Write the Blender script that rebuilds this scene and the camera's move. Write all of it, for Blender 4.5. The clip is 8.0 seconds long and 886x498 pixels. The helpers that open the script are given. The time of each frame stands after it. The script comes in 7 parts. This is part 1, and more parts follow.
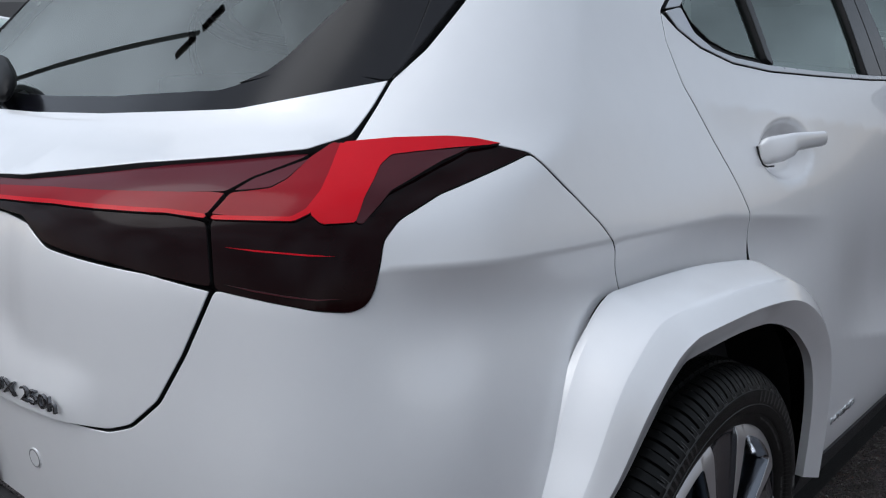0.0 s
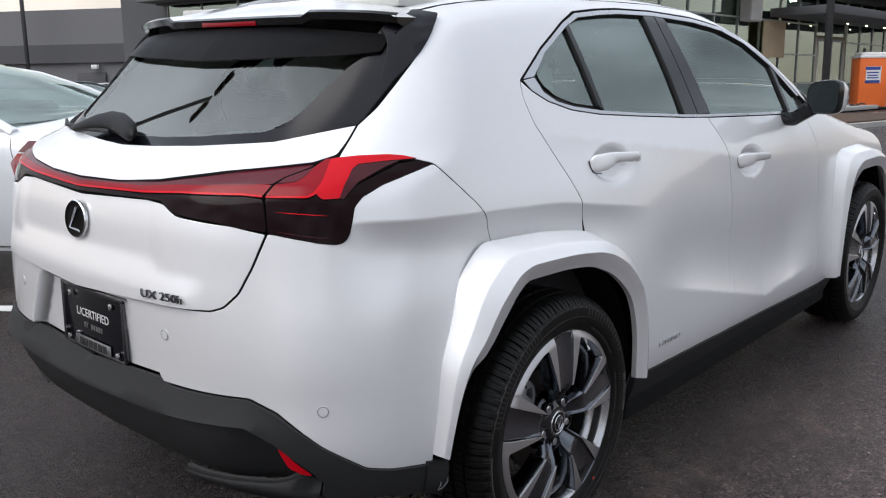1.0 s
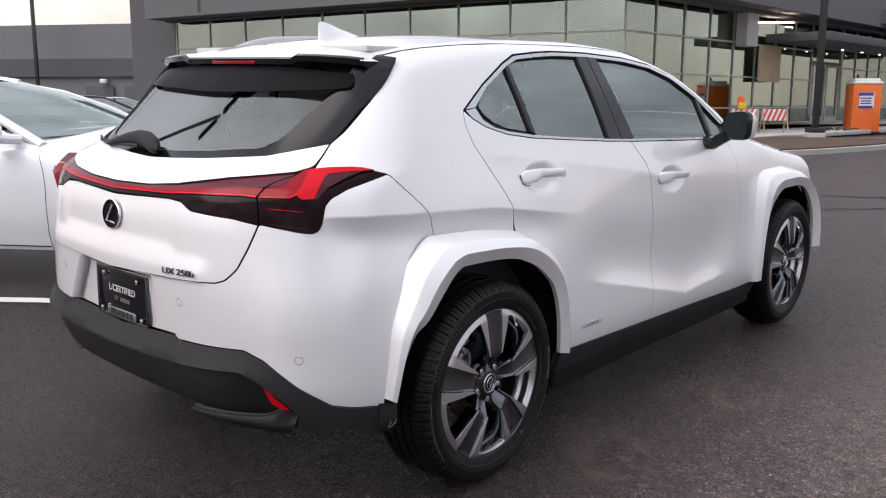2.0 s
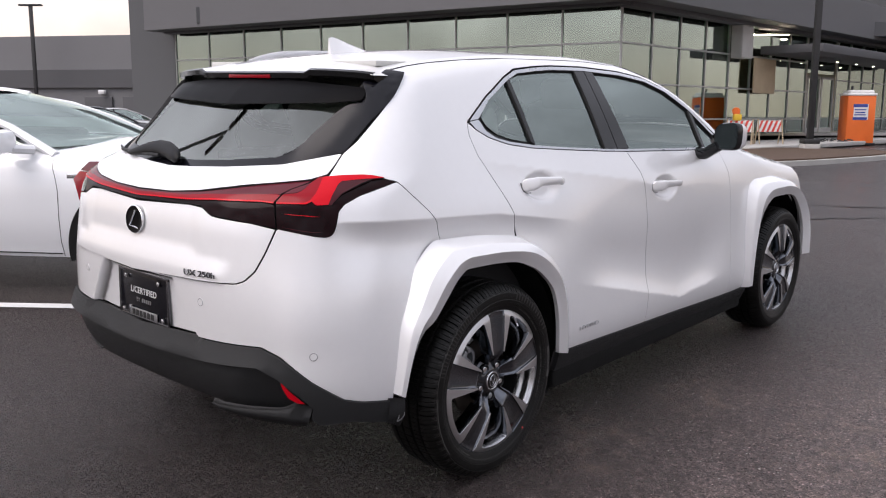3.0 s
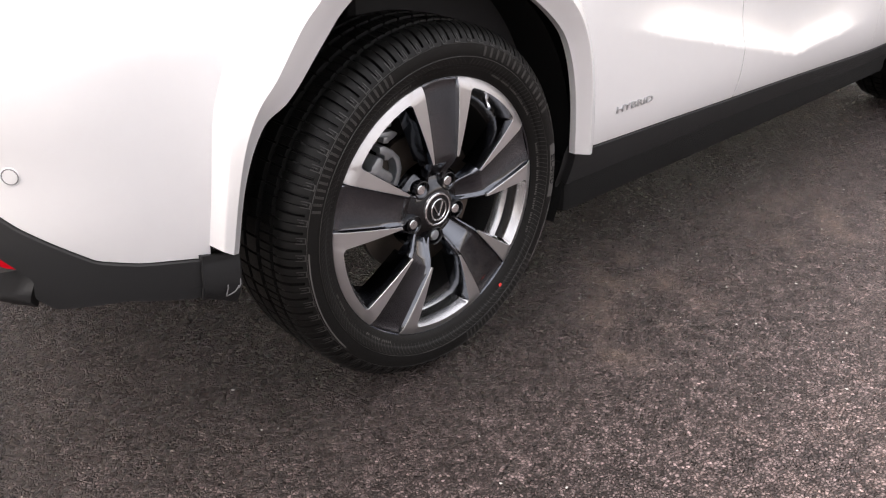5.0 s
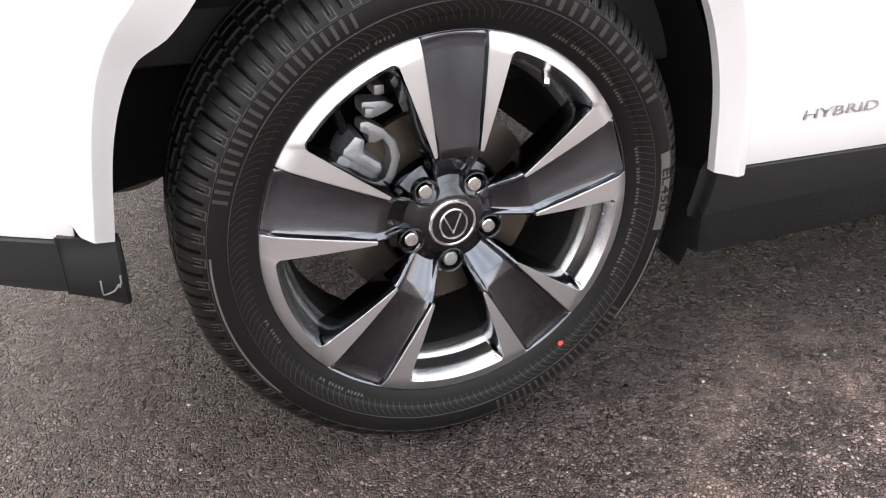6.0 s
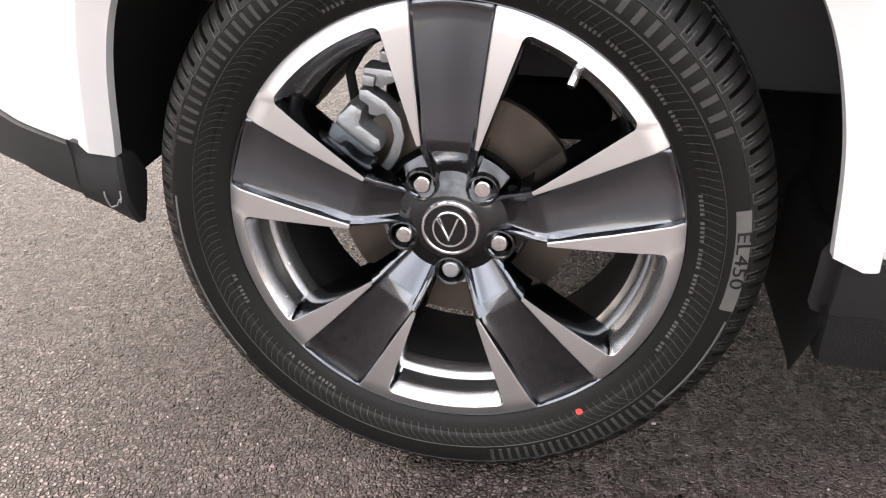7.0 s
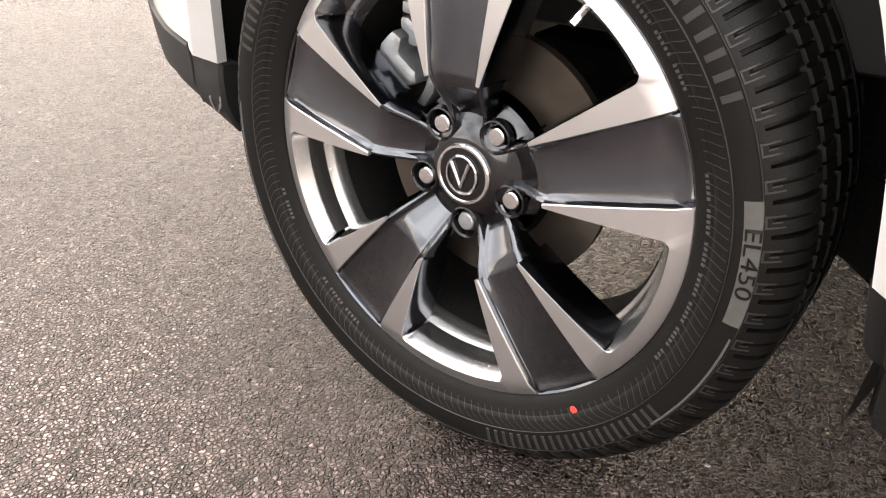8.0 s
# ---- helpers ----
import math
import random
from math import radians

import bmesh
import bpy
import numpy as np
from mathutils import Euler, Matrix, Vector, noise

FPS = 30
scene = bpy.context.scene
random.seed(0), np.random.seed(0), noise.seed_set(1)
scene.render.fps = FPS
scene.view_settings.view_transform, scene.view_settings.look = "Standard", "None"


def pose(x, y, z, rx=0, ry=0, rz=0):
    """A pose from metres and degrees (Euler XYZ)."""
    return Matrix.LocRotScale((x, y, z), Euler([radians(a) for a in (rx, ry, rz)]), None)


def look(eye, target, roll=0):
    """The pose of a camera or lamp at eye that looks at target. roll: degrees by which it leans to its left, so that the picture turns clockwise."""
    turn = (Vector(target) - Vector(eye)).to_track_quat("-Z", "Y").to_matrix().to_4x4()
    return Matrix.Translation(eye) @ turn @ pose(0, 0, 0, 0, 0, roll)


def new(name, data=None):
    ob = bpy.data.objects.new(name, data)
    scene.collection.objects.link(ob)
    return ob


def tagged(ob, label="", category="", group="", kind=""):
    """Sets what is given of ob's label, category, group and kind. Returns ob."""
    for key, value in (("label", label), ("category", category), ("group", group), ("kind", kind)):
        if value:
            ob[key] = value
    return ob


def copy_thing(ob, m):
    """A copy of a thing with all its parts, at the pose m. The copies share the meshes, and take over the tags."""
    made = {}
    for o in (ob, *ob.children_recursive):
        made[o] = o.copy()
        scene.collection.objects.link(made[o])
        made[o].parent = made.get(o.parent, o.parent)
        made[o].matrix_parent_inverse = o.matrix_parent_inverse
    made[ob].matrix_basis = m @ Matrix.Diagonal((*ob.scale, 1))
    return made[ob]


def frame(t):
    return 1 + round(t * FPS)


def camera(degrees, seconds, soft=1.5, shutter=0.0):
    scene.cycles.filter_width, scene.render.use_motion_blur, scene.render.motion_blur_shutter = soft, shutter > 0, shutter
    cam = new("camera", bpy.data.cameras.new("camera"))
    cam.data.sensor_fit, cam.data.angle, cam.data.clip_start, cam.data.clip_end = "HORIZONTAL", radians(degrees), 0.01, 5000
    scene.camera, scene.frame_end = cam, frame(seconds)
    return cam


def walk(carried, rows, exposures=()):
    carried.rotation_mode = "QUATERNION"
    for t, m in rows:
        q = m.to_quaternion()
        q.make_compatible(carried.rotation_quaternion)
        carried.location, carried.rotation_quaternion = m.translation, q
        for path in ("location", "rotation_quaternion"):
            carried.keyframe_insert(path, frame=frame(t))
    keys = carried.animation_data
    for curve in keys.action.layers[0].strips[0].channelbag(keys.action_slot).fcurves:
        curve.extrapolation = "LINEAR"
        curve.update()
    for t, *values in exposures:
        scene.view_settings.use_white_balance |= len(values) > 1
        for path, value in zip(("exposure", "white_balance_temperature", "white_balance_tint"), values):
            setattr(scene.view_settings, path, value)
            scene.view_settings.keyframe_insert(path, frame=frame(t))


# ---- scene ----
cam = camera(54.6, 8.0, soft=1.15)
PATH = [
    (0, (-1.2, -1.381, 1.216), (0.218, -0.071, 0.693), 0.6),
    (0.5, (-1.479, -1.744, 1.271), (-0.048, -0.43, 0.792), -0.5),
    (1, (-1.8, -2.051, 1.299), (-0.34, -0.759, 0.854), -0.2),
    (1.5, (-2.0, -2.366, 1.336), (-0.54, -1.066, 0.913), 0.5),
    (3, (-2.277, -2.64, 1.362), (-0.806, -1.339, 0.982), 0.7),
    (3.5, (-2.102, -2.511, 1.282), (-0.625, -1.26, 0.781), 0.7),
    (4, (-1.747, -2.33, 1.219), (-0.294, -1.124, 0.56), 1.5),
    (4.5, (-1.373, -2.085, 1.109), (0.011, -0.889, 0.299), 1.8),
    (4.7, (-1.232, -2.022, 1.067), (0.096, -0.804, 0.199), 1.0),
    (5.8, (-0.487, -1.834, 0.855), (0.306, -0.246, -0.067), -0.6),
    (6, (-0.369, -1.803, 0.838), (0.255, -0.156, -0.109), -0.6),
    (6.5, (-0.065, -1.806, 0.821), (0.063, -0.048, -0.124), -0.6),
    (7, (0.141, -1.708, 0.772), (-0.165, 0.023, -0.182), 0.6),
    (7.5, (0.316, -1.612, 0.721), (-0.424, -0.018, -0.234), 0.8),
    (8, (0.474, -1.553, 0.681), (-0.568, -0.117, -0.243), 0.9),
]
EXPOSURES = [(0.0, -0.28, 5900, 9), (0.8, 0.10, 6150, 10), (1.5, 0.32, 6400, 15), (3.0, 0.36, 6500, 18), (3.5, 0.30, 6600, 18), (4.0, 0.60, 6900, 18), (4.6, 0.97, 7050, 18), (6.0, 2.1, 6900, 13), (7.0, 2.33, 7100, 14), (8.0, 2.28, 7600, 14)]

walk(cam, [(t, look(eye, target, roll)) for t, eye, target, roll in PATH],
     exposures=EXPOSURES)

# ---- sky and daylight: a bright overcast afternoon ---------------------------
world = bpy.data.worlds.new("overcast_sky")
scene.world = world
world.use_nodes = True
wn, wl = world.node_tree.nodes, world.node_tree.links
sky = wn.new("ShaderNodeTexSky")
sky.sky_type, sky.sun_disc = "NISHITA", False
sky.sun_elevation, sky.sun_rotation = radians(52), radians(290)
sky.air_density, sky.dust_density, sky.ozone_density = 1.0, 6.0, 1.0
grey = wn.new("ShaderNodeHueSaturation")
grey.inputs["Saturation"].default_value = 0.3
wl.new(sky.outputs["Color"], grey.inputs["Color"])
cloud = wn.new("ShaderNodeMix")
cloud.data_type = "RGBA"
cloud.inputs["Factor"].default_value = 0.62
wl.new(grey.outputs["Color"], cloud.inputs["A"])
warm = wn.new("ShaderNodeMix")
warm.data_type = "RGBA"
warm.inputs["A"].default_value, warm.inputs["B"].default_value = (11.8, 10.0, 8.1, 1), (9.0, 9.6, 10.4, 1)
# a thin, even overcast, a little brighter overhead and warm low down, with soft cloud forms
where = wn.new("ShaderNodeTexCoord")
split = wn.new("ShaderNodeSeparateXYZ")
wl.new(where.outputs["Generated"], split.inputs[0])
low = wn.new("ShaderNodeMapRange")
low.inputs["From Max"].default_value = 0.22
wl.new(split.outputs["Z"], low.inputs["Value"])
wl.new(low.outputs[0], warm.inputs["Factor"])
wl.new(warm.outputs["Result"], cloud.inputs["B"])
rise = wn.new("ShaderNodeMapRange")
rise.inputs["To Min"].default_value, rise.inputs["To Max"].default_value = 0.98, 1.28
wl.new(split.outputs["Z"], rise.inputs["Value"])
tuft = wn.new("ShaderNodeTexNoise")
tuft.inputs["Scale"].default_value, tuft.inputs["Detail"].default_value = 3.8, 6
wl.new(where.outputs["Generated"], tuft.inputs["Vector"])
bank = wn.new("ShaderNodeMapRange")
bank.inputs["From Min"].default_value, bank.inputs["From Max"].default_value = 0.3, 0.7
bank.inputs["To Min"].default_value, bank.inputs["To Max"].default_value = 0.50, 1.50
wl.new(tuft.outputs["Fac"], bank.inputs["Value"])
both_ = wn.new("ShaderNodeMath")
both_.operation = "MULTIPLY"
wl.new(rise.outputs[0], both_.inputs[0])
wl.new(bank.outputs[0], both_.inputs[1])
shade = wn.new("ShaderNodeVectorMath")
shade.operation = "SCALE"
wl.new(cloud.outputs["Result"], shade.inputs[0])
wl.new(both_.outputs[0], shade.inputs["Scale"])
wl.new(shade.outputs[0], wn["Background"].inputs["Color"])
wn["Background"].inputs["Strength"].default_value = 0.100
sun = new("sun", bpy.data.lights.new("sun", "SUN"))
sun.data.energy, sun.data.angle, sun.data.color = 1.2, radians(45), (1.0, 0.93, 0.85)
SUN_AZ, SUN_EL = radians(160), radians(52)
sun.matrix_world = look((0, 0, 0), (-math.cos(SUN_AZ) * math.cos(SUN_EL), -math.sin(SUN_AZ) * math.cos(SUN_EL), -math.sin(SUN_EL)))

GROUND_Z = -0.013      # the asphalt under the car, against the car's own zero

# True upright: the yard under the car slopes a little, the buildings do not.
UP = Vector((0.021, 0.030, 0.9993)).normalized()
LEVEL = Vector((0, 0, 1)).rotation_difference(UP).to_matrix().to_4x4()


# ---- materials ---------------------------------------------------------------
def mat(name, colour, rough=0.5, metal=0.0, coat=0.0, vary=0.0, scale=8.0, bump=0.0, bump_scale=60.0, spec=0.5, fine=0.0):
    """A surface with large-scale and fine variation of its colour, roughness and relief."""
    m = bpy.data.materials.new(name)
    m.use_nodes = True
    n, l = m.node_tree.nodes, m.node_tree.links
    b = n["Principled BSDF"]
    b.inputs["Base Color"].default_value = (*colour, 1)
    b.inputs["Roughness"].default_value = rough
    b.inputs["Metallic"].default_value = metal
    b.inputs["Coat Weight"].default_value = coat
    b.inputs["Coat Roughness"].default_value = 0.03
    b.inputs["Specular IOR Level"].default_value = spec
    co = n.new("ShaderNodeTexCoord")
    if vary or fine:
        big, small = n.new("ShaderNodeTexNoise"), n.new("ShaderNodeTexNoise")
        big.inputs["Scale"].default_value, small.inputs["Scale"].default_value = scale, scale * 22
        big.inputs["Detail"].default_value = 4
        l.new(co.outputs["Object"], big.inputs["Vector"])
        l.new(co.outputs["Object"], small.inputs["Vector"])
        add = n.new("ShaderNodeMath")
        add.operation = "MULTIPLY_ADD"
        l.new(small.outputs["Fac"], add.inputs[0])
        add.inputs[1].default_value = fine / max(vary, 1e-3) if vary else 1.0
        l.new(big.outputs["Fac"], add.inputs[2])
        ramp = n.new("ShaderNodeMapRange")
        ramp.inputs["From Min"].default_value, ramp.inputs["From Max"].default_value = 0.25, 0.75 + (fine / vary if vary else 1)
        ramp.inputs["To Min"].default_value, ramp.inputs["To Max"].default_value = 1 - vary - fine, 1 + vary + fine
        l.new(add.outputs[0], ramp.inputs["Value"])
        mul = n.new("ShaderNodeVectorMath")
        mul.operation = "SCALE"
        mul.inputs[0].default_value = colour
        l.new(ramp.outputs[0], mul.inputs["Scale"])
        l.new(mul.outputs[0], b.inputs["Base Color"])
        rr = n.new("ShaderNodeMapRange")
        rr.inputs["To Min"].default_value, rr.inputs["To Max"].default_value = max(rough - 0.08, 0.02), min(rough + 0.1, 1)
        l.new(big.outputs["Fac"], rr.inputs["Value"])
        l.new(rr.outputs[0], b.inputs["Roughness"])
    if bump:
        t = n.new("ShaderNodeTexNoise")
        t.inputs["Scale"].default_value, t.inputs["Detail"].default_value = bump_scale, 5
        l.new(co.outputs["Object"], t.inputs["Vector"])
        bp = n.new("ShaderNodeBump")
        bp.inputs["Strength"].default_value, bp.inputs["Distance"].default_value = bump, 0.01
        l.new(t.outputs["Fac"], bp.inputs["Height"])
        l.new(bp.outputs[0], b.inputs["Normal"])
    return m


def glass(name, tint, rough=0.0, ior=1.9, sheen=(0.90, 0.97, 0.95)):
    """A pane: it lets tinted light through and mirrors by Fresnel."""
    m = bpy.data.materials.new(name)
    m.use_nodes = True
    n, l = m.node_tree.nodes, m.node_tree.links
    n.remove(n["Principled BSDF"])
    clear, gloss, mix, fr = n.new("ShaderNodeBsdfTransparent"), n.new("ShaderNodeBsdfGlossy"), n.new("ShaderNodeMixShader"), n.new("ShaderNodeFresnel")
    clear.inputs["Color"].default_value = (*tint, 1)
    gloss.inputs["Roughness"].default_value = rough
    gloss.inputs["Color"].default_value = (*sheen, 1)
    fr.inputs["IOR"].default_value = ior
    l.new(fr.outputs[0], mix.inputs[0])
    l.new(clear.outputs[0], mix.inputs[1])
    l.new(gloss.outputs[0], mix.inputs[2])
    l.new(mix.outputs[0], n["Material Output"].inputs["Surface"])
    return m


# small dust stains, then two broad areas that paint in open light
DUST_AND_LIGHT = [(0.56, -0.89, 0.16), (0.31, -1.09, 0.12), (0.43, -1.02, 0.15), (0.62, -0.84, 0.16), (0.66, -1.05, 0.16), (1.25, -1.11, 0.3), (1.3, -2.3, 1.2), (0.3, -2.1, 0.8)]


def asphalt():
    """Fresh black asphalt: binder, stones of several sizes, dust stains, and painted-in shade and open light."""
    m = bpy.data.materials.new("asphalt")
    m.use_nodes = True
    n, l = m.node_tree.nodes, m.node_tree.links
    b = n["Principled BSDF"]
    co = n.new("ShaderNodeTexCoord")
    def tex(kind, scale, detail=3.0):
        t = n.new(kind)
        t.inputs["Scale"].default_value = scale
        if kind == "ShaderNodeTexNoise":
            t.inputs["Detail"].default_value = detail
        l.new(co.outputs["Object"], t.inputs["Vector"])
        return t
    def ramp(sock, a, b_, lo, hi):
        r = n.new("ShaderNodeMapRange")
        r.inputs["From Min"].default_value, r.inputs["From Max"].default_value = a, b_
        r.inputs["To Min"].default_value, r.inputs["To Max"].default_value = lo, hi
        l.new(sock, r.inputs["Value"])
        return r.outputs[0]
    def math_(op, a, b_):
        k = n.new("ShaderNodeMath")
        k.operation = op
        for i, v in enumerate((a, b_)):
            if isinstance(v, (int, float)):
                k.inputs[i].default_value = v
            else:
                l.new(v, k.inputs[i])
        return k.outputs[0]
    stone = tex("ShaderNodeTexVoronoi", 158)
    stone2 = tex("ShaderNodeTexVoronoi", 330)
    crack = tex("ShaderNodeTexVoronoi", 158)
    crack.feature = "DISTANCE_TO_EDGE"
    patch = tex("ShaderNodeTexNoise", 0.55, 5)
    mid = tex("ShaderNodeTexNoise", 6.0, 4)
    clump = tex("ShaderNodeTexNoise", 45.0, 3)
    sep = n.new("ShaderNodeSeparateColor")
    l.new(stone.outputs["Color"], sep.inputs[0])
    sep2 = n.new("ShaderNodeSeparateColor")
    l.new(stone2.outputs["Color"], sep2.inputs[0])
    # stones coated to different degrees; a few bare and pale
    tone = math_("ADD", ramp(sep.outputs[0], 0.15, 1.0, 0.006, 0.078), ramp(sep2.outputs[1], 0.6, 1.0, 0.0, 0.025))
    tone = math_("ADD", tone, ramp(sep.outputs[2], 0.94, 1.0, 0.0, 0.10))
    tone = math_("MULTIPLY", tone, ramp(patch.outputs["Fac"], 0.35, 0.7, 0.75, 1.25))
    tone = math_("MULTIPLY", tone, ramp(mid.outputs["Fac"], 0.3, 0.7, 0.8, 1.2))
    tone = math_("MULTIPLY", tone, ramp(clump.outputs["Fac"], 0.35, 0.65, 0.6, 1.35))
    # shade painted in behind the tail, open light along the lane, ragged edges
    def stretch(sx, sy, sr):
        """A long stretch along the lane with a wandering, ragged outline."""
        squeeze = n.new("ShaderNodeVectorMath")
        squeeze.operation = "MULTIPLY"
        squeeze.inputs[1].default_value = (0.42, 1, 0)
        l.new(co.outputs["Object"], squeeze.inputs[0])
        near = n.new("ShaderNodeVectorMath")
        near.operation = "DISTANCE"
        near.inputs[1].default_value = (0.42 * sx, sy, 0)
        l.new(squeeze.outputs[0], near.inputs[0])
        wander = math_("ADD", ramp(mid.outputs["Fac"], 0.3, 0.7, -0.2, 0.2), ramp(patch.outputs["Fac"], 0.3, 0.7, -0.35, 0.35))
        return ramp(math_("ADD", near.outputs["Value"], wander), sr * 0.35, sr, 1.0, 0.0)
    painted_shade, painted_light = stretch(-1.2, -0.1, 1.5), stretch(0.7, -2.25, 1.65)
    tone = math_("MULTIPLY", tone, ramp(painted_shade, 0, 1, 1.0, 0.60))
    tone = math_("MULTIPLY", tone, ramp(painted_light, 0, 1, 1.0, 3.3))
    gap = ramp(math_("ADD", crack.outputs["Distance"], ramp(clump.outputs["Fac"], 0.3, 0.7, -0.04, 0.04)), 0.03, 0.17, 0.06, 1.0)
    tone = math_("MULTIPLY", tone, gap)
    col = n.new("ShaderNodeVectorMath")
    col.operation = "SCALE"
    # brown dust stains; the two broad ones also paint in brighter open ground
    dust_and_light = None
    for sx, sy, sr in DUST_AND_LIGHT:
        near = n.new("ShaderNodeVectorMath")
        near.operation = "DISTANCE"
        near.inputs[1].default_value = (sx, sy, 0)
        l.new(co.outputs["Object"], near.inputs[0])
        one = ramp(near.outputs["Value"], 0.0, sr, 1.0, 0.0)
        dust_and_light = one if dust_and_light is None else math_("MAXIMUM", dust_and_light, one)
    ragged = tex("ShaderNodeTexNoise", 9.0, 6)
    dust_and_light = math_("MULTIPLY", dust_and_light, ramp(ragged.outputs["Fac"], 0.40, 0.68, 0.0, 1.0))
    hue = n.new("ShaderNodeMix")
    hue.data_type = "RGBA"
    hue.inputs["A"].default_value, hue.inputs["B"].default_value = (1.0, 0.755, 0.745, 1), (1.0, 0.72, 0.54, 1)
    l.new(dust_and_light, hue.inputs["Factor"])
    l.new(hue.outputs["Result"], col.inputs[0])
    tone = math_("ADD", tone, math_("MULTIPLY", dust_and_light, 0.10))
    l.new(tone, col.inputs["Scale"])
    l.new(col.outputs[0], b.inputs["Base Color"])
    rough = math_("SUBTRACT", ramp(patch.outputs["Fac"], 0.3, 0.7, 0.43, 0.34), math_("MULTIPLY", painted_shade, 0.05))
    l.new(math_("ADD", rough, ramp(sep.outputs[1], 0, 1, -0.16, 0.14)), b.inputs["Roughness"])
    b.inputs["Specular IOR Level"].default_value = 0.62
    b.inputs["Specular Tint"].default_value = (1.0, 0.87, 0.84, 1)
    # flat-topped stones at uneven heights, pits between them
    h = math_("MULTIPLY", ramp(crack.outputs["Distance"], 0.0, 0.22, 0.0, 1.0), ramp(sep.outputs[1], 0, 1, 0.35, 1.0))
    h = math_("ADD", h, math_("MULTIPLY", ramp(stone2.outputs["Distance"], 0, 0.6, 1, 0), 0.25))
    bp = n.new("ShaderNodeBump")
    bp.inputs["Strength"].default_value, bp.inputs["Distance"].default_value = 1.0, 0.0046
    l.new(h, bp.inputs["Height"])
    l.new(bp.outputs[0], b.inputs["Normal"])
    return m


PAINT = mat("pearl_white_paint", (0.82, 0.82, 0.83), 0.40, metal=0.30, coat=1.0, vary=0.015, scale=1.5, fine=0.01)
SEDAN_PAINT = mat("white_paint", (0.78, 0.79, 0.81), 0.3, coat=1.0, vary=0.015, scale=1.5)
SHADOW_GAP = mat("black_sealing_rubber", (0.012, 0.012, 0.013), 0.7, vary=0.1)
CLADDING = mat("grained_black_plastic", (0.017, 0.0175, 0.0185), 0.58, spec=0.35, vary=0.12, scale=5, bump=0.25, bump_scale=900)
GLOSS_BLACK = mat("gloss_black_plastic", (0.008, 0.008, 0.009), 0.14, spec=0.30, coat=0.15, vary=0.1)
WIPER_BLACK = mat("matt_black_wiper_plastic", (0.009, 0.009, 0.010), 0.42, spec=0.12, vary=0.1)
PRINT_DARK = mat("black_ceramic_glass_edge", (0.005, 0.005, 0.0075), 0.12, spec=0.26, vary=0.1)
PRINT_AND_SHADE_BLACK = mat("near_black_print_and_shade", (0.0020, 0.0018, 0.0024), 0.4, spec=0.05, vary=0.1)
LINER = mat("black_wheel_liner", (0.009, 0.009, 0.009), 0.85, spec=0.2, vary=0.2, scale=9, bump=0.4, bump_scale=300)
SIDE_GLASS = glass("tinted_side_glass", (0.80, 0.90, 0.84), 0.0, 2.75, (0.88, 1.0, 0.95))
REAR_GLASS = glass("tinted_rear_glass", (0.88, 0.95, 0.91), 0.0, 2.75, (0.95, 0.98, 0.93))
CHROME = mat("bright_chrome", (0.75, 0.76, 0.78), 0.14, metal=1.0, vary=0.03)
LETTER = mat("dark_chrome_letters", (0.15, 0.15, 0.16), 0.20, metal=1.0, vary=0.05)
SENSOR_RING = mat("grey_sensor_seal", (0.25, 0.25, 0.26), 0.6, vary=0.1)
SATIN = mat("satin_window_trim", (0.55, 0.56, 0.58), 0.28, metal=1.0, vary=0.05)
LAMP_RED = mat("bright_red_lens", (0.55, 0.003, 0.012), 0.15, coat=0.12, spec=0.12, vary=0.06, scale=14)
LAMP_MID = mat("deep_red_lens", (0.25, 0.004, 0.011), 0.14, coat=0.06, spec=0.15, vary=0.06, scale=14)
LAMP_MAROON = mat("maroon_lens", (0.050, 0.004, 0.008), 0.2, coat=0.2, spec=0.2, vary=0.1, scale=30)
LAMP_DARK = mat("smoked_red_lens", (0.0075, 0.0008, 0.0014), 0.06, coat=0.0, spec=0.12, vary=0.15, scale=14)
LAMP_PALE = mat("dull_red_lens", (0.10, 0.012, 0.020), 0.2, coat=0.15, spec=0.2, vary=0.08, scale=14)
RUBBER = mat("tyre_rubber", (0.0052, 0.0051, 0.0049), 0.45, spec=0.22, vary=0.18, scale=10, fine=0.06, bump=0.12, bump_scale=500)
RUBBER_FAINT = mat("raised_tyre_blocks", (0.026, 0.025, 0.024), 0.45, vary=0.15, scale=40)
RUBBER_RIB = mat("raised_tyre_ribs", (0.033, 0.032, 0.030), 0.5, vary=0.15, scale=40)
RUBBER_MARK = mat("raised_tyre_lettering", (0.060, 0.058, 0.055), 0.5, vary=0.15, scale=40)
MACHINED = mat("machined_alloy", (0.52, 0.508, 0.512), 0.36, metal=0.85, vary=0.03, scale=20, bump=0.03, bump_scale=500)
DARK_ALLOY = mat("dark_grey_painted_alloy", (0.100, 0.109, 0.126), 0.16, metal=1.0, coat=0.8)
HUB_ALLOY = mat("near_black_hub_paint", (0.040, 0.043, 0.049), 0.16, metal=1.0, coat=0.8)
BARREL = mat("silver_painted_rim_barrel", (0.50, 0.50, 0.51), 0.24, metal=0.95, vary=0.05, scale=20)
CAST = mat("cast_aluminium", (0.36, 0.38, 0.40), 0.36, metal=0.8, vary=0.2, scale=25, bump=0.15, bump_scale=200)
DISC = mat("brake_disc_steel", (0.11, 0.092, 0.078), 0.42, metal=0.8, vary=0.2, scale=20)
# near-black tint: the mirror's dark reflection is painted into its colour
MIRROR = mat("mirror_with_dark_reflection", (0.09, 0.095, 0.10), 0.02, metal=1.0)
SEAT = mat("pale_grey_seat_leather", (0.52, 0.52, 0.50), 0.6, vary=0.1)
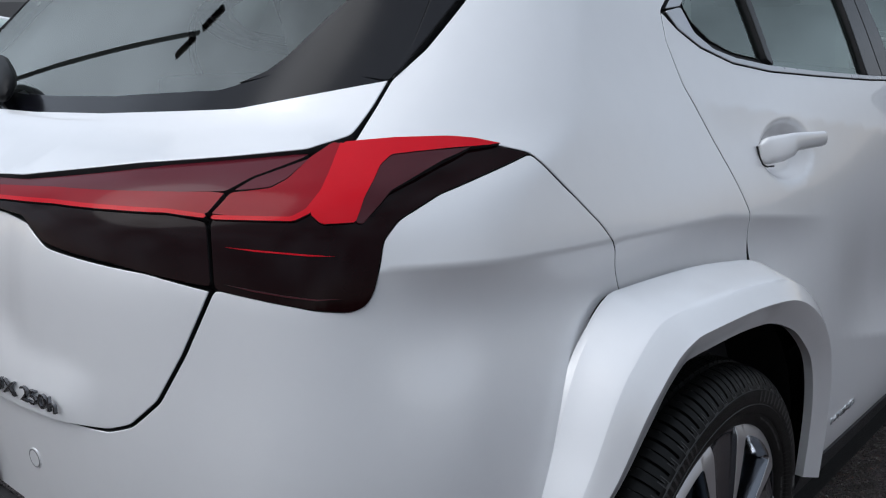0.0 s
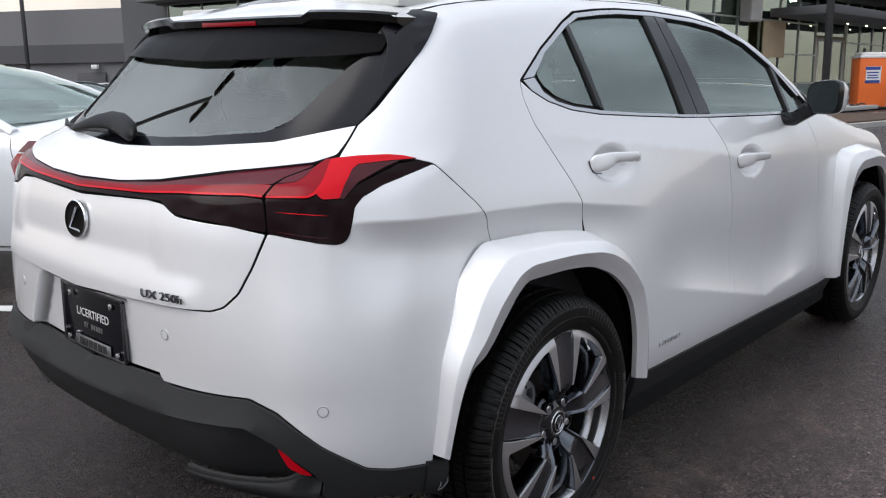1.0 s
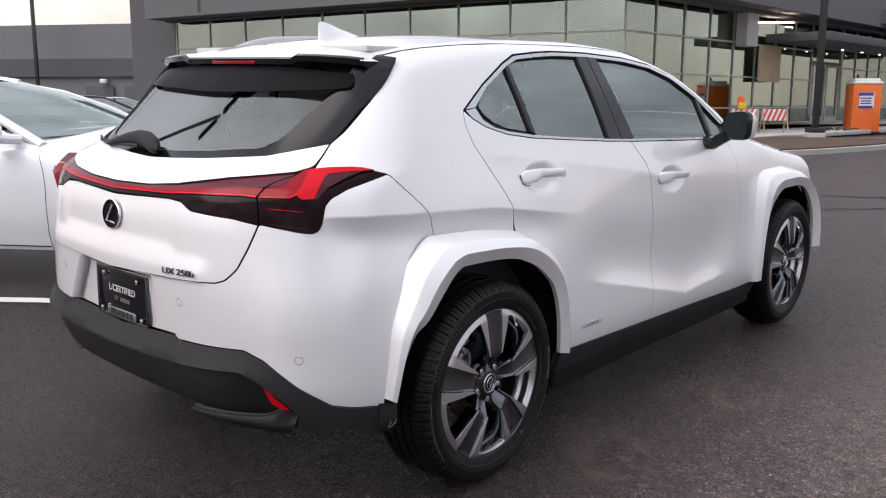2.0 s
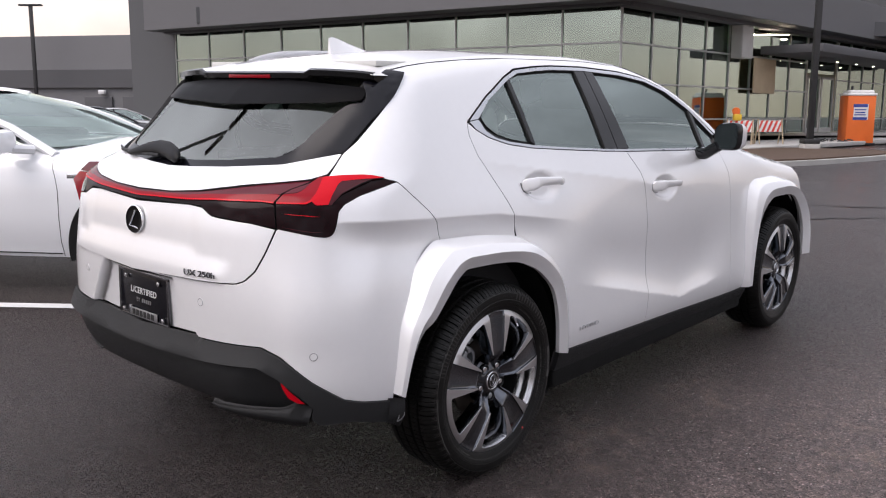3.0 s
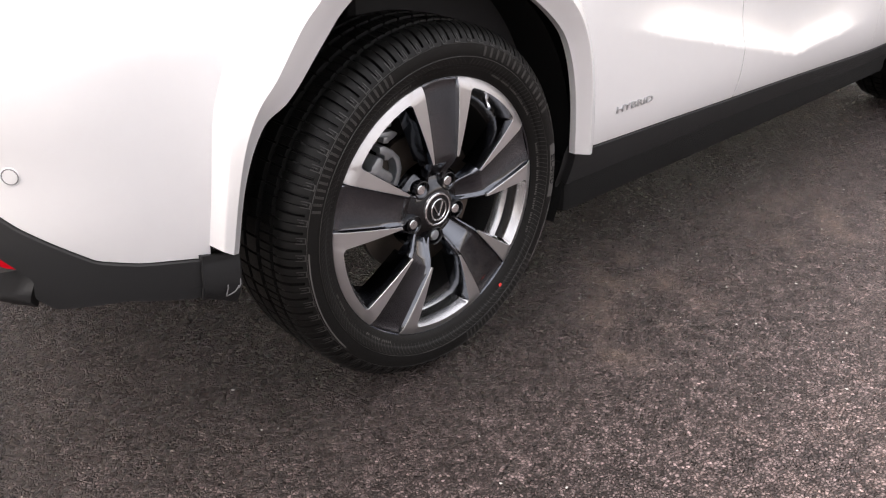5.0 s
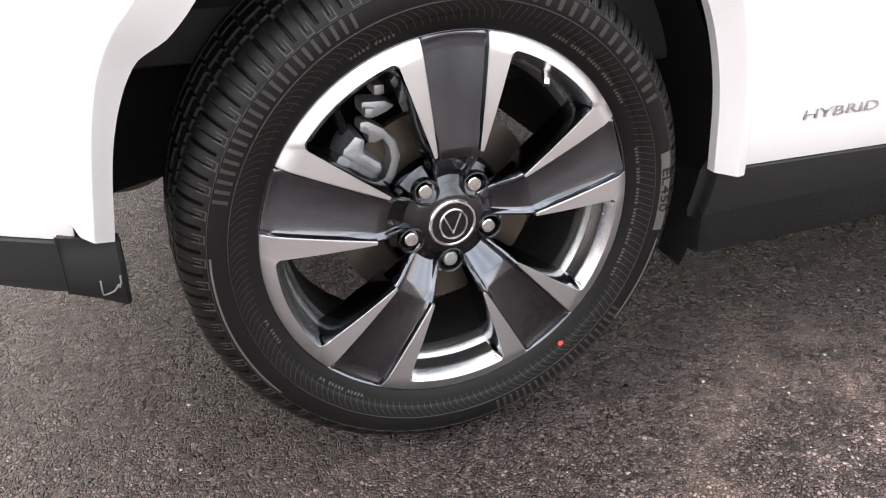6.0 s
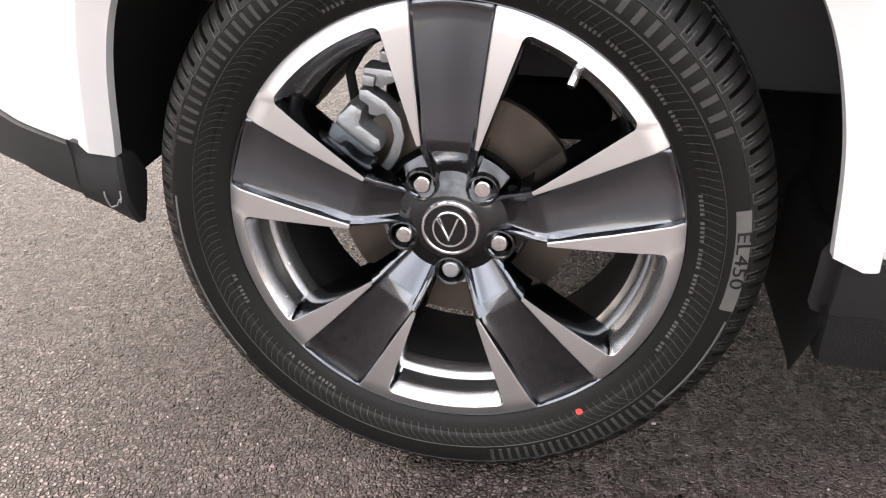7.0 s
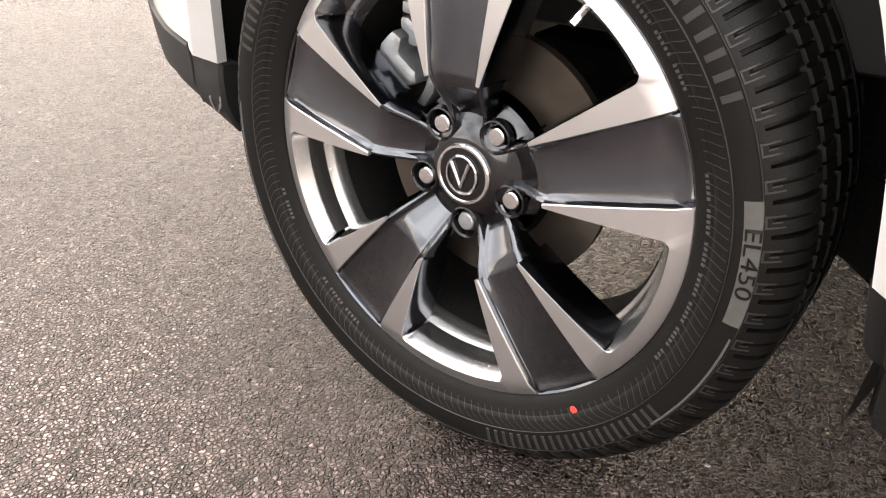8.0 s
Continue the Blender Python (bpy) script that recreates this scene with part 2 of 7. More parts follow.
CABIN = mat("dark_cabin_lining", (0.03, 0.03, 0.032), 0.8, vary=0.1)
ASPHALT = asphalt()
TAR = mat("black_tar", (0.010, 0.0095, 0.0095), 0.5, spec=0.3, vary=0.3, scale=8, bump=0.2, bump_scale=120)
ROAD_PAINT = mat("white_road_paint", (0.70, 0.70, 0.69), 0.65, vary=0.12, scale=6, fine=0.1, bump=0.3, bump_scale=200)
WALL_GREY = mat("grey_painted_render", (0.088, 0.090, 0.095), 0.75, vary=0.05, scale=0.6, fine=0.02)
WALL_PALE = mat("pale_grey_block_wall", (0.175, 0.175, 0.182), 0.8, vary=0.05, scale=0.5, fine=0.03)
WALL_DARK = mat("dark_grey_band_paint", (0.088, 0.088, 0.094), 0.75, vary=0.05, scale=0.5)
FACADE_GLASS = glass("shop_glass", (0.90, 0.94, 0.90), 0.02, 3.5, (0.84, 1.0, 0.91))
FASCIA = mat("pale_grey_fascia_render", (0.12, 0.12, 0.126), 0.7, vary=0.05, scale=0.6, fine=0.02)
MULLION = mat("aluminium_mullion", (0.34, 0.35, 0.34), 0.4, metal=0.3, vary=0.06)
INTERIOR = mat("shop_interior", (0.62, 0.52, 0.40), 0.8, vary=0.3, scale=0.4)
# darker copy of the shop interior: the room's dimness put into the colour
INTERIOR_DIM = mat("shop_interior_dimmed", (0.26, 0.225, 0.185), 0.8, vary=0.4, scale=0.5)
BOARD = mat("plywood_board", (0.42, 0.33, 0.22), 0.75, vary=0.12, scale=1.5)
STEEL_BLACK = mat("black_painted_steel", (0.02, 0.02, 0.021), 0.5, vary=0.1)
CONCRETE = mat("pale_concrete", (0.42, 0.41, 0.39), 0.85, vary=0.12, scale=2, fine=0.05, bump=0.2, bump_scale=80)
MULCH = mat("brown_mulch", (0.075, 0.045, 0.028), 0.95, vary=0.35, scale=6, fine=0.2, bump=0.8, bump_scale=40)
ORANGE = mat("orange_moulded_plastic", (0.80, 0.16, 0.025), 0.5, vary=0.05, scale=2)
WHITE_PLASTIC = mat("white_plastic", (0.75, 0.75, 0.75), 0.5, vary=0.05)
BLUE = mat("blue_print", (0.03, 0.06, 0.30), 0.5, vary=0.05)
RED_SHEET = mat("red_reflective_sheeting", (0.70, 0.06, 0.04), 0.45, vary=0.05)
YELLOW = mat("yellow_plastic", (0.75, 0.48, 0.04), 0.45, vary=0.05)
GREY_PAINT = mat("silver_grey_paint", (0.25, 0.26, 0.28), 0.3, metal=0.3, coat=1.0, vary=0.03)
DARK_PAINT = mat("dark_grey_paint", (0.03, 0.032, 0.036), 0.3, coat=1.0, vary=0.05)
BARK = mat("grey_bark", (0.10, 0.085, 0.07), 0.9, vary=0.25, scale=5, bump=0.5, bump_scale=30)
HEDGE = mat("winter_scrub", (0.150, 0.132, 0.102), 0.95, vary=0.4, scale=0.3, fine=0.2)
TAG_GREY = mat("grey_tyre_tag", (0.075, 0.073, 0.070), 0.6, vary=0.15, scale=60)
RED_DOT = mat("red_paint_mark", (0.75, 0.06, 0.05), 0.6, vary=0.1, scale=80)
LAMP_GLOW = bpy.data.materials.new("lit_downlight")
LAMP_GLOW.use_nodes = True
LAMP_GLOW.node_tree.nodes["Principled BSDF"].inputs["Emission Color"].default_value = (1.0, 0.86, 0.62, 1)
LAMP_GLOW.node_tree.nodes["Principled BSDF"].inputs["Emission Strength"].default_value = 10.0


STRIP_GLOW = LAMP_GLOW.copy()
STRIP_GLOW.name = "lit_strip_lamp"
STRIP_GLOW.node_tree.nodes["Principled BSDF"].inputs["Emission Strength"].default_value = 28.0


# ---- small builders ------------------------------------------------------------
def mesh_object(name, verts, faces, materials, parent=None, label="", smooth=True, face_mats=None, angle=30):
    me = bpy.data.meshes.new(name)
    me.from_pydata([tuple(v) for v in verts], [], [tuple(f) for f in faces])
    for m in materials if isinstance(materials, (list, tuple)) else [materials]:
        me.materials.append(m)
    if face_mats is not None:
        me.polygons.foreach_set("material_index", np.asarray(face_mats, dtype=np.int32))
    if smooth:
        me.polygons.foreach_set("use_smooth", np.ones(len(me.polygons), dtype=bool))
        if angle:
            me.set_sharp_from_angle(angle=radians(angle))
    me.update()
    ob = new(name, me)
    if parent is not None:
        ob.parent = parent
    if label:
        tagged(ob, label)
    return ob


def part(name, bm, material, parent, label="", smooth=True, angle=30):
    """Links a bmesh as one mesh object under a thing or under a part."""
    bmesh.ops.recalc_face_normals(bm, faces=bm.faces)
    me = bpy.data.meshes.new(name)
    bm.to_mesh(me)
    bm.free()
    for m in material if isinstance(material, (list, tuple)) else [material]:
        me.materials.append(m)
    if smooth:
        me.polygons.foreach_set("use_smooth", np.ones(len(me.polygons), dtype=bool))
        me.set_sharp_from_angle(angle=radians(angle))
    ob = new(name, me)
    if parent is not None:
        ob.parent = parent
    if label:
        tagged(ob, label)
    return ob


def box_bm(size, at=(0, 0, 0), bevel=0.0, turn=None, bm=None):
    bm = bm or bmesh.new()
    m = Matrix.Translation(at) @ (turn or Matrix()) @ Matrix.Diagonal((*size, 1))
    made = bmesh.ops.create_cube(bm, size=1, matrix=m)
    if bevel:
        edges = {e for v in made["verts"] for e in v.link_edges}
        bmesh.ops.bevel(bm, geom=list(edges), offset=bevel, segments=2, profile=0.5, affect="EDGES")
    return bm


def lathe(profile, steps, axis="y", a0=0.0, a1=2 * math.pi):
    """Verts and faces of a (radius, along) profile turned round an axis."""
    closed = abs(a1 - a0 - 2 * math.pi) < 1e-6
    n = steps if closed else steps + 1
    verts, faces, k = [], [], len(profile)
    for i in range(n):
        a = a0 + (a1 - a0) * i / steps
        for r, t in profile:
            p = (r * math.cos(a), t, r * math.sin(a)) if axis == "y" else (r * math.cos(a), r * math.sin(a), t)
            verts.append(p)
    for i in range(steps):
        j = (i + 1) % n
        for m in range(k - 1):
            faces.append((i * k + m, i * k + m + 1, j * k + m + 1, j * k + m))
    return verts, faces


def tube(points, radius, sides=8, bm=None, caps=True):
    """A round bar along points; radius may be one value or one per point."""
    bm = bm or bmesh.new()
    pts = [Vector(p) for p in points]
    rad = radius if isinstance(radius, (list, tuple)) else [radius] * len(pts)
    rings = []
    for i, p in enumerate(pts):
        d = (pts[min(i + 1, len(pts) - 1)] - pts[max(i - 1, 0)]).normalized()
        u = d.orthogonal().normalized() if i == 0 else (rings_u - d * rings_u.dot(d)).normalized()
        rings_u = u
        v = d.cross(u)
        rings.append([bm.verts.new(p + (u * math.cos(2 * math.pi * k / sides) + v * math.sin(2 * math.pi * k / sides)) * rad[i]) for k in range(sides)])
    for a, b in zip(rings, rings[1:]):
        for k in range(sides):
            bm.faces.new((a[k], a[(k + 1) % sides], b[(k + 1) % sides], b[k]))
    if caps:
        bm.faces.new(rings[0][::-1])
        bm.faces.new(rings[-1])
    return bm


def text_mesh(body, size, depth):
    """The mesh of some words in the built-in font, centred, in its own x-y plane."""
    cu = bpy.data.curves.new("words", "FONT")
    cu.body, cu.size, cu.extrude, cu.align_x, cu.align_y = body, size, depth, "CENTER", "CENTER"
    cu.resolution_u = 3
    ob = new("words", cu)
    dg = bpy.context.evaluated_depsgraph_get()
    me = bpy.data.meshes.new_from_object(ob.evaluated_get(dg))
    bpy.data.objects.remove(ob)
    bpy.data.curves.remove(cu)
    return me


def thing(name, label, category, group="", at=None, kind=""):
    ob = new(name)
    ob.empty_display_size = 0.2
    if at is not None:
        ob.matrix_world = at
    return tagged(ob, label, category, group, kind)


# ---- the car's outer skin, as one smooth form -------------------------------
# Car axes: x ahead from the rear axle, y to its left, z up from the ground.
def glide(xs, ys, x):
    """A smooth curve through knots, without overshoot."""
    xs, ys = np.asarray(xs, float), np.asarray(ys, float)
    h = np.diff(xs)
    d = np.diff(ys, axis=-1) / h
    m = np.zeros(ys.shape)
    a, b = d[..., :-1], d[..., 1:]
    ok = a * b > 0
    m[..., 1:-1] = np.where(ok, 2 * a * b / np.where(ok, a + b, 1), 0)
    m[..., 0], m[..., -1] = d[..., 0], d[..., -1]
    i = np.clip(np.searchsorted(xs, x) - 1, 0, len(xs) - 2)
    t = (x - xs[i]) / h[i]
    t = np.clip(t, -0.6, 1.6)
    return ((2 * t**3 - 3 * t**2 + 1) * ys[..., i] + (t**3 - 2 * t**2 + t) * h[i] * m[..., i]
            + (3 * t**2 - 2 * t**3) * ys[..., i + 1] + (t**3 - t**2) * h[i] * m[..., i + 1])


def spline(xs, ys, x):
    """A cubic through knots with no jump of curvature."""
    xs, ys = np.asarray(xs, float), np.asarray(ys, float)
    n, h = len(xs), np.diff(xs)
    a, r = np.eye(n), np.zeros((n,) + ys.shape[:-1])
    yt = np.moveaxis(ys, -1, 0)
    for i in range(1, n - 1):
        a[i, i - 1 : i + 2] = h[i - 1], 2 * (h[i - 1] + h[i]), h[i]
        r[i] = 6 * ((yt[i + 1] - yt[i]) / h[i] - (yt[i] - yt[i - 1]) / h[i - 1])
    m = np.moveaxis(np.linalg.solve(a, r.reshape(n, -1)).reshape(r.shape), 0, -1)
    i = np.clip(np.searchsorted(xs, x) - 1, 0, n - 2)
    x = np.clip(x, xs[0] - 0.1, xs[-1] + 0.1)
    u, v = xs[i + 1] - x, x - xs[i]
    return (m[..., i] * u**3 + m[..., i + 1] * v**3) / (6 * h[i]) + (ys[..., i] / h[i] - m[..., i] * h[i] / 6) * u + (ys[..., i + 1] / h[i] - m[..., i + 1] * h[i] / 6) * v


# Half widths of the body at these heights, at seven stations along the car.
LEVELS = [0.20, 0.34, 0.45, 0.62, 0.80, 0.89, 0.94, 1.00, 1.10, 1.22, 1.38, 1.47]
STATIONS = [-0.75, -0.40, 0.0, 0.45, 1.3, 2.3, 3.0]
SECTIONS = [
    [0.700, 0.740, 0.754, 0.752, 0.738, 0.726, 0.718, 0.706, 0.684, 0.650, 0.598, 0.565],
    [0.800, 0.832, 0.838, 0.826, 0.803, 0.790, 0.782, 0.768, 0.742, 0.700, 0.625, 0.575],
    [0.810, 0.862, 0.868, 0.852, 0.822, 0.804, 0.792, 0.770, 0.730, 0.680, 0.608, 0.560],
    [0.810, 0.862, 0.866, 0.850, 0.828, 0.812, 0.800, 0.779, 0.737, 0.684, 0.604, 0.555],
    [0.810, 0.862, 0.863, 0.845, 0.832, 0.821, 0.811, 0.790, 0.745, 0.690, 0.606, 0.555],
    [0.810, 0.862, 0.863, 0.848, 0.836, 0.822, 0.810, 0.788, 0.740, 0.680, 0.600, 0.550],
    [0.760, 0.800, 0.810, 0.810, 0.800, 0.780, 0.762, 0.732, 0.680, 0.620, 0.560, 0.510],
]
SECTIONS = np.array(SECTIONS)


def half_width(x, z):
    rows = spline(LEVELS, SECTIONS, z)          # stations x points
    h = np.diff(STATIONS)
    x = np.clip(x, STATIONS[0], STATIONS[-1] + 0.3)
    i = np.clip(np.searchsorted(STATIONS, x) - 1, 0, len(h) - 1)
    t = (x - np.array(STATIONS)[i]) / h[i]
    d = np.diff(rows, axis=0) / h[:, None]
    m = np.vstack([d[:1], 0.5 * (d[1:] + d[:-1]), d[-1:]])
    n = np.arange(rows.shape[1])
    return ((2 * t**3 - 3 * t**2 + 1) * rows[i, n] + (t**3 - 2 * t**2 + t) * h[i] * m[i, n]
            + (3 * t**2 - 2 * t**3) * rows[i + 1, n] + (t**3 - t**2) * h[i] * m[i + 1, n])


TAIL_Z = [0.20, 0.38, 0.46, 0.55, 0.75, 0.90, 0.98, 1.02, 1.08, 1.40, 1.47]
TAIL_X = [-0.76, -0.838, -0.85, -0.846, -0.853, -0.844, -0.828, -0.80, -0.70, -0.34, -0.25]
SWEEP_Y = [0.0, 0.30, 0.45, 0.54, 0.62, 0.70, 0.78]
SWEEP_X = [0.0, 0.012, 0.036, 0.075, 0.13, 0.20, 0.31]
TOP_X = [-0.70, -0.34, 0.1, 0.45, 0.9, 1.3, 1.65, 2.05, 2.25, 2.7, 3.2, 3.5]
TOP_Z = [1.30, 1.412, 1.477, 1.500, 1.505, 1.487, 1.41, 1.21, 1.115, 1.02, 0.93, 0.83]


def soft_max(a, b, k):
    h = np.maximum(k - np.abs(a - b), 0) / k
    return np.maximum(a, b) + h * h * k * 0.25


def skin_at(x, y, z):
    """Below zero inside the body, zero on its skin."""
    w = np.abs(y)
    side = w - half_width(x, z)
    rear = glide(TAIL_Z, np.array(TAIL_X), z) + spline(SWEEP_Y, np.array(SWEEP_X), w) * glide([0.3, 0.6, 0.85, 1.0, 1.1, 1.45], np.array([0.62, 0.66, 0.95, 1.1, 1.22, 1.1]), z) - x
    rear = rear * np.where(z > 1.0, 1.0 - 0.3 * np.clip((z - 1.0) / 0.1, 0, 1), 1.0)
    top = z - glide(TOP_X, np.array(TOP_Z), x) + 0.035 * (w / 0.55) ** 2
    nose = x - 3.52 + 0.30 * (w / 0.8) ** 2.5 + 0.5 * np.maximum(z - 0.62, 0) ** 2 * 3
    return soft_max(soft_max(soft_max(side, rear, 0.09), top, 0.07), nose, 0.12)


PIVOT = -0.30      # behind this the rays fan out round the tail
FAN = 1.0          # length of q over a quarter turn


def rays(q, z, kind):
    """Where a point of a panel's plan starts and the way to the skin. wrap: (q, z) round side and tail; top: (x, y) from above."""
    q, z = np.asarray(q, float), np.asarray(z, float)
    if kind == "top":
        return np.stack([q, z, 0 * q + 0.62], 1), np.stack([0 * q, 0 * q, 0 * q + 1], 1)
    a = np.maximum(PIVOT - q, 0) / FAN * np.pi / 2
    a2 = np.maximum(q - 2.75, 0) / FAN * np.pi / 2
    o = np.stack([np.clip(q, PIVOT, 2.75), 0 * q, z], 1)
    return o, np.stack([np.sin(a2) - np.sin(a), -np.cos(a) * np.cos(a2), 0 * q], 1)


def skin(q, z, kind="wrap"):
    """Points of the skin and their normals."""
    o, w = rays(q, z, kind)
    lo, hi = np.zeros(len(o)), np.full(len(o), 1.6)
    for _ in range(24):
        mid = 0.5 * (lo + hi)
        p = o + w * mid[:, None]
        out = skin_at(p[:, 0], p[:, 1], p[:, 2]) > 0
        hi, lo = np.where(out, mid, hi), np.where(out, lo, mid)
    p = o + w * lo[:, None]
    e, n = 0.004, []
    for k in range(3):
        d = np.zeros(3)
        d[k] = e
        n.append(skin_at(*(p + d).T) - skin_at(*(p - d).T))
    n = np.stack(n, 1)
    return p, n / np.linalg.norm(n, axis=1)[:, None]


MIDDLE = PIVOT - FAN       # q of the car's middle line at the tail


def densify(outline, step=0.012, round_at=0.0):
    """A closed outline with points every step; its corners cut a little round."""
    pts = [np.array(p, float) for p in outline]
    pts = [p for i, p in enumerate(pts) if np.linalg.norm(p - pts[i - 1]) > 1e-4]
    if round_at:
        out = []
        for a, b, c in zip(pts[-1:] + pts[:-1], pts, pts[1:] + pts[:1]):
            ra, rc = min(round_at, np.linalg.norm(a - b) * 0.45), min(round_at, np.linalg.norm(c - b) * 0.45)
            p, r = b + (a - b) / np.linalg.norm(a - b) * ra, b + (c - b) / np.linalg.norm(c - b) * rc
            out += [p, 0.25 * p + 0.5 * b + 0.25 * r, r]
        pts = out
    out = []
    for a, b in zip(pts, pts[1:] + pts[:1]):
        n = max(1, int(np.linalg.norm(b - a) / step))
        out += [a + (b - a) * i / n for i in range(n)]
    keep = [out[0]]
    for p in out[1:]:
        if np.linalg.norm(p - keep[-1]) > 2e-3:
            keep.append(p)
    if np.linalg.norm(keep[0] - keep[-1]) < 2e-3:
        keep.pop()
    return np.array(keep)


def smooth_line(points, step=0.03):
    """An open line through points, bent smoothly."""
    p = np.array(points, float)
    s = np.r_[0, np.cumsum(np.linalg.norm(np.diff(p, axis=0), axis=1))]
    t = np.linspace(0, s[-1], max(2, int(s[-1] / step) + 1))
    return [tuple(v) for v in np.stack([glide(s, p[:, 0], t), glide(s, p[:, 1], t)], 1)]


def both(half):
    """A tail outline given for one side, from the middle line outwards and back to the middle line."""
    return half + [(2 * MIDDLE - q, z) for q, z in reversed(half)]


def inside(poly, pts):
    x, y = pts[:, 0], pts[:, 1]
    hit = np.zeros(len(pts), bool)
    for (x0, y0), (x1, y1) in zip(poly, np.roll(poly, -1, axis=0)):
        if y0 != y1:
            hit ^= ((y0 > y) != (y1 > y)) & (x < (x1 - x0) * (y - y0) / (y1 - y0) + x0)
    return hit


def panel(name, outline, material, parent, label="", kind="wrap", lift=0.0, gap=0.0017, grid=0.025, depth=0.014, flange=0.012,
          mirror=False, round_at=0.006, edge=0.0020, step=0.012, creases=(), calm=False):
    """A sheet-metal or glass panel cut from the car's skin along an outline, with folded edges and a dark flange under its gaps."""
    poly = densify(outline, step, round_at)
    area = 0.5 * np.sum(poly[:, 0] * np.roll(poly[:, 1], -1) - np.roll(poly[:, 0], -1) * poly[:, 1])
    if area < 0:
        poly = poly[::-1]
    d = np.roll(poly, -1, axis=0) - np.roll(poly, 1, axis=0)
    inward = np.stack([-d[:, 1], d[:, 0]], 1) / np.maximum(np.linalg.norm(d, axis=1), 1e-9)[:, None]
    rim = poly + inward * gap
    lo, hi = rim.min(0), rim.max(0)
    gx, gy = np.meshgrid(np.arange(lo[0], hi[0], grid), np.arange(lo[1], hi[1], grid))
    g = np.stack([gx.ravel(), gy.ravel()], 1)
    g = g[inside(rim, g)]
    if len(g):
        near = np.min(((g[:, None] - rim[None]) ** 2).sum(-1), axis=1) if len(g) * len(rim) < 4e7 else np.ones(len(g))
        g = g[near > (0.45 * grid) ** 2]
    nr, extra, links = len(rim), [], []
    for line in creases:
        c = np.array(line)
        ok = inside(rim, c)
        ok &= np.min(((c[:, None] - rim[None]) ** 2).sum(-1), axis=1) > 0.006 ** 2
        first = nr + len(extra)
        kept = [k for k in range(len(c)) if ok[k]]
        links += [(first + a, first + a + 1) for a in range(len(kept) - 1) if kept[a + 1] == kept[a] + 1]
        extra += [c[k] for k in kept]
    if extra and len(g):
        g = g[np.min(((g[:, None] - np.array(extra)[None]) ** 2).sum(-1), axis=1) > (0.5 * grid) ** 2]
    flat = np.vstack([rim] + ([np.array(extra)] if extra else []) + [g])
    from mathutils import geometry
    cv, _, cf, ov, _, _ = geometry.delaunay_2d_cdt([Vector(p) for p in flat], links, [list(range(nr))], 1, 1e-6)
    back = {}
    for i, o in enumerate(ov):
        if o:
            back[i] = o[0]
    flat2 = np.array([tuple(v) for v in cv])
    faces = [tuple(f) for f in cf]
    order = [None] * nr
    for i, o in enumerate(ov):
        for k in o:
            if k < nr:
                order[k] = i
    p, n = skin(flat2[:, 0], flat2[:, 1], kind)
    if calm:               # a pane bent one way only, with no ripples
        n = np.stack([np.full(len(p), -0.66), 0.15 * p[:, 1], np.zeros(len(p))], 1)
        n[:, 2] = np.sqrt(1 - n[:, 0] ** 2 - n[:, 1] ** 2)
    off = lift(p) if callable(lift) else np.full(len(p), float(lift))
    top = p + n * off[:, None]
    if callable(lift):     # tilt the normals with the lifted form
        e, q2 = 0.0025, []
        for axis in (0, 1):
            s = flat2.copy()
            s[:, axis] += e
            pp, nn = skin(s[:, 0], s[:, 1], kind)
            q2.append(pp + nn * lift(pp)[:, None] - top)
        nn = np.cross(q2[0], q2[1])
        nn /= np.maximum(np.linalg.norm(nn, axis=1), 1e-12)[:, None]
        n = nn * np.sign((nn * n).sum(1))[:, None]
    # folded edge: a small round, then down, then out under the neighbours
    order = [o for o in order if o is not None]
    b, bn = top[order], n[order]
    fwd = np.roll(b, -1, axis=0) - np.roll(b, 1, axis=0)
    outw = np.cross(fwd, bn)
    outw /= np.maximum(np.linalg.norm(outw, axis=1), 1e-9)[:, None]
    if (outw * (b - b.mean(0))).sum() < 0:
        outw = -outw
    verts, normals, mats = [*top], [*n], [0] * len(faces)
    faces = [f if np.dot(np.cross(top[f[1]] - top[f[0]], top[f[2]] - top[f[0]]), n[f[0]]) > 0 else f[::-1] for f in faces]
    rings = [order]
    for out, down, tilt, m in ((edge * 0.3, edge * 0.12, 0.4, 0), (edge * 0.6, edge * 0.6, 0.8, 0), (edge * 0.7, depth, 1.0, 1), (edge * 0.7 + flange, depth + 0.002, 0.0, 1)):
        base = len(verts)
        verts += [*(b + outw * out - bn * down)]
        normals += [*(bn * (1 - tilt) + outw * tilt)]
        ring = list(range(base, base + len(order)))
        for i in range(len(order)):
            j = (i + 1) % len(order)
            f = (rings[-1][i], ring[i], ring[j], rings[-1][j])
            va, vb, vc = (np.array(verts[k]) for k in f[:3])
            faces.append(f if np.dot(np.cross(vb - va, vc - va), normals[f[1]]) >= 0 else f[::-1])
            mats.append(m)
        rings.append(ring)
    verts, normals = np.array(verts), np.array(normals)
    normals /= np.maximum(np.linalg.norm(normals, axis=1), 1e-9)[:, None]
    made = []
    for flip in ([1, -1] if mirror else [1]):
        v = verts * [1, flip, 1]
        me = bpy.data.meshes.new(name)
        me.from_pydata(v.tolist(), [], [f if flip > 0 else f[::-1] for f in faces])
        me.materials.append(material)
        me.materials.append(SHADOW_GAP)
        me.polygons.foreach_set("material_index", np.array(mats, dtype=np.int32))
        me.polygons.foreach_set("use_smooth", np.ones(len(faces), dtype=bool))
        me.normals_split_custom_set_from_vertices((normals * [1, flip, 1]).tolist())
        ob = new(name, me)
        ob.parent = parent
        if label:
            tagged(ob, label)
        made.append(ob)
    return made


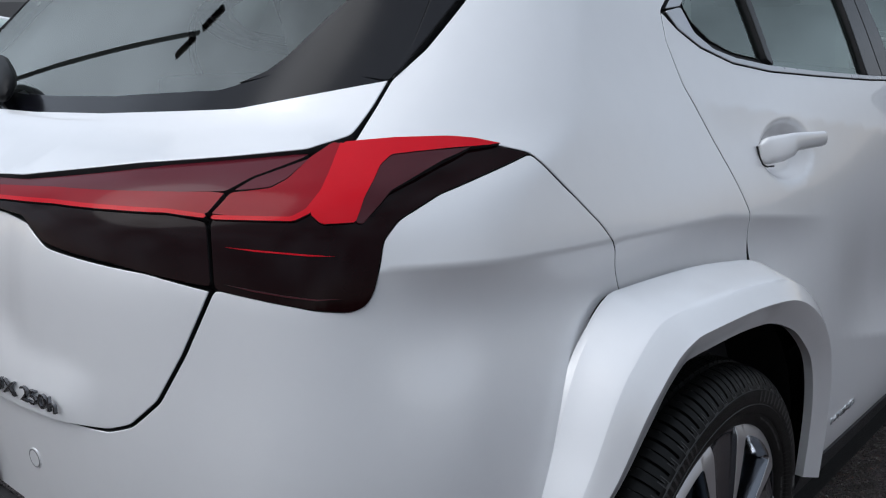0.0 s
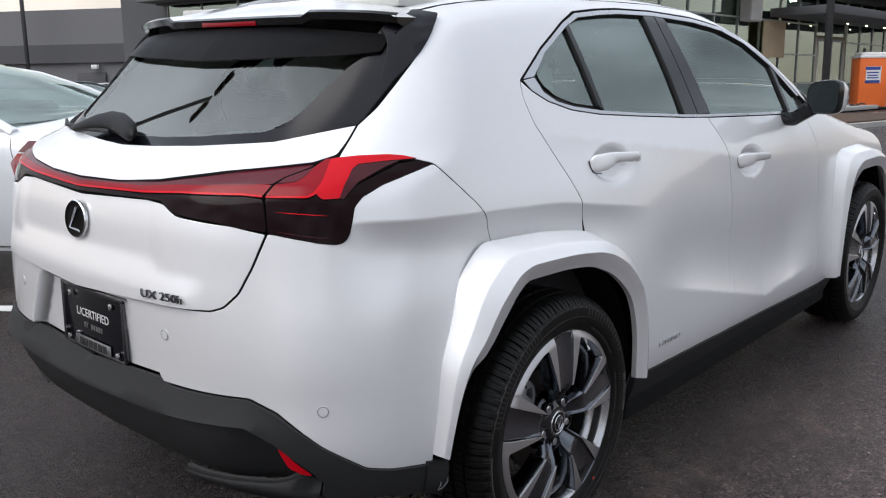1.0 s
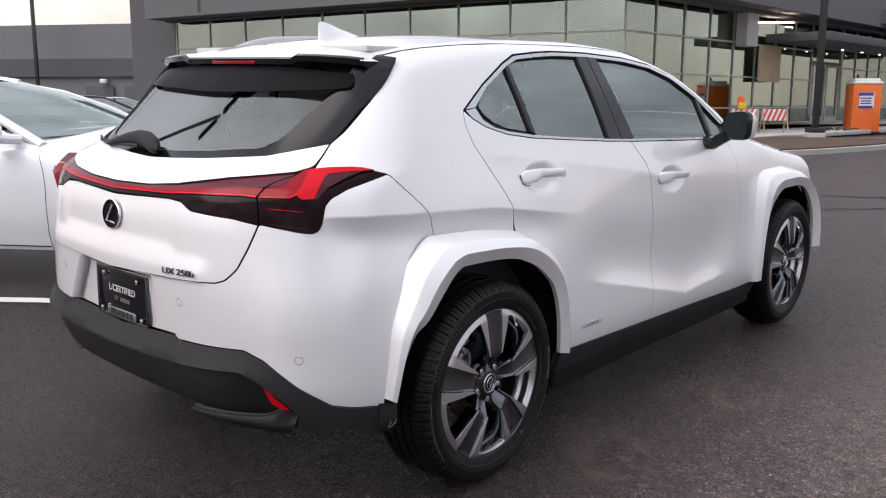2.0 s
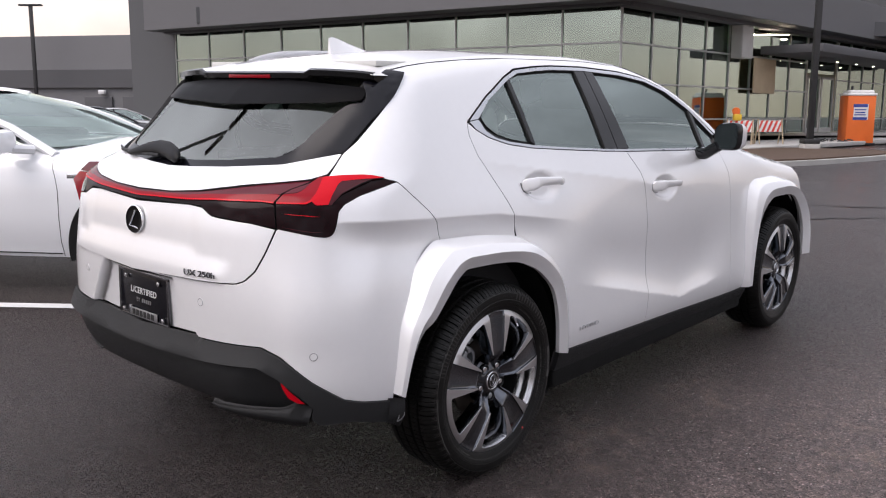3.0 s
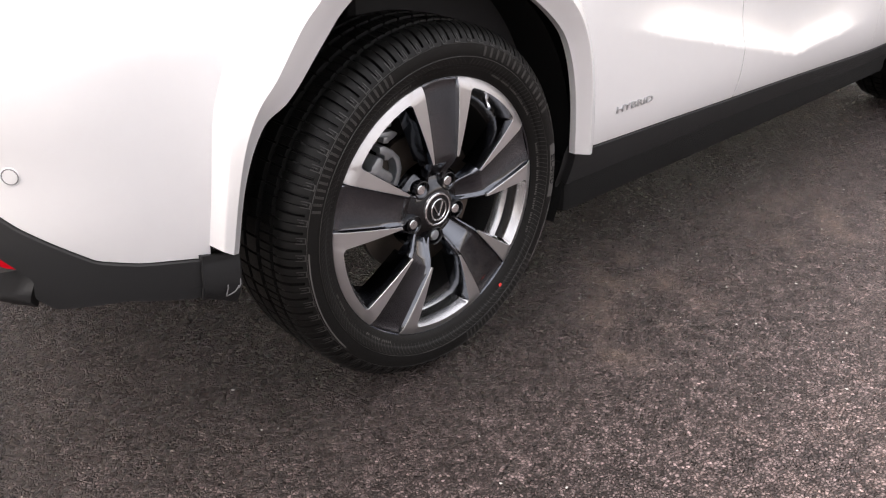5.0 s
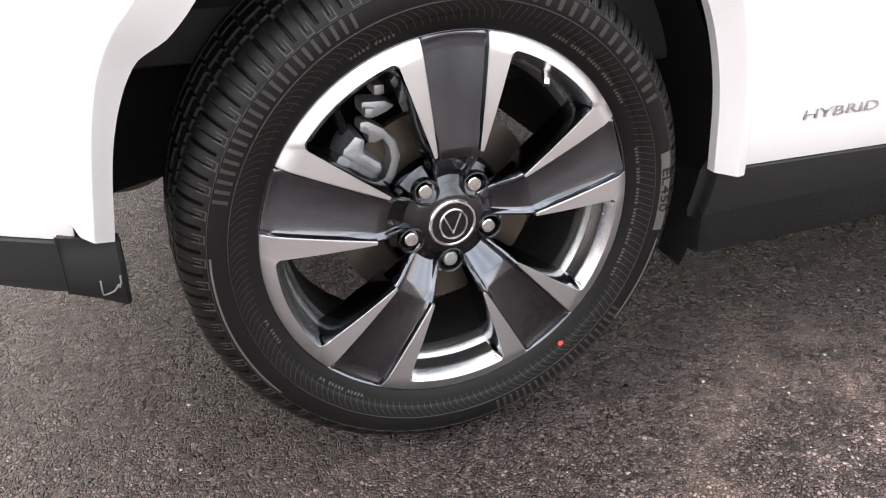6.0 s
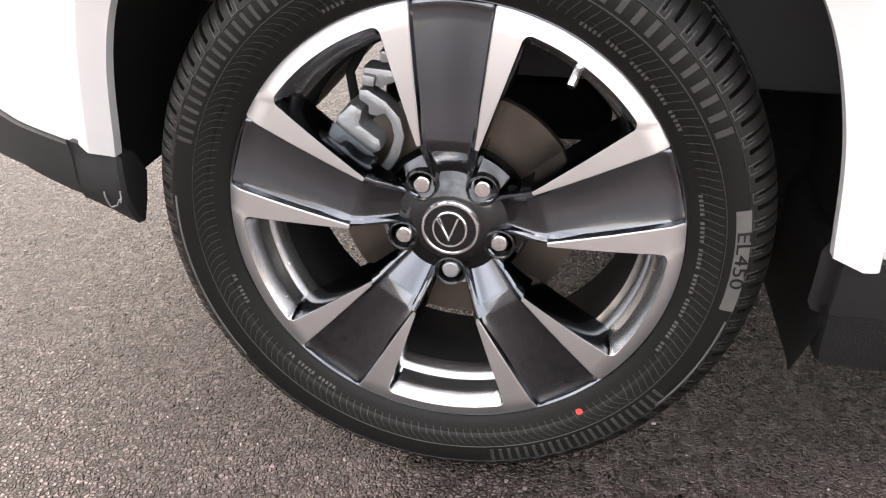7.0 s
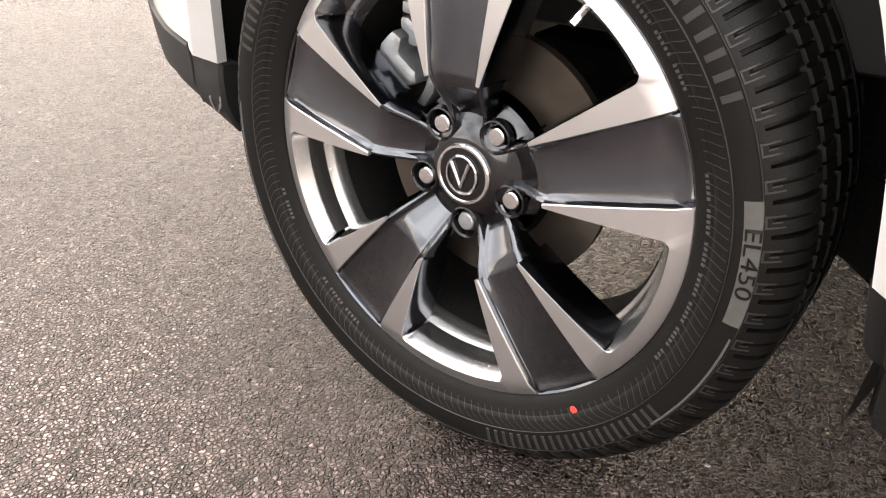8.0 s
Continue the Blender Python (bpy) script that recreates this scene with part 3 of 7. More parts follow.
def band(name, outer, inner, material, parent, label="", shape=(), back=0.016, mirror=True):
    """A wheel-arch flare: from a line on the skin it rises over a bevel to a ridge and falls to the arch's inner edge, then turns in."""
    n = 110
    def even(line):
        p = np.array(line, float)
        s = np.r_[0, np.cumsum(np.linalg.norm(np.diff(p[:, :2], axis=0), axis=1))]
        t = np.linspace(0, s[-1], n)
        return np.stack([glide(s, p[:, k], t) for k in range(p.shape[1])], 1)
    a, b = even(outer), even(inner)
    pa, _ = skin(a[:, 0], a[:, 1])
    pb = np.stack([b[:, 0], -b[:, 2], b[:, 1]], 1)
    rows = []
    for f, s, h in shape:
        row = pa + (pb - pa) * f
        row[:, 1] = pa[:, 1] + (pb[:, 1] - pa[:, 1]) * s - h
        rows.append(row)
    p = rows[-1]
    for dy in (0.003, back):
        rows.append(p + [0, dy, 0])
    verts = np.concatenate(rows)
    k = len(rows)
    faces = []
    for i in range(k - 1):
        for j in range(n - 1):
            faces.append((i * n + j, i * n + j + 1, (i + 1) * n + j + 1, (i + 1) * n + j))
    for flip in ([1, -1] if mirror else [1]):
        fs = faces if flip > 0 else [f[::-1] for f in faces]
        v0, v1, v2 = (verts[i] * [1, flip, 1] for i in fs[5 * (n - 1) + 40][:3])
        if np.cross(v1 - v0, v2 - v0)[1] * flip > 0:
            fs = [f[::-1] for f in fs]
        mesh_object(name, verts * [1, flip, 1], fs, material, parent, label, angle=13)


# ---- the white car ---------------------------------------------------------------
car = thing("car", "pearl white hybrid crossover car with black lower cladding, parked on asphalt", "car")

BELT = [(0.064, 1.228), (0.100, 1.200), (0.157, 1.171), (0.255, 1.143), (0.393, 1.124), (0.60, 1.108), (0.89, 1.088), (1.05, 1.080)]
BELT_AHEAD = [(1.05, 1.080), (1.40, 1.066), (1.70, 1.056), (1.93, 1.048)]
DOOR_REAR = [(0.064, 1.228), (0.054, 1.182), (0.068, 1.114), (0.104, 1.054), (0.147, 0.982), (0.185, 0.909), (0.195, 0.86), (0.193, 0.816)]
DOOR_MID = [(1.05, 1.080), (1.116, 0.988), (1.135, 0.926), (1.147, 0.75), (1.142, 0.572), (1.100, 0.322)]
FLARE_OUT = [(-0.417, 0.400), (-0.405, 0.50), (-0.391, 0.601), (-0.364, 0.681), (-0.330, 0.769), (-0.301, 0.810), (-0.222, 0.853), (-0.029, 0.846), (0.130, 0.828), (0.193, 0.816),
             (0.280, 0.776), (0.345, 0.725), (0.395, 0.660), (0.430, 0.560), (0.445, 0.45), (0.453, 0.340)]
FLARE_IN = [(-0.412, 0.375, 0.838), (-0.394, 0.490, 0.852), (-0.356, 0.586, 0.866), (-0.318, 0.612, 0.872), (-0.251, 0.692, 0.880), (-0.205, 0.742, 0.883), (-0.163, 0.765, 0.885), (-0.047, 0.763, 0.886),
            (0.081, 0.752, 0.886), (0.205, 0.712, 0.886), (0.285, 0.660, 0.886), (0.335, 0.610, 0.885), (0.367, 0.540, 0.884), (0.390, 0.449, 0.880), (0.402, 0.345, 0.875)]
FLARE_LINE = smooth_line(FLARE_OUT, 0.012)
GATE_SIDE = [(-0.469, 1.143), (-0.498, 1.112), (-0.533, 1.076)]
LAMP_TOP = [(-0.548, 1.070), (-0.525, 1.074), (-0.446, 1.079), (-0.425, 1.077), (-0.400, 1.070), (-0.354, 1.056)]
LAMP_LOW = [(-0.354, 1.056), (-0.422, 1.037), (-0.472, 1.022), (-0.517, 0.999), (-0.534, 0.979), (-0.541, 0.949), (-0.547, 0.924), (-0.556, 0.909),
            (-0.570, 0.904), (-0.599, 0.908), (-0.622, 0.914), (-0.688, 0.929)]
BUMPER_SEAM = [(-0.354, 1.056), (-0.303, 1.002), (-0.248, 0.952), (-0.214, 0.912), (-0.198, 0.852)]
GATE_LOW = [(MIDDLE, 0.737), (-0.980, 0.750), (-0.802, 0.757), (-0.775, 0.768), (-0.745, 0.800), (-0.718, 0.855), (-0.688, 0.929)]
CLAD_TOP = [(-0.417, 0.378), (-0.50, 0.395), (-0.545, 0.410), (-0.618, 0.472), (-0.689, 0.547), (-0.735, 0.572), (-0.945, 0.566), (MIDDLE, 0.553)]


def roof_seam(xs, y=0.53):
    p, _ = skin(np.array(xs), np.full(len(xs), -y), "top")
    return [(float(a[0]), float(a[2])) for a in p]


def ease(a, b, v):
    t = np.clip((v - a) / (b - a), 0, 1)
    return t * t * (3 - 2 * t)


def ridge_z(x):
    return 0.926 - 0.055 * (x + 0.18) - 0.10 * np.maximum(x - 0.10, 0)


def low_z(x):
    return 0.56 - 0.238 * (x - 0.68) + 0.30 * np.maximum(x - 1.42, 0)


def shelf_z(x):
    return 1.076 - 0.135 * (x - 0.2)


def soft(v, r):
    """The positive side of v, with a rounded start."""
    return 0.5 * (v + np.sqrt(v * v + r * r)) - 0.5 * r * np.exp(-np.abs(v) / r)


def side_press(p):
    """The ridge over the rear wheel and the hollow of the lower doors."""
    x, z = p[:, 0], p[:, 2]
    d = ridge_z(x) - z
    s = soft(d, 0.006)
    below = 28 * s * np.exp(-((s / 0.09) ** 1.5))
    near = (1 - ease(0.20, 0.60, x)) * ease(-0.66, -0.50, x)
    u = z - low_z(x)
    s = soft(u, 0.012)
    waist = 15 * s * np.exp(-((s / 0.17) ** 1.5)) * ease(0.50, 0.85, x) * (1 - ease(1.66, 1.95, x))
    cup = 0
    for hx, hz in ((0.395, 0.990), (1.325, 0.916)):
        cup = cup + 0.026 * (1 - ease(0.50, 1.0, np.hypot((x - hx + 0.006) / 0.122, (z - hz + 0.004) / 0.060)))
    s = soft(shelf_z(x) - z, 0.010)
    shelf = 0.15 * s * np.exp(-((s / 0.10) ** 1.5)) * ease(0.0, 0.22, x) * (1 - ease(1.15, 1.7, x))
    return -0.018 * below * near - 0.022 * waist - cup - shelf


def press_line(curve, q0, q1, off):
    q = np.linspace(q0, q1, int((q1 - q0) / 0.011))
    z = np.full(len(q), 0.9)
    for _ in range(4):
        z = curve(skin(q, z)[0][:, 0]) + off
    return list(zip(q, z))


RIDGES = [press_line(ridge_z, -0.62, 0.60, o) for o in (0.005, -0.005)]
WAISTS = [press_line(low_z, 0.50, 1.95, o) for o in (0.008, -0.008)]
CUPS = [[(hx - 0.006 + 0.122 * f * math.cos(a), hz - 0.004 + 0.060 * f * math.sin(a)) for a in np.linspace(0, 2 * math.pi, n)] for hx, hz in ((0.395, 0.990), (1.325, 0.916)) for f, n in ((0.44, 24), (0.62, 34), (0.80, 42), (1.0, 52))]


quarter = DOOR_REAR[:1] + [(0.207, 1.313), (0.364, 1.388), (0.450, 1.419), (0.60, 1.432), (0.72, 1.438), (0.944, 1.438), (1.234, 1.424), (1.45, 1.398), (1.61, 1.352), (1.78, 1.262), (1.97, 1.118), (2.02, 1.085)]
roof_x = [1.93, 1.75, 1.55, 1.3, 1.0, 0.7, 0.45, 0.2, 0.0, -0.1, -0.18]
quarter += roof_seam([1.93], 0.62) + roof_seam([1.75, 1.6], 0.58) + roof_seam(roof_x[3:])
quarter += [(-0.195, 1.382), (-0.268, 1.309), (-0.350, 1.239), (-0.420, 1.178)] + GATE_SIDE + LAMP_TOP + BUMPER_SEAM[1:] + [p for p in FLARE_LINE if -0.19 < p[0] < 0.19] + DOOR_REAR[::-1][:-1]
panel("rear_quarter_panel", quarter, PAINT, car, lift=side_press, mirror=True, gap=0.0025, grid=0.014, creases=RIDGES + WAISTS + CUPS)
panel("rear_door", BELT + DOOR_MID[1:] + [(0.80, 0.331), (0.453, 0.340)] + [p for p in FLARE_LINE[::-1][1:] if p[0] > 0.198] + DOOR_REAR[::-1][1:-1], PAINT, car, lift=side_press, mirror=True, gap=0.0023, grid=0.014, creases=RIDGES + WAISTS + CUPS)
panel("front_door", BELT_AHEAD + [(1.985, 0.93), (1.995, 0.60), (1.97, 0.300)] + DOOR_MID[::-1][:-1], PAINT, car, lift=side_press, mirror=True, gap=0.0028, grid=0.014, creases=RIDGES + WAISTS + CUPS)
FRONT_OUT = [(2.64 + a, b) for a, b in [(-0.47, 0.300), (-0.462, 0.50), (-0.45, 0.66), (-0.43, 0.78), (-0.39, 0.845), (-0.30, 0.868), (-0.1, 0.868), (0.08, 0.85), (0.20, 0.80), (0.295, 0.72), (0.35, 0.62), (0.385, 0.50), (0.395, 0.37)]]
FRONT_IN = [(2.64 + a, b, 0.884) for a, b in [(-0.40, 0.320), (-0.39, 0.45), (-0.365, 0.56), (-0.32, 0.66), (-0.25, 0.73), (-0.15, 0.765), (0.0, 0.765), (0.12, 0.75), (0.21, 0.70), (0.28, 0.63), (0.325, 0.55), (0.348, 0.46), (0.356, 0.37)]]
panel("front_fender", [(1.93, 1.048), (2.02, 1.085), (2.25, 1.040), (2.60, 0.985), (2.85, 0.935), (3.05, 0.86), (3.12, 0.70), (3.10, 0.50), (3.095, 0.37)] + FRONT_OUT[::-1] + [(1.97, 0.300), (1.995, 0.60), (1.985, 0.93)], PAINT, car, mirror=True)

FLARE_SHAPE = [(-0.045, 0.0, -0.010), (-0.028, 0.0, 0.0006), (0.05, 0.20, 0.008), (0.15, 0.55, 0.0185), (0.18, 0.62, 0.0200), (0.22, 0.68, 0.0206), (0.36, 0.84, 0.0212), (0.50, 1.0, 0.0215), (0.53, 1.0, 0.0208), (0.80, 1.0, 0.0085), (0.97, 1.0, 0.0010), (1.0, 1.0, 0.0)]
band("rear_arch_flare", FLARE_OUT, FLARE_IN, PAINT, car, shape=FLARE_SHAPE)
band("front_arch_flare", FRONT_OUT, FRONT_IN, PAINT, car, shape=FLARE_SHAPE)


def recess_edge(z):
    return 0.226 + 0.66 * (0.736 - z)


def plate_recess(p):
    w, z = np.abs(p[:, 1]), p[:, 2]
    return -0.028 * np.clip((recess_edge(z) - w) / 0.018, 0, 1) * np.clip((0.742 - z) / 0.020, 0, 1)


def recess_line(off):
    """The recess's slanted edge, as a line on the tail."""
    line = []
    for z in np.linspace(0.565, 0.735, 18):
        q = np.linspace(MIDDLE, -0.7, 400)
        w = -skin(q, np.full(400, z))[0][:, 1]
        line.append((float(np.interp(recess_edge(z) - off, w, q)), float(z)))
    return line


RECESS = [recess_line(0.0), recess_line(0.018)]
RECESS += [[(2 * MIDDLE - q, z) for q, z in line] for line in RECESS]


panel("rear_bumper", both([(MIDDLE, 0.737)] + GATE_LOW[1:] + LAMP_LOW[::-1][1:] + BUMPER_SEAM[1:] + [p for p in FLARE_LINE[::-1] if p[0] < -0.203 and p[1] > 0.40] + CLAD_TOP),
      PAINT, car, lift=lambda p: plate_recess(p) + side_press(p) * (np.abs(p[:, 1]) > 0.5), grid=0.016, creases=RIDGES + RECESS)


def gate_press(p):
    w, z = np.abs(p[:, 1]), p[:, 2]
    return 0.009 * ease(0.0, 1.0, (0.835 - z) / 0.055) * np.clip((0.50 - w) / 0.06, 0, 1) - 0.006 * np.clip((z - 0.83) / 0.03, 0, 1) * np.clip((0.36 - w) / 0.05, 0, 1)


panel("tailgate", both(GATE_LOW + [(-0.754, 0.945), (-0.878, 0.957), (-0.916, 0.979), (-0.977, 0.984), (MIDDLE, 0.971)]), PAINT, car, gap=0.0045, lift=gate_press)


def lip_press(p):
    w, z = np.abs(p[:, 1]), p[:, 2]
    edge = 1.006 + 0.060 * np.clip((w - 0.20) / 0.40, 0, 1)
    return 0.010 * np.clip(1 - (z - edge) / 0.045, 0, 1) ** 2


LIP = [(MIDDLE, 1.003), (-1.10, 1.007), (-0.938, 1.018), (-0.764, 1.042), (-0.660, 1.052), (-0.582, 1.060)]
GLASS_LOW = [(-0.469, 1.143), (-0.655, 1.108), (-0.886, 1.091), (-1.10, 1.082), (MIDDLE, 1.078)]
panel("tailgate_lip", both(LIP + [(-0.548, 1.072), (-0.533, 1.078), (-0.498, 1.112)] + GLASS_LOW), PAINT, car, gap=0.0022, lift=lip_press)
panel("tailgate_seam_backing", both([(MIDDLE, 0.90), (-0.93, 0.93), (-0.62, 0.90), (-0.60, 1.06), (-0.66, 1.06), (-0.93, 1.03), (MIDDLE, 1.02)]), GLOSS_BLACK, car, lift=-0.016)

# rear lamps
def fin(p):
    """The lamp's fin stands proud along its rising edge."""
    x, z = p[:, 0], p[:, 2]
    return 0.004 + 0.007 * np.exp(-((x + 0.50) / 0.10) ** 2) * np.clip((z - 0.995) / 0.05, 0, 1)


LENS = dict(gap=0.0, edge=0.0002, flange=0.0, depth=0.012, round_at=0.002)
panel("lamp_body", LAMP_TOP + LAMP_LOW[1:] + [(-0.689, 0.998), (-0.668, 1.024), (-0.645, 1.036), (-0.587, 1.054)], LAMP_DARK, car, "smoked near-black rear lamp housing", mirror=True, lift=0.001, gap=0.0012, edge=0.0012)
panel("lamp_fin", [(-0.687, 1.004), (-0.614, 1.004), (-0.600, 1.011), (-0.583, 1.028), (-0.560, 1.055), (-0.548, 1.069), (-0.556, 1.0685), (-0.583, 1.0555), (-0.611, 1.037), (-0.629, 1.029), (-0.667, 1.0245)],
      LAMP_MID, car, "deep red rear lamp lens", mirror=True, lift=fin, grid=0.012, **LENS)
panel("lamp_fin_edge", [(-0.687, 1.000), (-0.612, 1.000), (-0.597, 1.007), (-0.580, 1.025), (-0.557, 1.053), (-0.545, 1.069), (-0.548, 1.069), (-0.560, 1.055), (-0.583, 1.028), (-0.600, 1.011), (-0.614, 1.004), (-0.687, 1.004)],
      LAMP_RED, car, "bright red lamp edge", mirror=True, lift=fin, grid=0.012, **LENS)
panel("lamp_outer_lens", [(-0.545, 1.069), (-0.493, 1.0735), (-0.441, 1.0755), (-0.415, 1.0735), (-0.386, 1.0665), (-0.441, 1.063), (-0.506, 1.057), (-0.521, 1.048), (-0.545, 1.022), (-0.558, 0.998), (-0.588, 0.997), (-0.597, 1.007), (-0.580, 1.025), (-0.557, 1.053)],
      LAMP_RED, car, "bright red rear lamp lens", mirror=True, lift=fin, grid=0.012, **LENS)
panel("lamp_inner_lens", [(-0.521, 1.048), (-0.506, 1.057), (-0.422, 1.0635), (-0.459, 1.051), (-0.520, 1.026), (-0.543, 1.005), (-0.552, 0.996), (-0.558, 0.998), (-0.545, 1.022)], LAMP_MAROON, car, "maroon textured lens", mirror=True, lift=lambda p: fin(p) - 0.001, grid=0.012, **LENS)
panel("lamp_upper_lens", [(-0.665, 1.026), (-0.629, 1.0305), (-0.611, 1.0385), (-0.583, 1.0570), (-0.572, 1.062), (-0.587, 1.055), (-0.643, 1.0375)], LAMP_PALE, car, "dull red upper lens", mirror=True, lift=0.004, **LENS)
panel("gate_lamp", both([(MIDDLE, 0.974), (-0.974, 0.983), (-0.925, 0.983), (-0.884, 0.960), (-0.866, 0.957), (-0.788, 0.949), (-0.730, 0.938), (-0.690, 0.931), (-0.692, 0.999), (-0.730, 1.004), (-0.791, 1.003), (-0.870, 1.001), (-0.982, 0.993), (MIDDLE, 0.984)]), LAMP_DARK, car, "smoked near-black lamp across the tailgate", lift=0.001, gap=0.0012, edge=0.0012)
panel("light_bar_edge", both([(MIDDLE, 0.984), (-0.982, 0.993), (-0.870, 1.001), (-0.791, 1.003), (-0.730, 1.004), (-0.692, 1.0005), (-0.691, 1.0045), (-0.730, 1.008), (-0.791, 1.007), (-0.870, 1.005), (-0.982, 0.997), (MIDDLE, 0.988)]), LAMP_RED, car, "bright red light bar across the tailgate", lift=0.005, **LENS)
panel("light_bar", both([(MIDDLE, 0.988), (-0.982, 0.997), (-0.870, 1.005), (-0.791, 1.007), (-0.730, 1.008), (-0.691, 1.0045), (-0.672, 1.025), (-0.762, 1.022), (-0.879, 1.016), (-0.996, 1.006), (MIDDLE, 0.996)]), LAMP_MID, car, "deep red light bar lens", lift=0.005, **LENS)
panel("light_bar_upper_lens", both([(MIDDLE, 0.996), (-0.996, 1.006), (-0.879, 1.016), (-0.762, 1.022), (-0.672, 1.026), (-0.646, 1.0385), (-0.592, 1.056), (-0.582, 1.0605), (-0.671, 1.0525), (-0.734, 1.046), (-0.840, 1.031), (-0.935, 1.018), (-1.10, 1.006), (MIDDLE, 1.002)]), LAMP_PALE, car, "dull red upper lens", lift=0.004, **LENS)
for line in ([(-0.675, 0.9735), (-0.625, 0.9695), (-0.578, 0.9645)], [(-0.677, 0.935), (-0.628, 0.9255), (-0.599, 0.9205), (-0.577, 0.9200)]):
    panel("lamp_red_line", line + [(q, z - 0.0014) for q, z in line[::-1]], LAMP_RED if line[0][1] > 0.95 else LAMP_MAROON, car, "thin red line in the dark lens", mirror=True, lift=0.0025, flange=0, gap=0, depth=0.003, edge=0.0003, round_at=0, step=0.02)

# the far lamp's wing stands clear of the corner
def lamp_wing(name, outline, material, label):
    bm = bmesh.new()
    outer = [bm.verts.new((-0.655 + 0.25 * max(0, z - 0.99), y, z)) for y, z in outline]
    inner = [bm.verts.new((-0.615 + 0.25 * max(0, z - 0.99), y - 0.03, z)) for y, z in outline]
    bm.faces.new(outer)
    bm.faces.new(inner[::-1])
    for i in range(len(outer)):
        j = (i + 1) % len(outer)
        bm.faces.new((outer[j], outer[i], inner[i], inner[j]))
    bmesh.ops.recalc_face_normals(bm, faces=bm.faces)
    bmesh.ops.bevel(bm, geom=bm.edges[:], offset=0.003, segments=2, affect="EDGES", profile=0.6)
    part(name, bm, material, car, label, angle=40)


lamp_wing("lamp_wing", [(0.705, 1.036), (0.560, 1.046), (0.580, 0.998), (0.768, 0.997)], LAMP_PALE, "dull red upper lens of the lamp wing")
lamp_wing("lamp_wing", [(0.768, 0.994), (0.600, 0.995), (0.680, 0.909), (0.706, 0.872), (0.782, 0.864), (0.806, 0.914), (0.828, 0.958)], LAMP_MID, "deep red lens of the lamp wing")

# glass and its surrounds
panel("rear_window", both(GLASS_LOW[::-1] + [(-0.405, 1.20), (-0.330, 1.29), (-0.30, 1.345), (-0.62, 1.395), (MIDDLE, 1.405)]), REAR_GLASS, car, "tinted rear window", lift=-0.016, depth=0.004, calm=True)
panel("rear_window_garnish", [(-0.467, 1.144), (-0.457, 1.150), (-0.412, 1.189), (-0.357, 1.238), (-0.270, 1.302), (-0.200, 1.360), (-0.160, 1.388), (-0.205, 1.396), (-0.305, 1.354), (-0.324, 1.320), (-0.372, 1.254), (-0.430, 1.182)], PRINT_DARK, car, "gloss black garnish beside the rear window", gap=0.001, edge=0.002, mirror=True,
      lift=lambda p: 0.004 + 0.007 * np.clip((p[:, 2] - 1.30) / 0.08, 0, 1))
# printed edge plus the spoiler's shade and dark reflection, painted in as black
panel("rear_window_upper_band", both([(MIDDLE, 1.405), (-0.62, 1.395), (-0.30, 1.345), (-0.345, 1.305), (-0.43, 1.296), (-0.62, 1.290), (-0.95, 1.284), (MIDDLE, 1.282)]), PRINT_AND_SHADE_BLACK, car, "black print with the spoiler's shade painted in, along the rear window's top", lift=-0.002, gap=0.0006, edge=0.001, flange=0, depth=0.002)
panel("rear_window_corner_band", [(-0.469, 1.146), (-0.430, 1.185), (-0.370, 1.26), (-0.318, 1.32), (-0.360, 1.303), (-0.392, 1.293), (-0.424, 1.276), (-0.450, 1.259), (-0.480, 1.240), (-0.511, 1.220), (-0.545, 1.197), (-0.578, 1.174), (-0.612, 1.155), (-0.655, 1.140), (-0.56, 1.160)], PRINT_DARK, car, "black printed corner of the rear window", mirror=True, lift=-0.0100, gap=0.0006, edge=0.001, flange=0, depth=0.002)
panel("rear_window_lower_band", both(GLASS_LOW[::-1] + [(-0.55, 1.165), (-0.68, 1.132), (-0.9, 1.115), (-1.1, 1.107), (MIDDLE, 1.104)]), PRINT_DARK, car, "black printed edge of the rear window", lift=-0.0100, gap=0.0006, edge=0.001, flange=0, depth=0.002)

DLO = [(0.075, 1.230), (0.207, 1.309), (0.364, 1.384), (0.450, 1.414), (0.60, 1.427), (0.72, 1.433), (0.944, 1.433), (1.234, 1.419), (1.45, 1.393), (1.61, 1.347), (1.78, 1.257), (1.955, 1.118), (1.945, 1.052)] + BELT_AHEAD[::-1][1:] + BELT[::-1][1:-1]
# the surround is built as strips, so that the panes stay clear
panel("window_trim_upper", [(0.075, 1.230), (0.207, 1.309), (0.364, 1.384), (0.450, 1.414), (0.60, 1.427), (0.72, 1.433), (0.944, 1.433), (1.234, 1.419), (1.45, 1.393), (1.61, 1.347), (1.78, 1.257), (1.955, 1.118),
      (1.925, 1.118), (1.765, 1.243), (1.60, 1.331), (1.44, 1.377), (1.23, 1.403), (0.944, 1.418), (0.72, 1.418), (0.60, 1.412), (0.458, 1.400), (0.376, 1.373), (0.220, 1.300), (0.130, 1.235)], SATIN, car, "satin metal window trim", mirror=True, lift=0.002, flange=0.02, step=0.02)
panel("window_trim_lower", [(0.075, 1.228), (0.130, 1.235), (0.150, 1.195), (0.20, 1.168), (0.27, 1.152), (0.40, 1.135), (0.60, 1.118), (0.89, 1.098), (1.05, 1.090), (1.40, 1.077), (1.70, 1.067), (1.93, 1.060), (1.93, 1.050)] + BELT_AHEAD[::-1][1:] + BELT[::-1][1:-1],
      SATIN, car, "satin metal window trim", mirror=True, lift=0.002, flange=0.02, step=0.02)
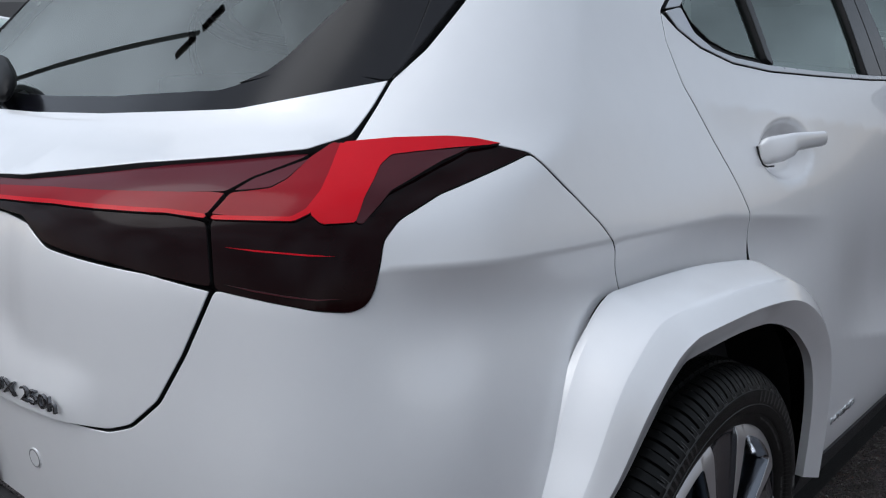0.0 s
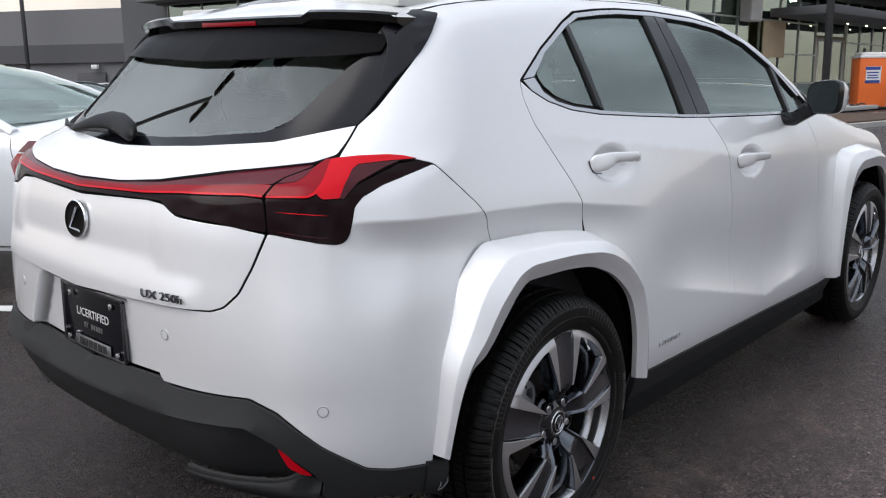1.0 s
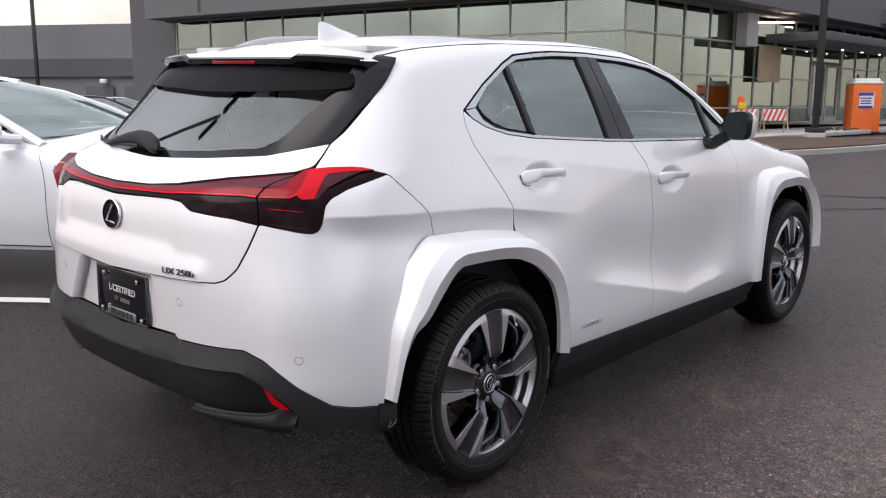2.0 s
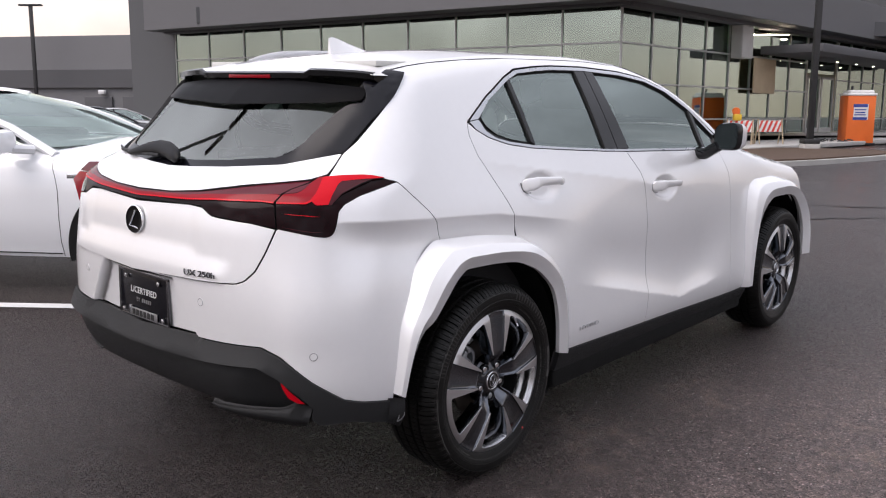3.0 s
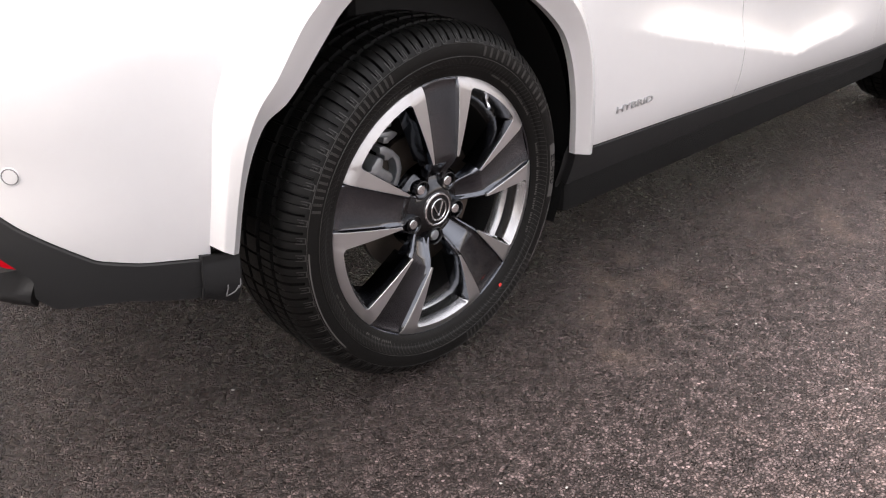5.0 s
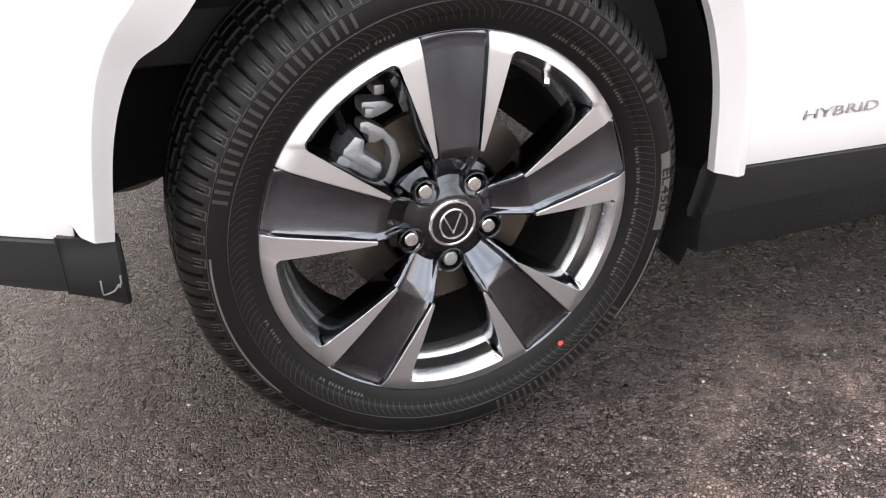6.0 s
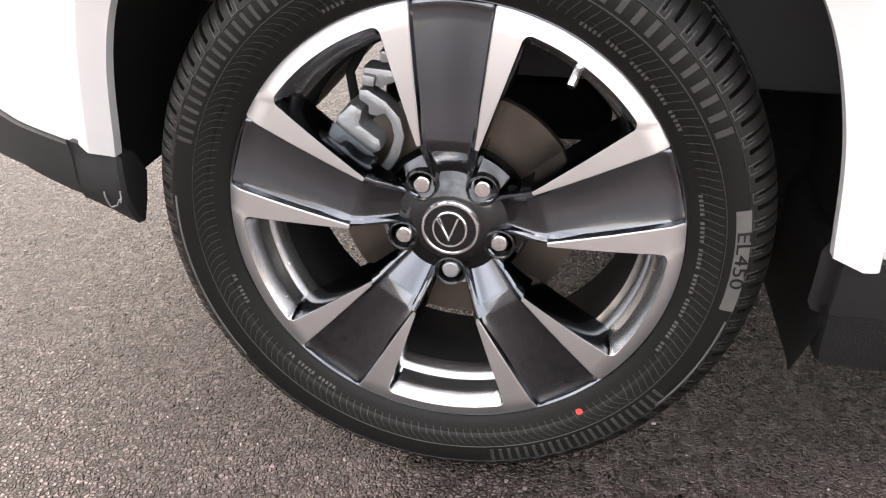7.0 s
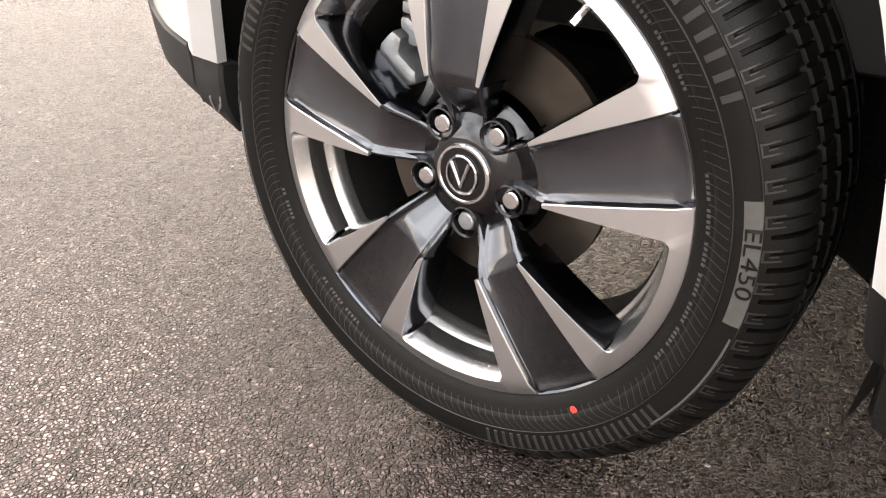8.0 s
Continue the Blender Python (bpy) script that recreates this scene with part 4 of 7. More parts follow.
panel("quarter_window", [(0.160, 1.245), (0.190, 1.280), (0.234, 1.307), (0.300, 1.343), (0.372, 1.372), (0.398, 1.147), (0.285, 1.163), (0.217, 1.185), (0.175, 1.215)], SIDE_GLASS, car, mirror=True, lift=-0.010, depth=0.004)
panel("rear_door_window", [(0.395, 1.380), (0.460, 1.398), (0.60, 1.410), (0.72, 1.416), (0.872, 1.416), (0.892, 1.097), (0.60, 1.117), (0.418, 1.134)], SIDE_GLASS, car, mirror=True, lift=-0.010, depth=0.004)
panel("front_door_window", [(1.014, 1.413), (1.23, 1.402), (1.44, 1.376), (1.60, 1.330), (1.765, 1.235), (1.775, 1.066), (1.40, 1.078), (1.082, 1.090)], SIDE_GLASS, car, mirror=True, lift=-0.010, depth=0.004)
panel("front_quarter_light", [(1.790, 1.215), (1.915, 1.112), (1.92, 1.062), (1.800, 1.066)], SIDE_GLASS, car, mirror=True, lift=-0.010, depth=0.004)
panel("door_pillar_trim", [(0.872, 1.418), (0.945, 1.419), (0.985, 1.092), (0.892, 1.097)], GLOSS_BLACK, car, "gloss black door pillar", mirror=True, lift=0.001)
panel("door_pillar_trim", [(0.949, 1.419), (1.014, 1.414), (1.082, 1.090), (0.989, 1.092)], GLOSS_BLACK, car, "gloss black door pillar", mirror=True, lift=0.001)
panel("window_divider", [(0.372, 1.376), (0.396, 1.384), (0.420, 1.133), (0.396, 1.146)], GLOSS_BLACK, car, mirror=True, lift=0.0)
panel("window_divider", [(1.760, 1.245), (1.792, 1.222), (1.802, 1.062), (1.776, 1.064)], GLOSS_BLACK, car, mirror=True, lift=0.0)

# roof, windscreen, bonnet, front
panel("roof_panel", [(-0.18, -0.53), (1.30, -0.53), (1.34, 0.0), (1.30, 0.53), (-0.18, 0.53)], PAINT, car, kind="top", grid=0.04, round_at=0.02)
panel("windscreen", [(1.31, -0.525), (1.60, -0.565), (2.03, -0.63), (2.14, 0.0), (2.03, 0.63), (1.60, 0.565), (1.31, 0.525), (1.35, 0.0)], REAR_GLASS, car, kind="top", grid=0.05)
panel("bonnet", [(2.06, -0.765), (2.6, -0.765), (3.0, -0.70), (3.24, -0.46), (3.30, 0.0), (3.24, 0.46), (3.0, 0.70), (2.6, 0.765), (2.06, 0.765), (2.17, 0.0)], PAINT, car, kind="top", grid=0.05)
panel("front_bumper", [(3.115, 0.36), (3.12, 0.70), (3.10, 0.83), (3.30, 0.80), (3.75, 0.79), (4.20, 0.80), (4.40, 0.83), (4.38, 0.70), (4.385, 0.36), (4.1, 0.24), (3.75, 0.22), (3.4, 0.24)], PAINT, car, grid=0.05)
panel("front_grille", [(3.50, 0.72), (3.75, 0.74), (4.00, 0.72), (4.10, 0.32), (3.75, 0.28), (3.40, 0.32)], GLOSS_BLACK, car, "black front grille", lift=0.004, grid=0.05)
panel("headlamp", [(3.14, 0.80), (3.45, 0.76), (3.44, 0.70), (3.16, 0.70)], GLOSS_BLACK, car, "dark headlamp", lift=0.004, grid=0.05)
panel("headlamp", [(4.36, 0.80), (4.05, 0.76), (4.06, 0.70), (4.34, 0.70)], GLOSS_BLACK, car, "dark headlamp", lift=0.004, grid=0.05)

# spoiler over the rear window
def spoiler():
    bm = bmesh.new()
    ys = np.r_[np.linspace(-0.575, -0.325, 8), np.linspace(-0.300, 0.300, 9), np.linspace(0.325, 0.575, 8)]
    p0, _ = skin(np.full(len(ys), -0.20), ys, "top")
    rows = []
    for i, y in enumerate(ys):
        e = abs(y) / 0.575
        tail = -0.372 + 0.075 * e**3
        zt = 1.394 + (0.011 if abs(y) > 0.31 else 0) - 0.014 * e**5
        prof = [(-0.17, p0[i][2] + 0.005), (-0.22, p0[i][2] + 0.002), (-0.30, 0.5 * (p0[i][2] - 0.010 + zt) + 0.002), (tail + 0.010, zt + 0.002), (tail, zt - 0.004), (tail + 0.006, zt - 0.022), (tail + 0.05, zt - 0.040), (-0.20, zt - 0.055)]
        rows.append([bm.verts.new((a, y, b)) for a, b in prof])
    for a, b in zip(rows, rows[1:]):
        for k in range(len(a) - 1):
            f = bm.faces.new((a[k], b[k], b[k + 1], a[k + 1]))
            f.material_index = 0 if k < 3 else 1
    for cap in (rows[0], rows[-1][::-1]):
        bm.faces.new(cap).material_index = 1
    part("spoiler", bm, [PAINT, GLOSS_BLACK], car, "white roof spoiler with black lower edge")
    part("high_stop_lamp", box_bm((0.02, 0.25, 0.014), (-0.360, 0.0, 1.378), 0.003), LAMP_MID, car, "red high-mounted stop lamp")


spoiler()


# black cladding: rear bumper skirt, sills, plate
BAND_LOW = [(-0.408, 0.330), (-0.53, 0.333), (-0.600, 0.330), (-0.620, 0.354), (-0.616, 0.388), (-0.652, 0.434), (-0.692, 0.480), (-0.738, 0.512), (-0.945, 0.500), (-1.10, 0.494), (MIDDLE, 0.490)]


def clad_press(p):
    """The upper band leans out like a step."""
    w, z = np.abs(p[:, 1]), p[:, 2]
    return 0.006 + 0.024 * np.clip((0.575 - z) / 0.07, 0, 1) * np.clip((0.70 - w) / 0.12, 0, 1) - 0.022 * np.clip((z - 0.538) / 0.014, 0, 1) * np.clip((0.37 - w) / 0.03, 0, 1)


panel("bumper_cladding", both(CLAD_TOP[::-1] + [(-0.408, 0.372), (-0.408, 0.332)] + BAND_LOW[1:]), CLADDING, car, "grained dark grey bumper cladding", lift=clad_press, flange=0.0, depth=0.016)
panel("bumper_side_skirt", [(-0.425, 0.331), (-0.53, 0.338), (-0.560, 0.344), (-0.540, 0.338), (-0.446, 0.311), (-0.425, 0.308)], CLADDING, car, "grained dark grey bumper cladding", mirror=True, lift=0.004, flange=0.0, gap=0.0012)
def bumper_end(side):
    """The cladding's end at the wheel arch: a lit ledge, a face that curls under to a lip, a seam behind it and a scuff."""
    bm = bmesh.new()
    rows = []
    for x, top, ledge, mid, low in ((-0.4080, (0.832, 0.372), (0.834, 0.360), (0.832, 0.322), (0.806, 0.274)), (-0.4125, (0.836, 0.376), (0.839, 0.362), (0.837, 0.324), (0.811, 0.2735)),
                                    (-0.4250, (0.837, 0.379), (0.8385, 0.365), (0.8375, 0.325), (0.812, 0.280)), (-0.4450, (0.836, 0.384), (0.8355, 0.368), (0.8345, 0.330), (0.813, 0.291)), (-0.4735, (0.834, 0.390), (0.8295, 0.370), (0.8290, 0.338), (0.816, 0.305))):
        rows.append([bm.verts.new((x, side * y, z)) for y, z in ((top[0] - 0.03, top[1] - 0.004), top, (ledge[0] - 0.0008, ledge[1] + 0.002), (ledge[0], ledge[1] - 0.002), mid, (0.62 * mid[0] + 0.38 * low[0] + 0.003, 0.60 * mid[1] + 0.40 * low[1]),
                                                                 (0.25 * mid[0] + 0.75 * low[0] + 0.003, 0.25 * mid[1] + 0.75 * low[1]), (low[0] + 0.001, low[1] + 0.001), (low[0] - 0.004, low[1] + 0.001), (low[0] - 0.016, low[1] + 0.024), (low[0] - 0.026, low[1] + 0.06))])
    for a, b in zip(rows, rows[1:]):
        for k in range(len(a)):
            bm.faces.new((a[k], a[(k + 1) % len(a)], b[(k + 1) % len(a)], b[k]))
    bm.faces.new(rows[0])
    bm.faces.new(rows[-1])
    bmesh.ops.recalc_face_normals(bm, faces=bm.faces)
    end = part("bumper_end", bm, CLADDING, car, "scuffed black end of the bumper at the wheel arch", angle=28)
    part("seam", tube([(-0.4745, side * 0.8345, 0.391), (-0.4750, side * 0.8300, 0.370), (-0.4752, side * 0.8290, 0.338), (-0.4752, side * 0.8170, 0.306)], 0.0014, 6), SHADOW_GAP, end)
    if side < 0:
        for run in ([(-0.4372, -0.8364, 0.3265), (-0.4374, -0.8350, 0.3180), (-0.4380, -0.8305, 0.3085), (-0.4376, -0.8268, 0.3018), (-0.4330, -0.8285, 0.3030), (-0.4240, -0.8335, 0.3085), (-0.4180, -0.8365, 0.3180)], [(-0.4145, -0.8378, 0.3300), (-0.4150, -0.8372, 0.3200), (-0.4180, -0.8355, 0.3130)]):
            part("scuff", tube(run, 0.0011, 6), SENSOR_RING, end, "pale scuff in the plastic")


bumper_end(-1)
bumper_end(1)
panel("bumper_skirt", both([(MIDDLE, 0.490), (-1.10, 0.494), (-0.945, 0.500), (-0.738, 0.511), (-0.692, 0.479), (-0.652, 0.433), (-0.616, 0.387), (-0.64, 0.352), (-0.72, 0.340), (-0.80, 0.340), (-0.92, 0.334), (MIDDLE, 0.330)]), CLADDING, car, "recessed dark grey bumper skirt",
      lift=lambda p: -0.004 - 0.020 * np.clip((np.abs(p[:, 1]) - 0.50) / 0.12, 0, 1) * np.clip((0.50 - p[:, 2]) / 0.04, 0, 1) - 0.035 * np.clip((0.46 - p[:, 2]) / 0.13, 0, 1), flange=0.02)
panel("bumper_reflector", [(-0.696, 0.474), (-0.667, 0.436), (-0.632, 0.398), (-0.652, 0.400), (-0.676, 0.416), (-0.690, 0.448)], LAMP_RED, car, "red bumper reflector", mirror=True, lift=-0.006, flange=0, depth=0.012)
CORNER_PIECE = [(-0.616, 0.386), (-0.640, 0.392), (-0.70, 0.372), (-0.78, 0.366), (-0.90, 0.360), (-0.86, 0.336), (-0.745, 0.308), (-0.680, 0.306), (-0.628, 0.314), (-0.624, 0.350)]


def corner_lift(p):
    near = p[:, 1].mean() < 0
    return (-0.016 if near else -0.030) + (0.022 if near else 0.006) * np.clip((0.382 - p[:, 2]) / 0.022, 0, 1) - 0.03 * np.clip((0.345 - p[:, 2]) / 0.045, 0, 1)


panel("diffuser_corner", CORNER_PIECE, CLADDING, car, "grey lower bumper corner", lift=corner_lift)
panel("diffuser_corner", [(2 * MIDDLE - q, z) for q, z in CORNER_PIECE], CLADDING, car, "grey lower bumper corner", lift=corner_lift)
panel("sill_cladding", [(0.416, 0.343), (0.455, 0.340), (0.80, 0.331), (1.10, 0.322), (1.97, 0.300), (2.17, 0.300), (2.25, 0.320), (2.25, 0.20), (1.10, 0.232), (0.765, 0.243), (0.422, 0.256)], CLADDING, car, "grained black sill cladding", mirror=True, lift=0.004, flange=0.02)

for x, ln, z, wide in ((-0.58, 0.24, 0.46, 1.15), (1.32, 1.80, 0.245, 1.68), (3.1, 0.3, 0.30, 1.2)):
    part("underbody", box_bm((ln, wide, 0.13 if wide > 1.6 else 0.10), (x, 0, z), 0.02), LINER, car, "dark underbody")
for x in (0, 2.64):
    part("axle_beam", box_bm((0.35, 0.95, 0.10), (x, 0, 0.34), 0.03), LINER, car, "dark axle beam")

# exhaust silencer behind the axle
v, f = lathe([(0.0, -0.34), (0.050, -0.34), (0.072, -0.325), (0.078, -0.30), (0.078, 0.30), (0.072, 0.325), (0.050, 0.34), (0.0, 0.34)], 32)
mesh_object("silencer", [(a * 1.35 - 0.40, b - 0.10, c + 0.335) for a, b, c in v], f, mat("dull_exhaust_steel", (0.30, 0.27, 0.23), 0.42, metal=0.8, vary=0.2, scale=8), car, "dull brownish exhaust silencer under the tail")

# wheel housings
for wx in (0.0, 2.64):
    for s in (-1, 1):
        prof = [(0.436, 0.030), (0.440, 0.0), (0.440, -0.24), (0.36, -0.27), (0.31, -0.27)]
        v, f = lathe(prof, 44, a0=radians(-24 if wx < 1 else -6), a1=radians(184 if wx < 1 else 204))
        v = [(wx + x * 1.0, s * (0.80 + y), 0.345 + z) for x, y, z in v]
        mesh_object("wheel_housing", v, f, LINER, car, "black wheel-arch liner")

# cabin
part("cabin_floor", box_bm((2.3, 1.25, 0.08), (0.75, 0, 0.55), 0.02), CABIN, car)
for sx in (0.42, 1.30):
    for sy in (-0.36, 0.36):
        bm = box_bm((0.46, 0.48, 0.16), (sx + 0.18, sy, 0.68), 0.05)
        box_bm((0.13, 0.46, 0.62), (sx - 0.05, sy, 0.98), 0.05, Matrix.Rotation(radians(-14), 4, "Y"), bm=bm)
        box_bm((0.09, 0.26, 0.16), (sx - 0.14, sy, 1.31), 0.035, Matrix.Rotation(radians(-10), 4, "Y"), bm=bm)
        part("seat", bm, SEAT, car, "pale grey leather seat")
part("dashboard", box_bm((0.45, 1.25, 0.22), (2.0, 0, 0.94), 0.06), CABIN, car)
part("luggage_cover", box_bm((0.55, 1.1, 0.02), (-0.22, 0, 1.02), 0.005), SEAT, car)
part("head_lining", box_bm((1.5, 0.98, 0.02), (0.55, 0, 1.425), 0.005), SEAT, car)
# interior trims behind panels
for s in (-1, 1):
    part("door_trim", box_bm((2.0, 0.05, 0.6), (0.95, s * 0.68, 0.76), 0.02), CABIN, car)


# ---- wheels ----------------------------------------------------------------------
HUB_Z = 0.335


def grow(r):
    """True radius of a point of the wheel or tyre drawn at radius r."""
    return 1.008 * (r if r < 0.2505 else 0.2505 + (r - 0.2505) * 1.083)


def grow_mesh(me):
    for v in me.vertices:
        r = math.hypot(v.co.x, v.co.z)
        if r > 1e-6:
            k = grow(r) / r
            v.co.x, v.co.z = v.co.x * k, v.co.z * k
    me.update()
    return me


def blade_edges(r):
    """Half widths of a spoke's dark channel and of its machined blades at a radius."""
    t = (r - 0.108) / 0.128
    inner = 0.0288 + 0.0135 * t
    return inner, inner + 0.0030 + 0.0275 * t


def dome(r):
    """The wheel's face is slightly crowned and falls away faster at its rim."""
    return 0.45 * ((max(r, 0.09) - 0.09) ** 2 - 0.0256) * min(max((r - 0.045) / 0.05, 0), 1) + 0.30 * max(r - 0.2365, 0)


def wheel_mesh(name, verts, faces, mats, outside):
    verts = [(x, y + dome(math.hypot(x, z)), z) for x, y, z in verts]
    me = bpy.data.meshes.new(name)
    me.from_pydata(verts, [], faces)
    for m in (DARK_ALLOY, MACHINED, BARREL):
        me.materials.append(m)
    me.polygons.foreach_set("material_index", np.array(mats, dtype=np.int32))
    bm = bmesh.new()
    bm.from_mesh(me)
    bmesh.ops.remove_doubles(bm, verts=bm.verts, dist=1e-6)
    bmesh.ops.recalc_face_normals(bm, faces=bm.faces)
    face = max((f for f in bm.faces if f.material_index == outside), key=lambda f: f.calc_area())
    if face.normal.y > 0:
        bmesh.ops.reverse_faces(bm, faces=bm.faces)
    bm.to_mesh(me)
    bm.free()
    me.polygons.foreach_set("use_smooth", np.ones(len(me.polygons), dtype=bool))
    me.set_sharp_from_angle(angle=radians(34))
    return me


HOLLOW = (0.030, 0.065, 0.105, 0.150, 0.205, 0.270, 0.350, 0.450, 0.560, 0.680, 0.800, 0.910, 0.985)   # stations from a spoke's edge to its middle


def spoke_mesh():
    """One of five broad dark spokes: a hollow channel that sinks and narrows to the hub. Axis along +z, outside towards -y."""
    rs = np.r_[np.linspace(0.046, 0.088, 16), np.linspace(0.090, 0.130, 28), np.linspace(0.135, 0.230, 16), np.linspace(0.234, 0.2512, 10)]
    rows = []
    for r in rs:
        inner, outer = blade_edges(max(r, 0.108))
        if r < 0.108:
            inner = 0.0165 + 0.0123 * np.clip((r - 0.050) / 0.058, 0, 1) ** 0.9
            outer = inner + 0.0030
        dip = np.clip((0.122 - r) / 0.064, 0, 1)
        face = 0.021 * dip * dip * (3 - 2 * dip)
        fall = 0.0100 + 0.46 * soft(0.1080 - max(r, 0.052), 0.026)         # a long rounded fall to the hub
        flank = 0.35 + 0.65 * np.clip((r - 0.06) / 0.05, 0, 1)
        end = 0.0075 * np.clip((r - 0.2340) / 0.0140, 0, 1) ** 1.6         # the floor rises to the rim in a curve
        near = [(outer + 0.010 * flank, 0.034), (outer + 0.0050 * flank, face + 0.012), (outer + 0.0012, face + 0.0034), (outer - 0.0004, face + 0.0016), (inner + 0.0004, face + 0.0012)]
        far = [(outer + 0.003, 0.047), (outer + 0.0005, 0.014), (outer - 0.001, 0.0045), (outer - 0.002, 0.004), (inner + 0.001, 0.0045)]
        g = np.clip((r - 0.1055) / 0.004, 0, 1)
        half = [(a + (c - a) * g, b + (d - b) * g) for (a, b), (c, d) in zip(near, far)]
        g2 = np.clip((r - 0.085) / 0.070, 0, 1)
        g2 = g2 * g2 * (3 - 2 * g2)
        for f in HOLLOW:
            bed = 1 - min((1 - f) / 0.90, 1) ** 2
            w = min(max((f - 0.03) / 0.22, 0), 1)
            lip_y = face + 0.0026 + 0.006 * f
            deep = fall + 0.0020 * bed
            by_hub = lip_y + (deep - lip_y) * w * w * (3 - 2 * w)
            by_rim = 0.0066 + 0.0020 * min(f / 0.10, 1) + 0.0052 * bed - end * min(f / 0.12, 1)
            half.append((inner * (1 - f), by_hub + (by_rim - by_hub) * g2))
        row = [(-u, y, math.sqrt(max(r * r - u * u, 1e-6)) if r > 0.2 else r) for u, y in half]
        rows.append(row + [(-x, y, z) for x, y, z in row[::-1]])
    k = len(rows[0])
    verts = [p for row in rows for p in row]
    faces = [(i * k + j, i * k + j + 1, (i + 1) * k + j + 1, (i + 1) * k + j) for i in range(len(rows) - 1) for j in range(k - 1)]
    return wheel_mesh("spoke", verts, faces, [0] * len(faces), 0)


def face_mesh():
    """The machined plate between two channels: a piece of the outer ring with a blade at each end, round the top of one window. The window's middle lies along +z."""
    c, s = math.cos(radians(36)), math.sin(radians(36))
    def at(u, r):
        w = math.sqrt(r * r - u * u)
        return np.array([-s * w + c * u, c * w + s * u])
    edge_r = np.linspace(0.1090, 0.2500, 22)
    channel = [at(blade_edges(r)[0], r) for r in edge_r] + [at(blade_edges(0.25)[0] + 0.0010, 0.2514)]
    a0 = math.atan2(channel[-1][0], channel[-1][1])
    ring = [np.array([0.2514 * math.sin(a), 0.2514 * math.cos(a)]) for a in np.linspace(a0, 0, 14)[1:]]
    # the window: straight blade, a round corner, then the ring's inner edge
    rad, ri = 0.0085, 0.2355
    line = [at(blade_edges(r)[1], r) for r in np.linspace(0.1090, 0.232, 18)]
    d = (line[-1] - line[0]) / np.linalg.norm(line[-1] - line[0])
    nrm = np.array([d[1], -d[0]])                        # into the window
    best = min(np.linspace(0, 0.15, 3000), key=lambda q: abs(np.linalg.norm(line[0] + d * q + nrm * rad) - (ri - rad)))
    mid = line[0] + d * best + nrm * rad
    b0, b1 = math.atan2(-nrm[1], -nrm[0]) % (2 * math.pi), math.atan2(mid[1], mid[0]) % (2 * math.pi)
    corner = [mid + rad * np.array([math.cos(b), math.sin(b)]) for b in np.linspace(b0, b1, 10)]
    window = [p for p in line if (p - line[0]) @ d < best - 0.002] + corner
    a1 = math.atan2(corner[-1][0], corner[-1][1])
    arc = [np.array([ri * math.sin(a), ri * math.cos(a)]) for a in np.linspace(a1, 0, 12)[1:]]
    flip = lambda pts: [p * [-1, 1] for p in pts[::-1]]
    wall = window + arc + flip((window + arc)[:-1])
    outside = channel + ring + flip((channel + ring)[:-1])
    loop = outside + wall[::-1]
    from mathutils import geometry
    cv, _, cf, _, _, _ = geometry.delaunay_2d_cdt([Vector(p) for p in loop], [], [list(range(len(loop)))], 1, 1e-7)
    verts = [(p.x, 0.0, p.y) for p in cv]
    faces, mats = [tuple(f) for f in cf], [1] * len(cf)
    def wall_strip(pts, rows, sign, is_mat):
        p = np.array(pts)
        t = np.gradient(p, axis=0)
        n = sign * np.stack([t[:, 1], -t[:, 0]], 1) / np.linalg.norm(t, axis=1)[:, None]
        base = len(verts)
        for off, y in rows:
            verts.extend((a, y, b) for a, b in p + n * off)
        k = len(p)
        for i in range(len(rows) - 1):
            for j in range(k - 1):
                faces.append((base + i * k + j, base + i * k + j + 1, base + (i + 1) * k + j + 1, base + (i + 1) * k + j))
                mats.append(is_mat(i, j))
    nw = len(window)
    chan_rows = [(0, 0), (0.0003, 0.0005), (0.0010, 0.0013), (0.0026, 0.0070), (0.0036, 0.0086), (0.0050, 0.0100)]
    wall_strip(channel[:-1], chan_rows, -1, lambda i, j: 1 if i < 2 else 0)
    wall_strip(flip(channel[:-1]), chan_rows, -1, lambda i, j: 1 if i < 2 else 0)
    wall_strip(channel[-2:] + ring + flip((channel[-2:] + ring)[:-1]), [(0, 0), (0.0006, 0.0006), (0.0014, 0.004)], -1, lambda i, j: 1)
    # straight walls beside the blades; a broad bright chamfer below the ring, then a step
    p = np.array(wall)
    t = np.gradient(p, axis=0)
    nn = np.stack([t[:, 1], -t[:, 0]], 1) / np.linalg.norm(t, axis=1)[:, None]
    wide = np.array([min(max((min(j, len(wall) - 1 - j) - (nw - 9)) / 8.0, 0), 1) for j in range(len(wall))])
    base, k = len(verts), len(p)
    rows = [(0, 0, 0), (0.0003, 0.0003, 0.0006), (0.0010, 0.0014, 0.0022), (0.0042, 0.0105, 0.0165), (0.0046, 0.0112, 0.0200), (0.0060, 0.0118, 0.0300), (0.0075, 0.0130, 0.046)]
    for narrow, broad, y in rows:
        verts.extend((a, y, b) for a, b in p + nn * (narrow + (broad - narrow) * wide)[:, None])
    for i in range(len(rows) - 1):
        for j in range(k - 1):
            faces.append((base + i * k + j, base + i * k + j + 1, base + (i + 1) * k + j + 1, base + (i + 1) * k + j))
            mats.append(1 if i == 0 else (2 if wide[j] > 0.3 else 0))
    for q in (1, -1):
        tip = [channel[0] * [q, 1], window[0] * [q, 1]]
        base = len(verts)
        verts.extend((p[0], y, p[1]) for y in (0.0, 0.005) for p in tip)
        faces.append((base, base + 1, base + 3, base + 2))
        mats.append(1)
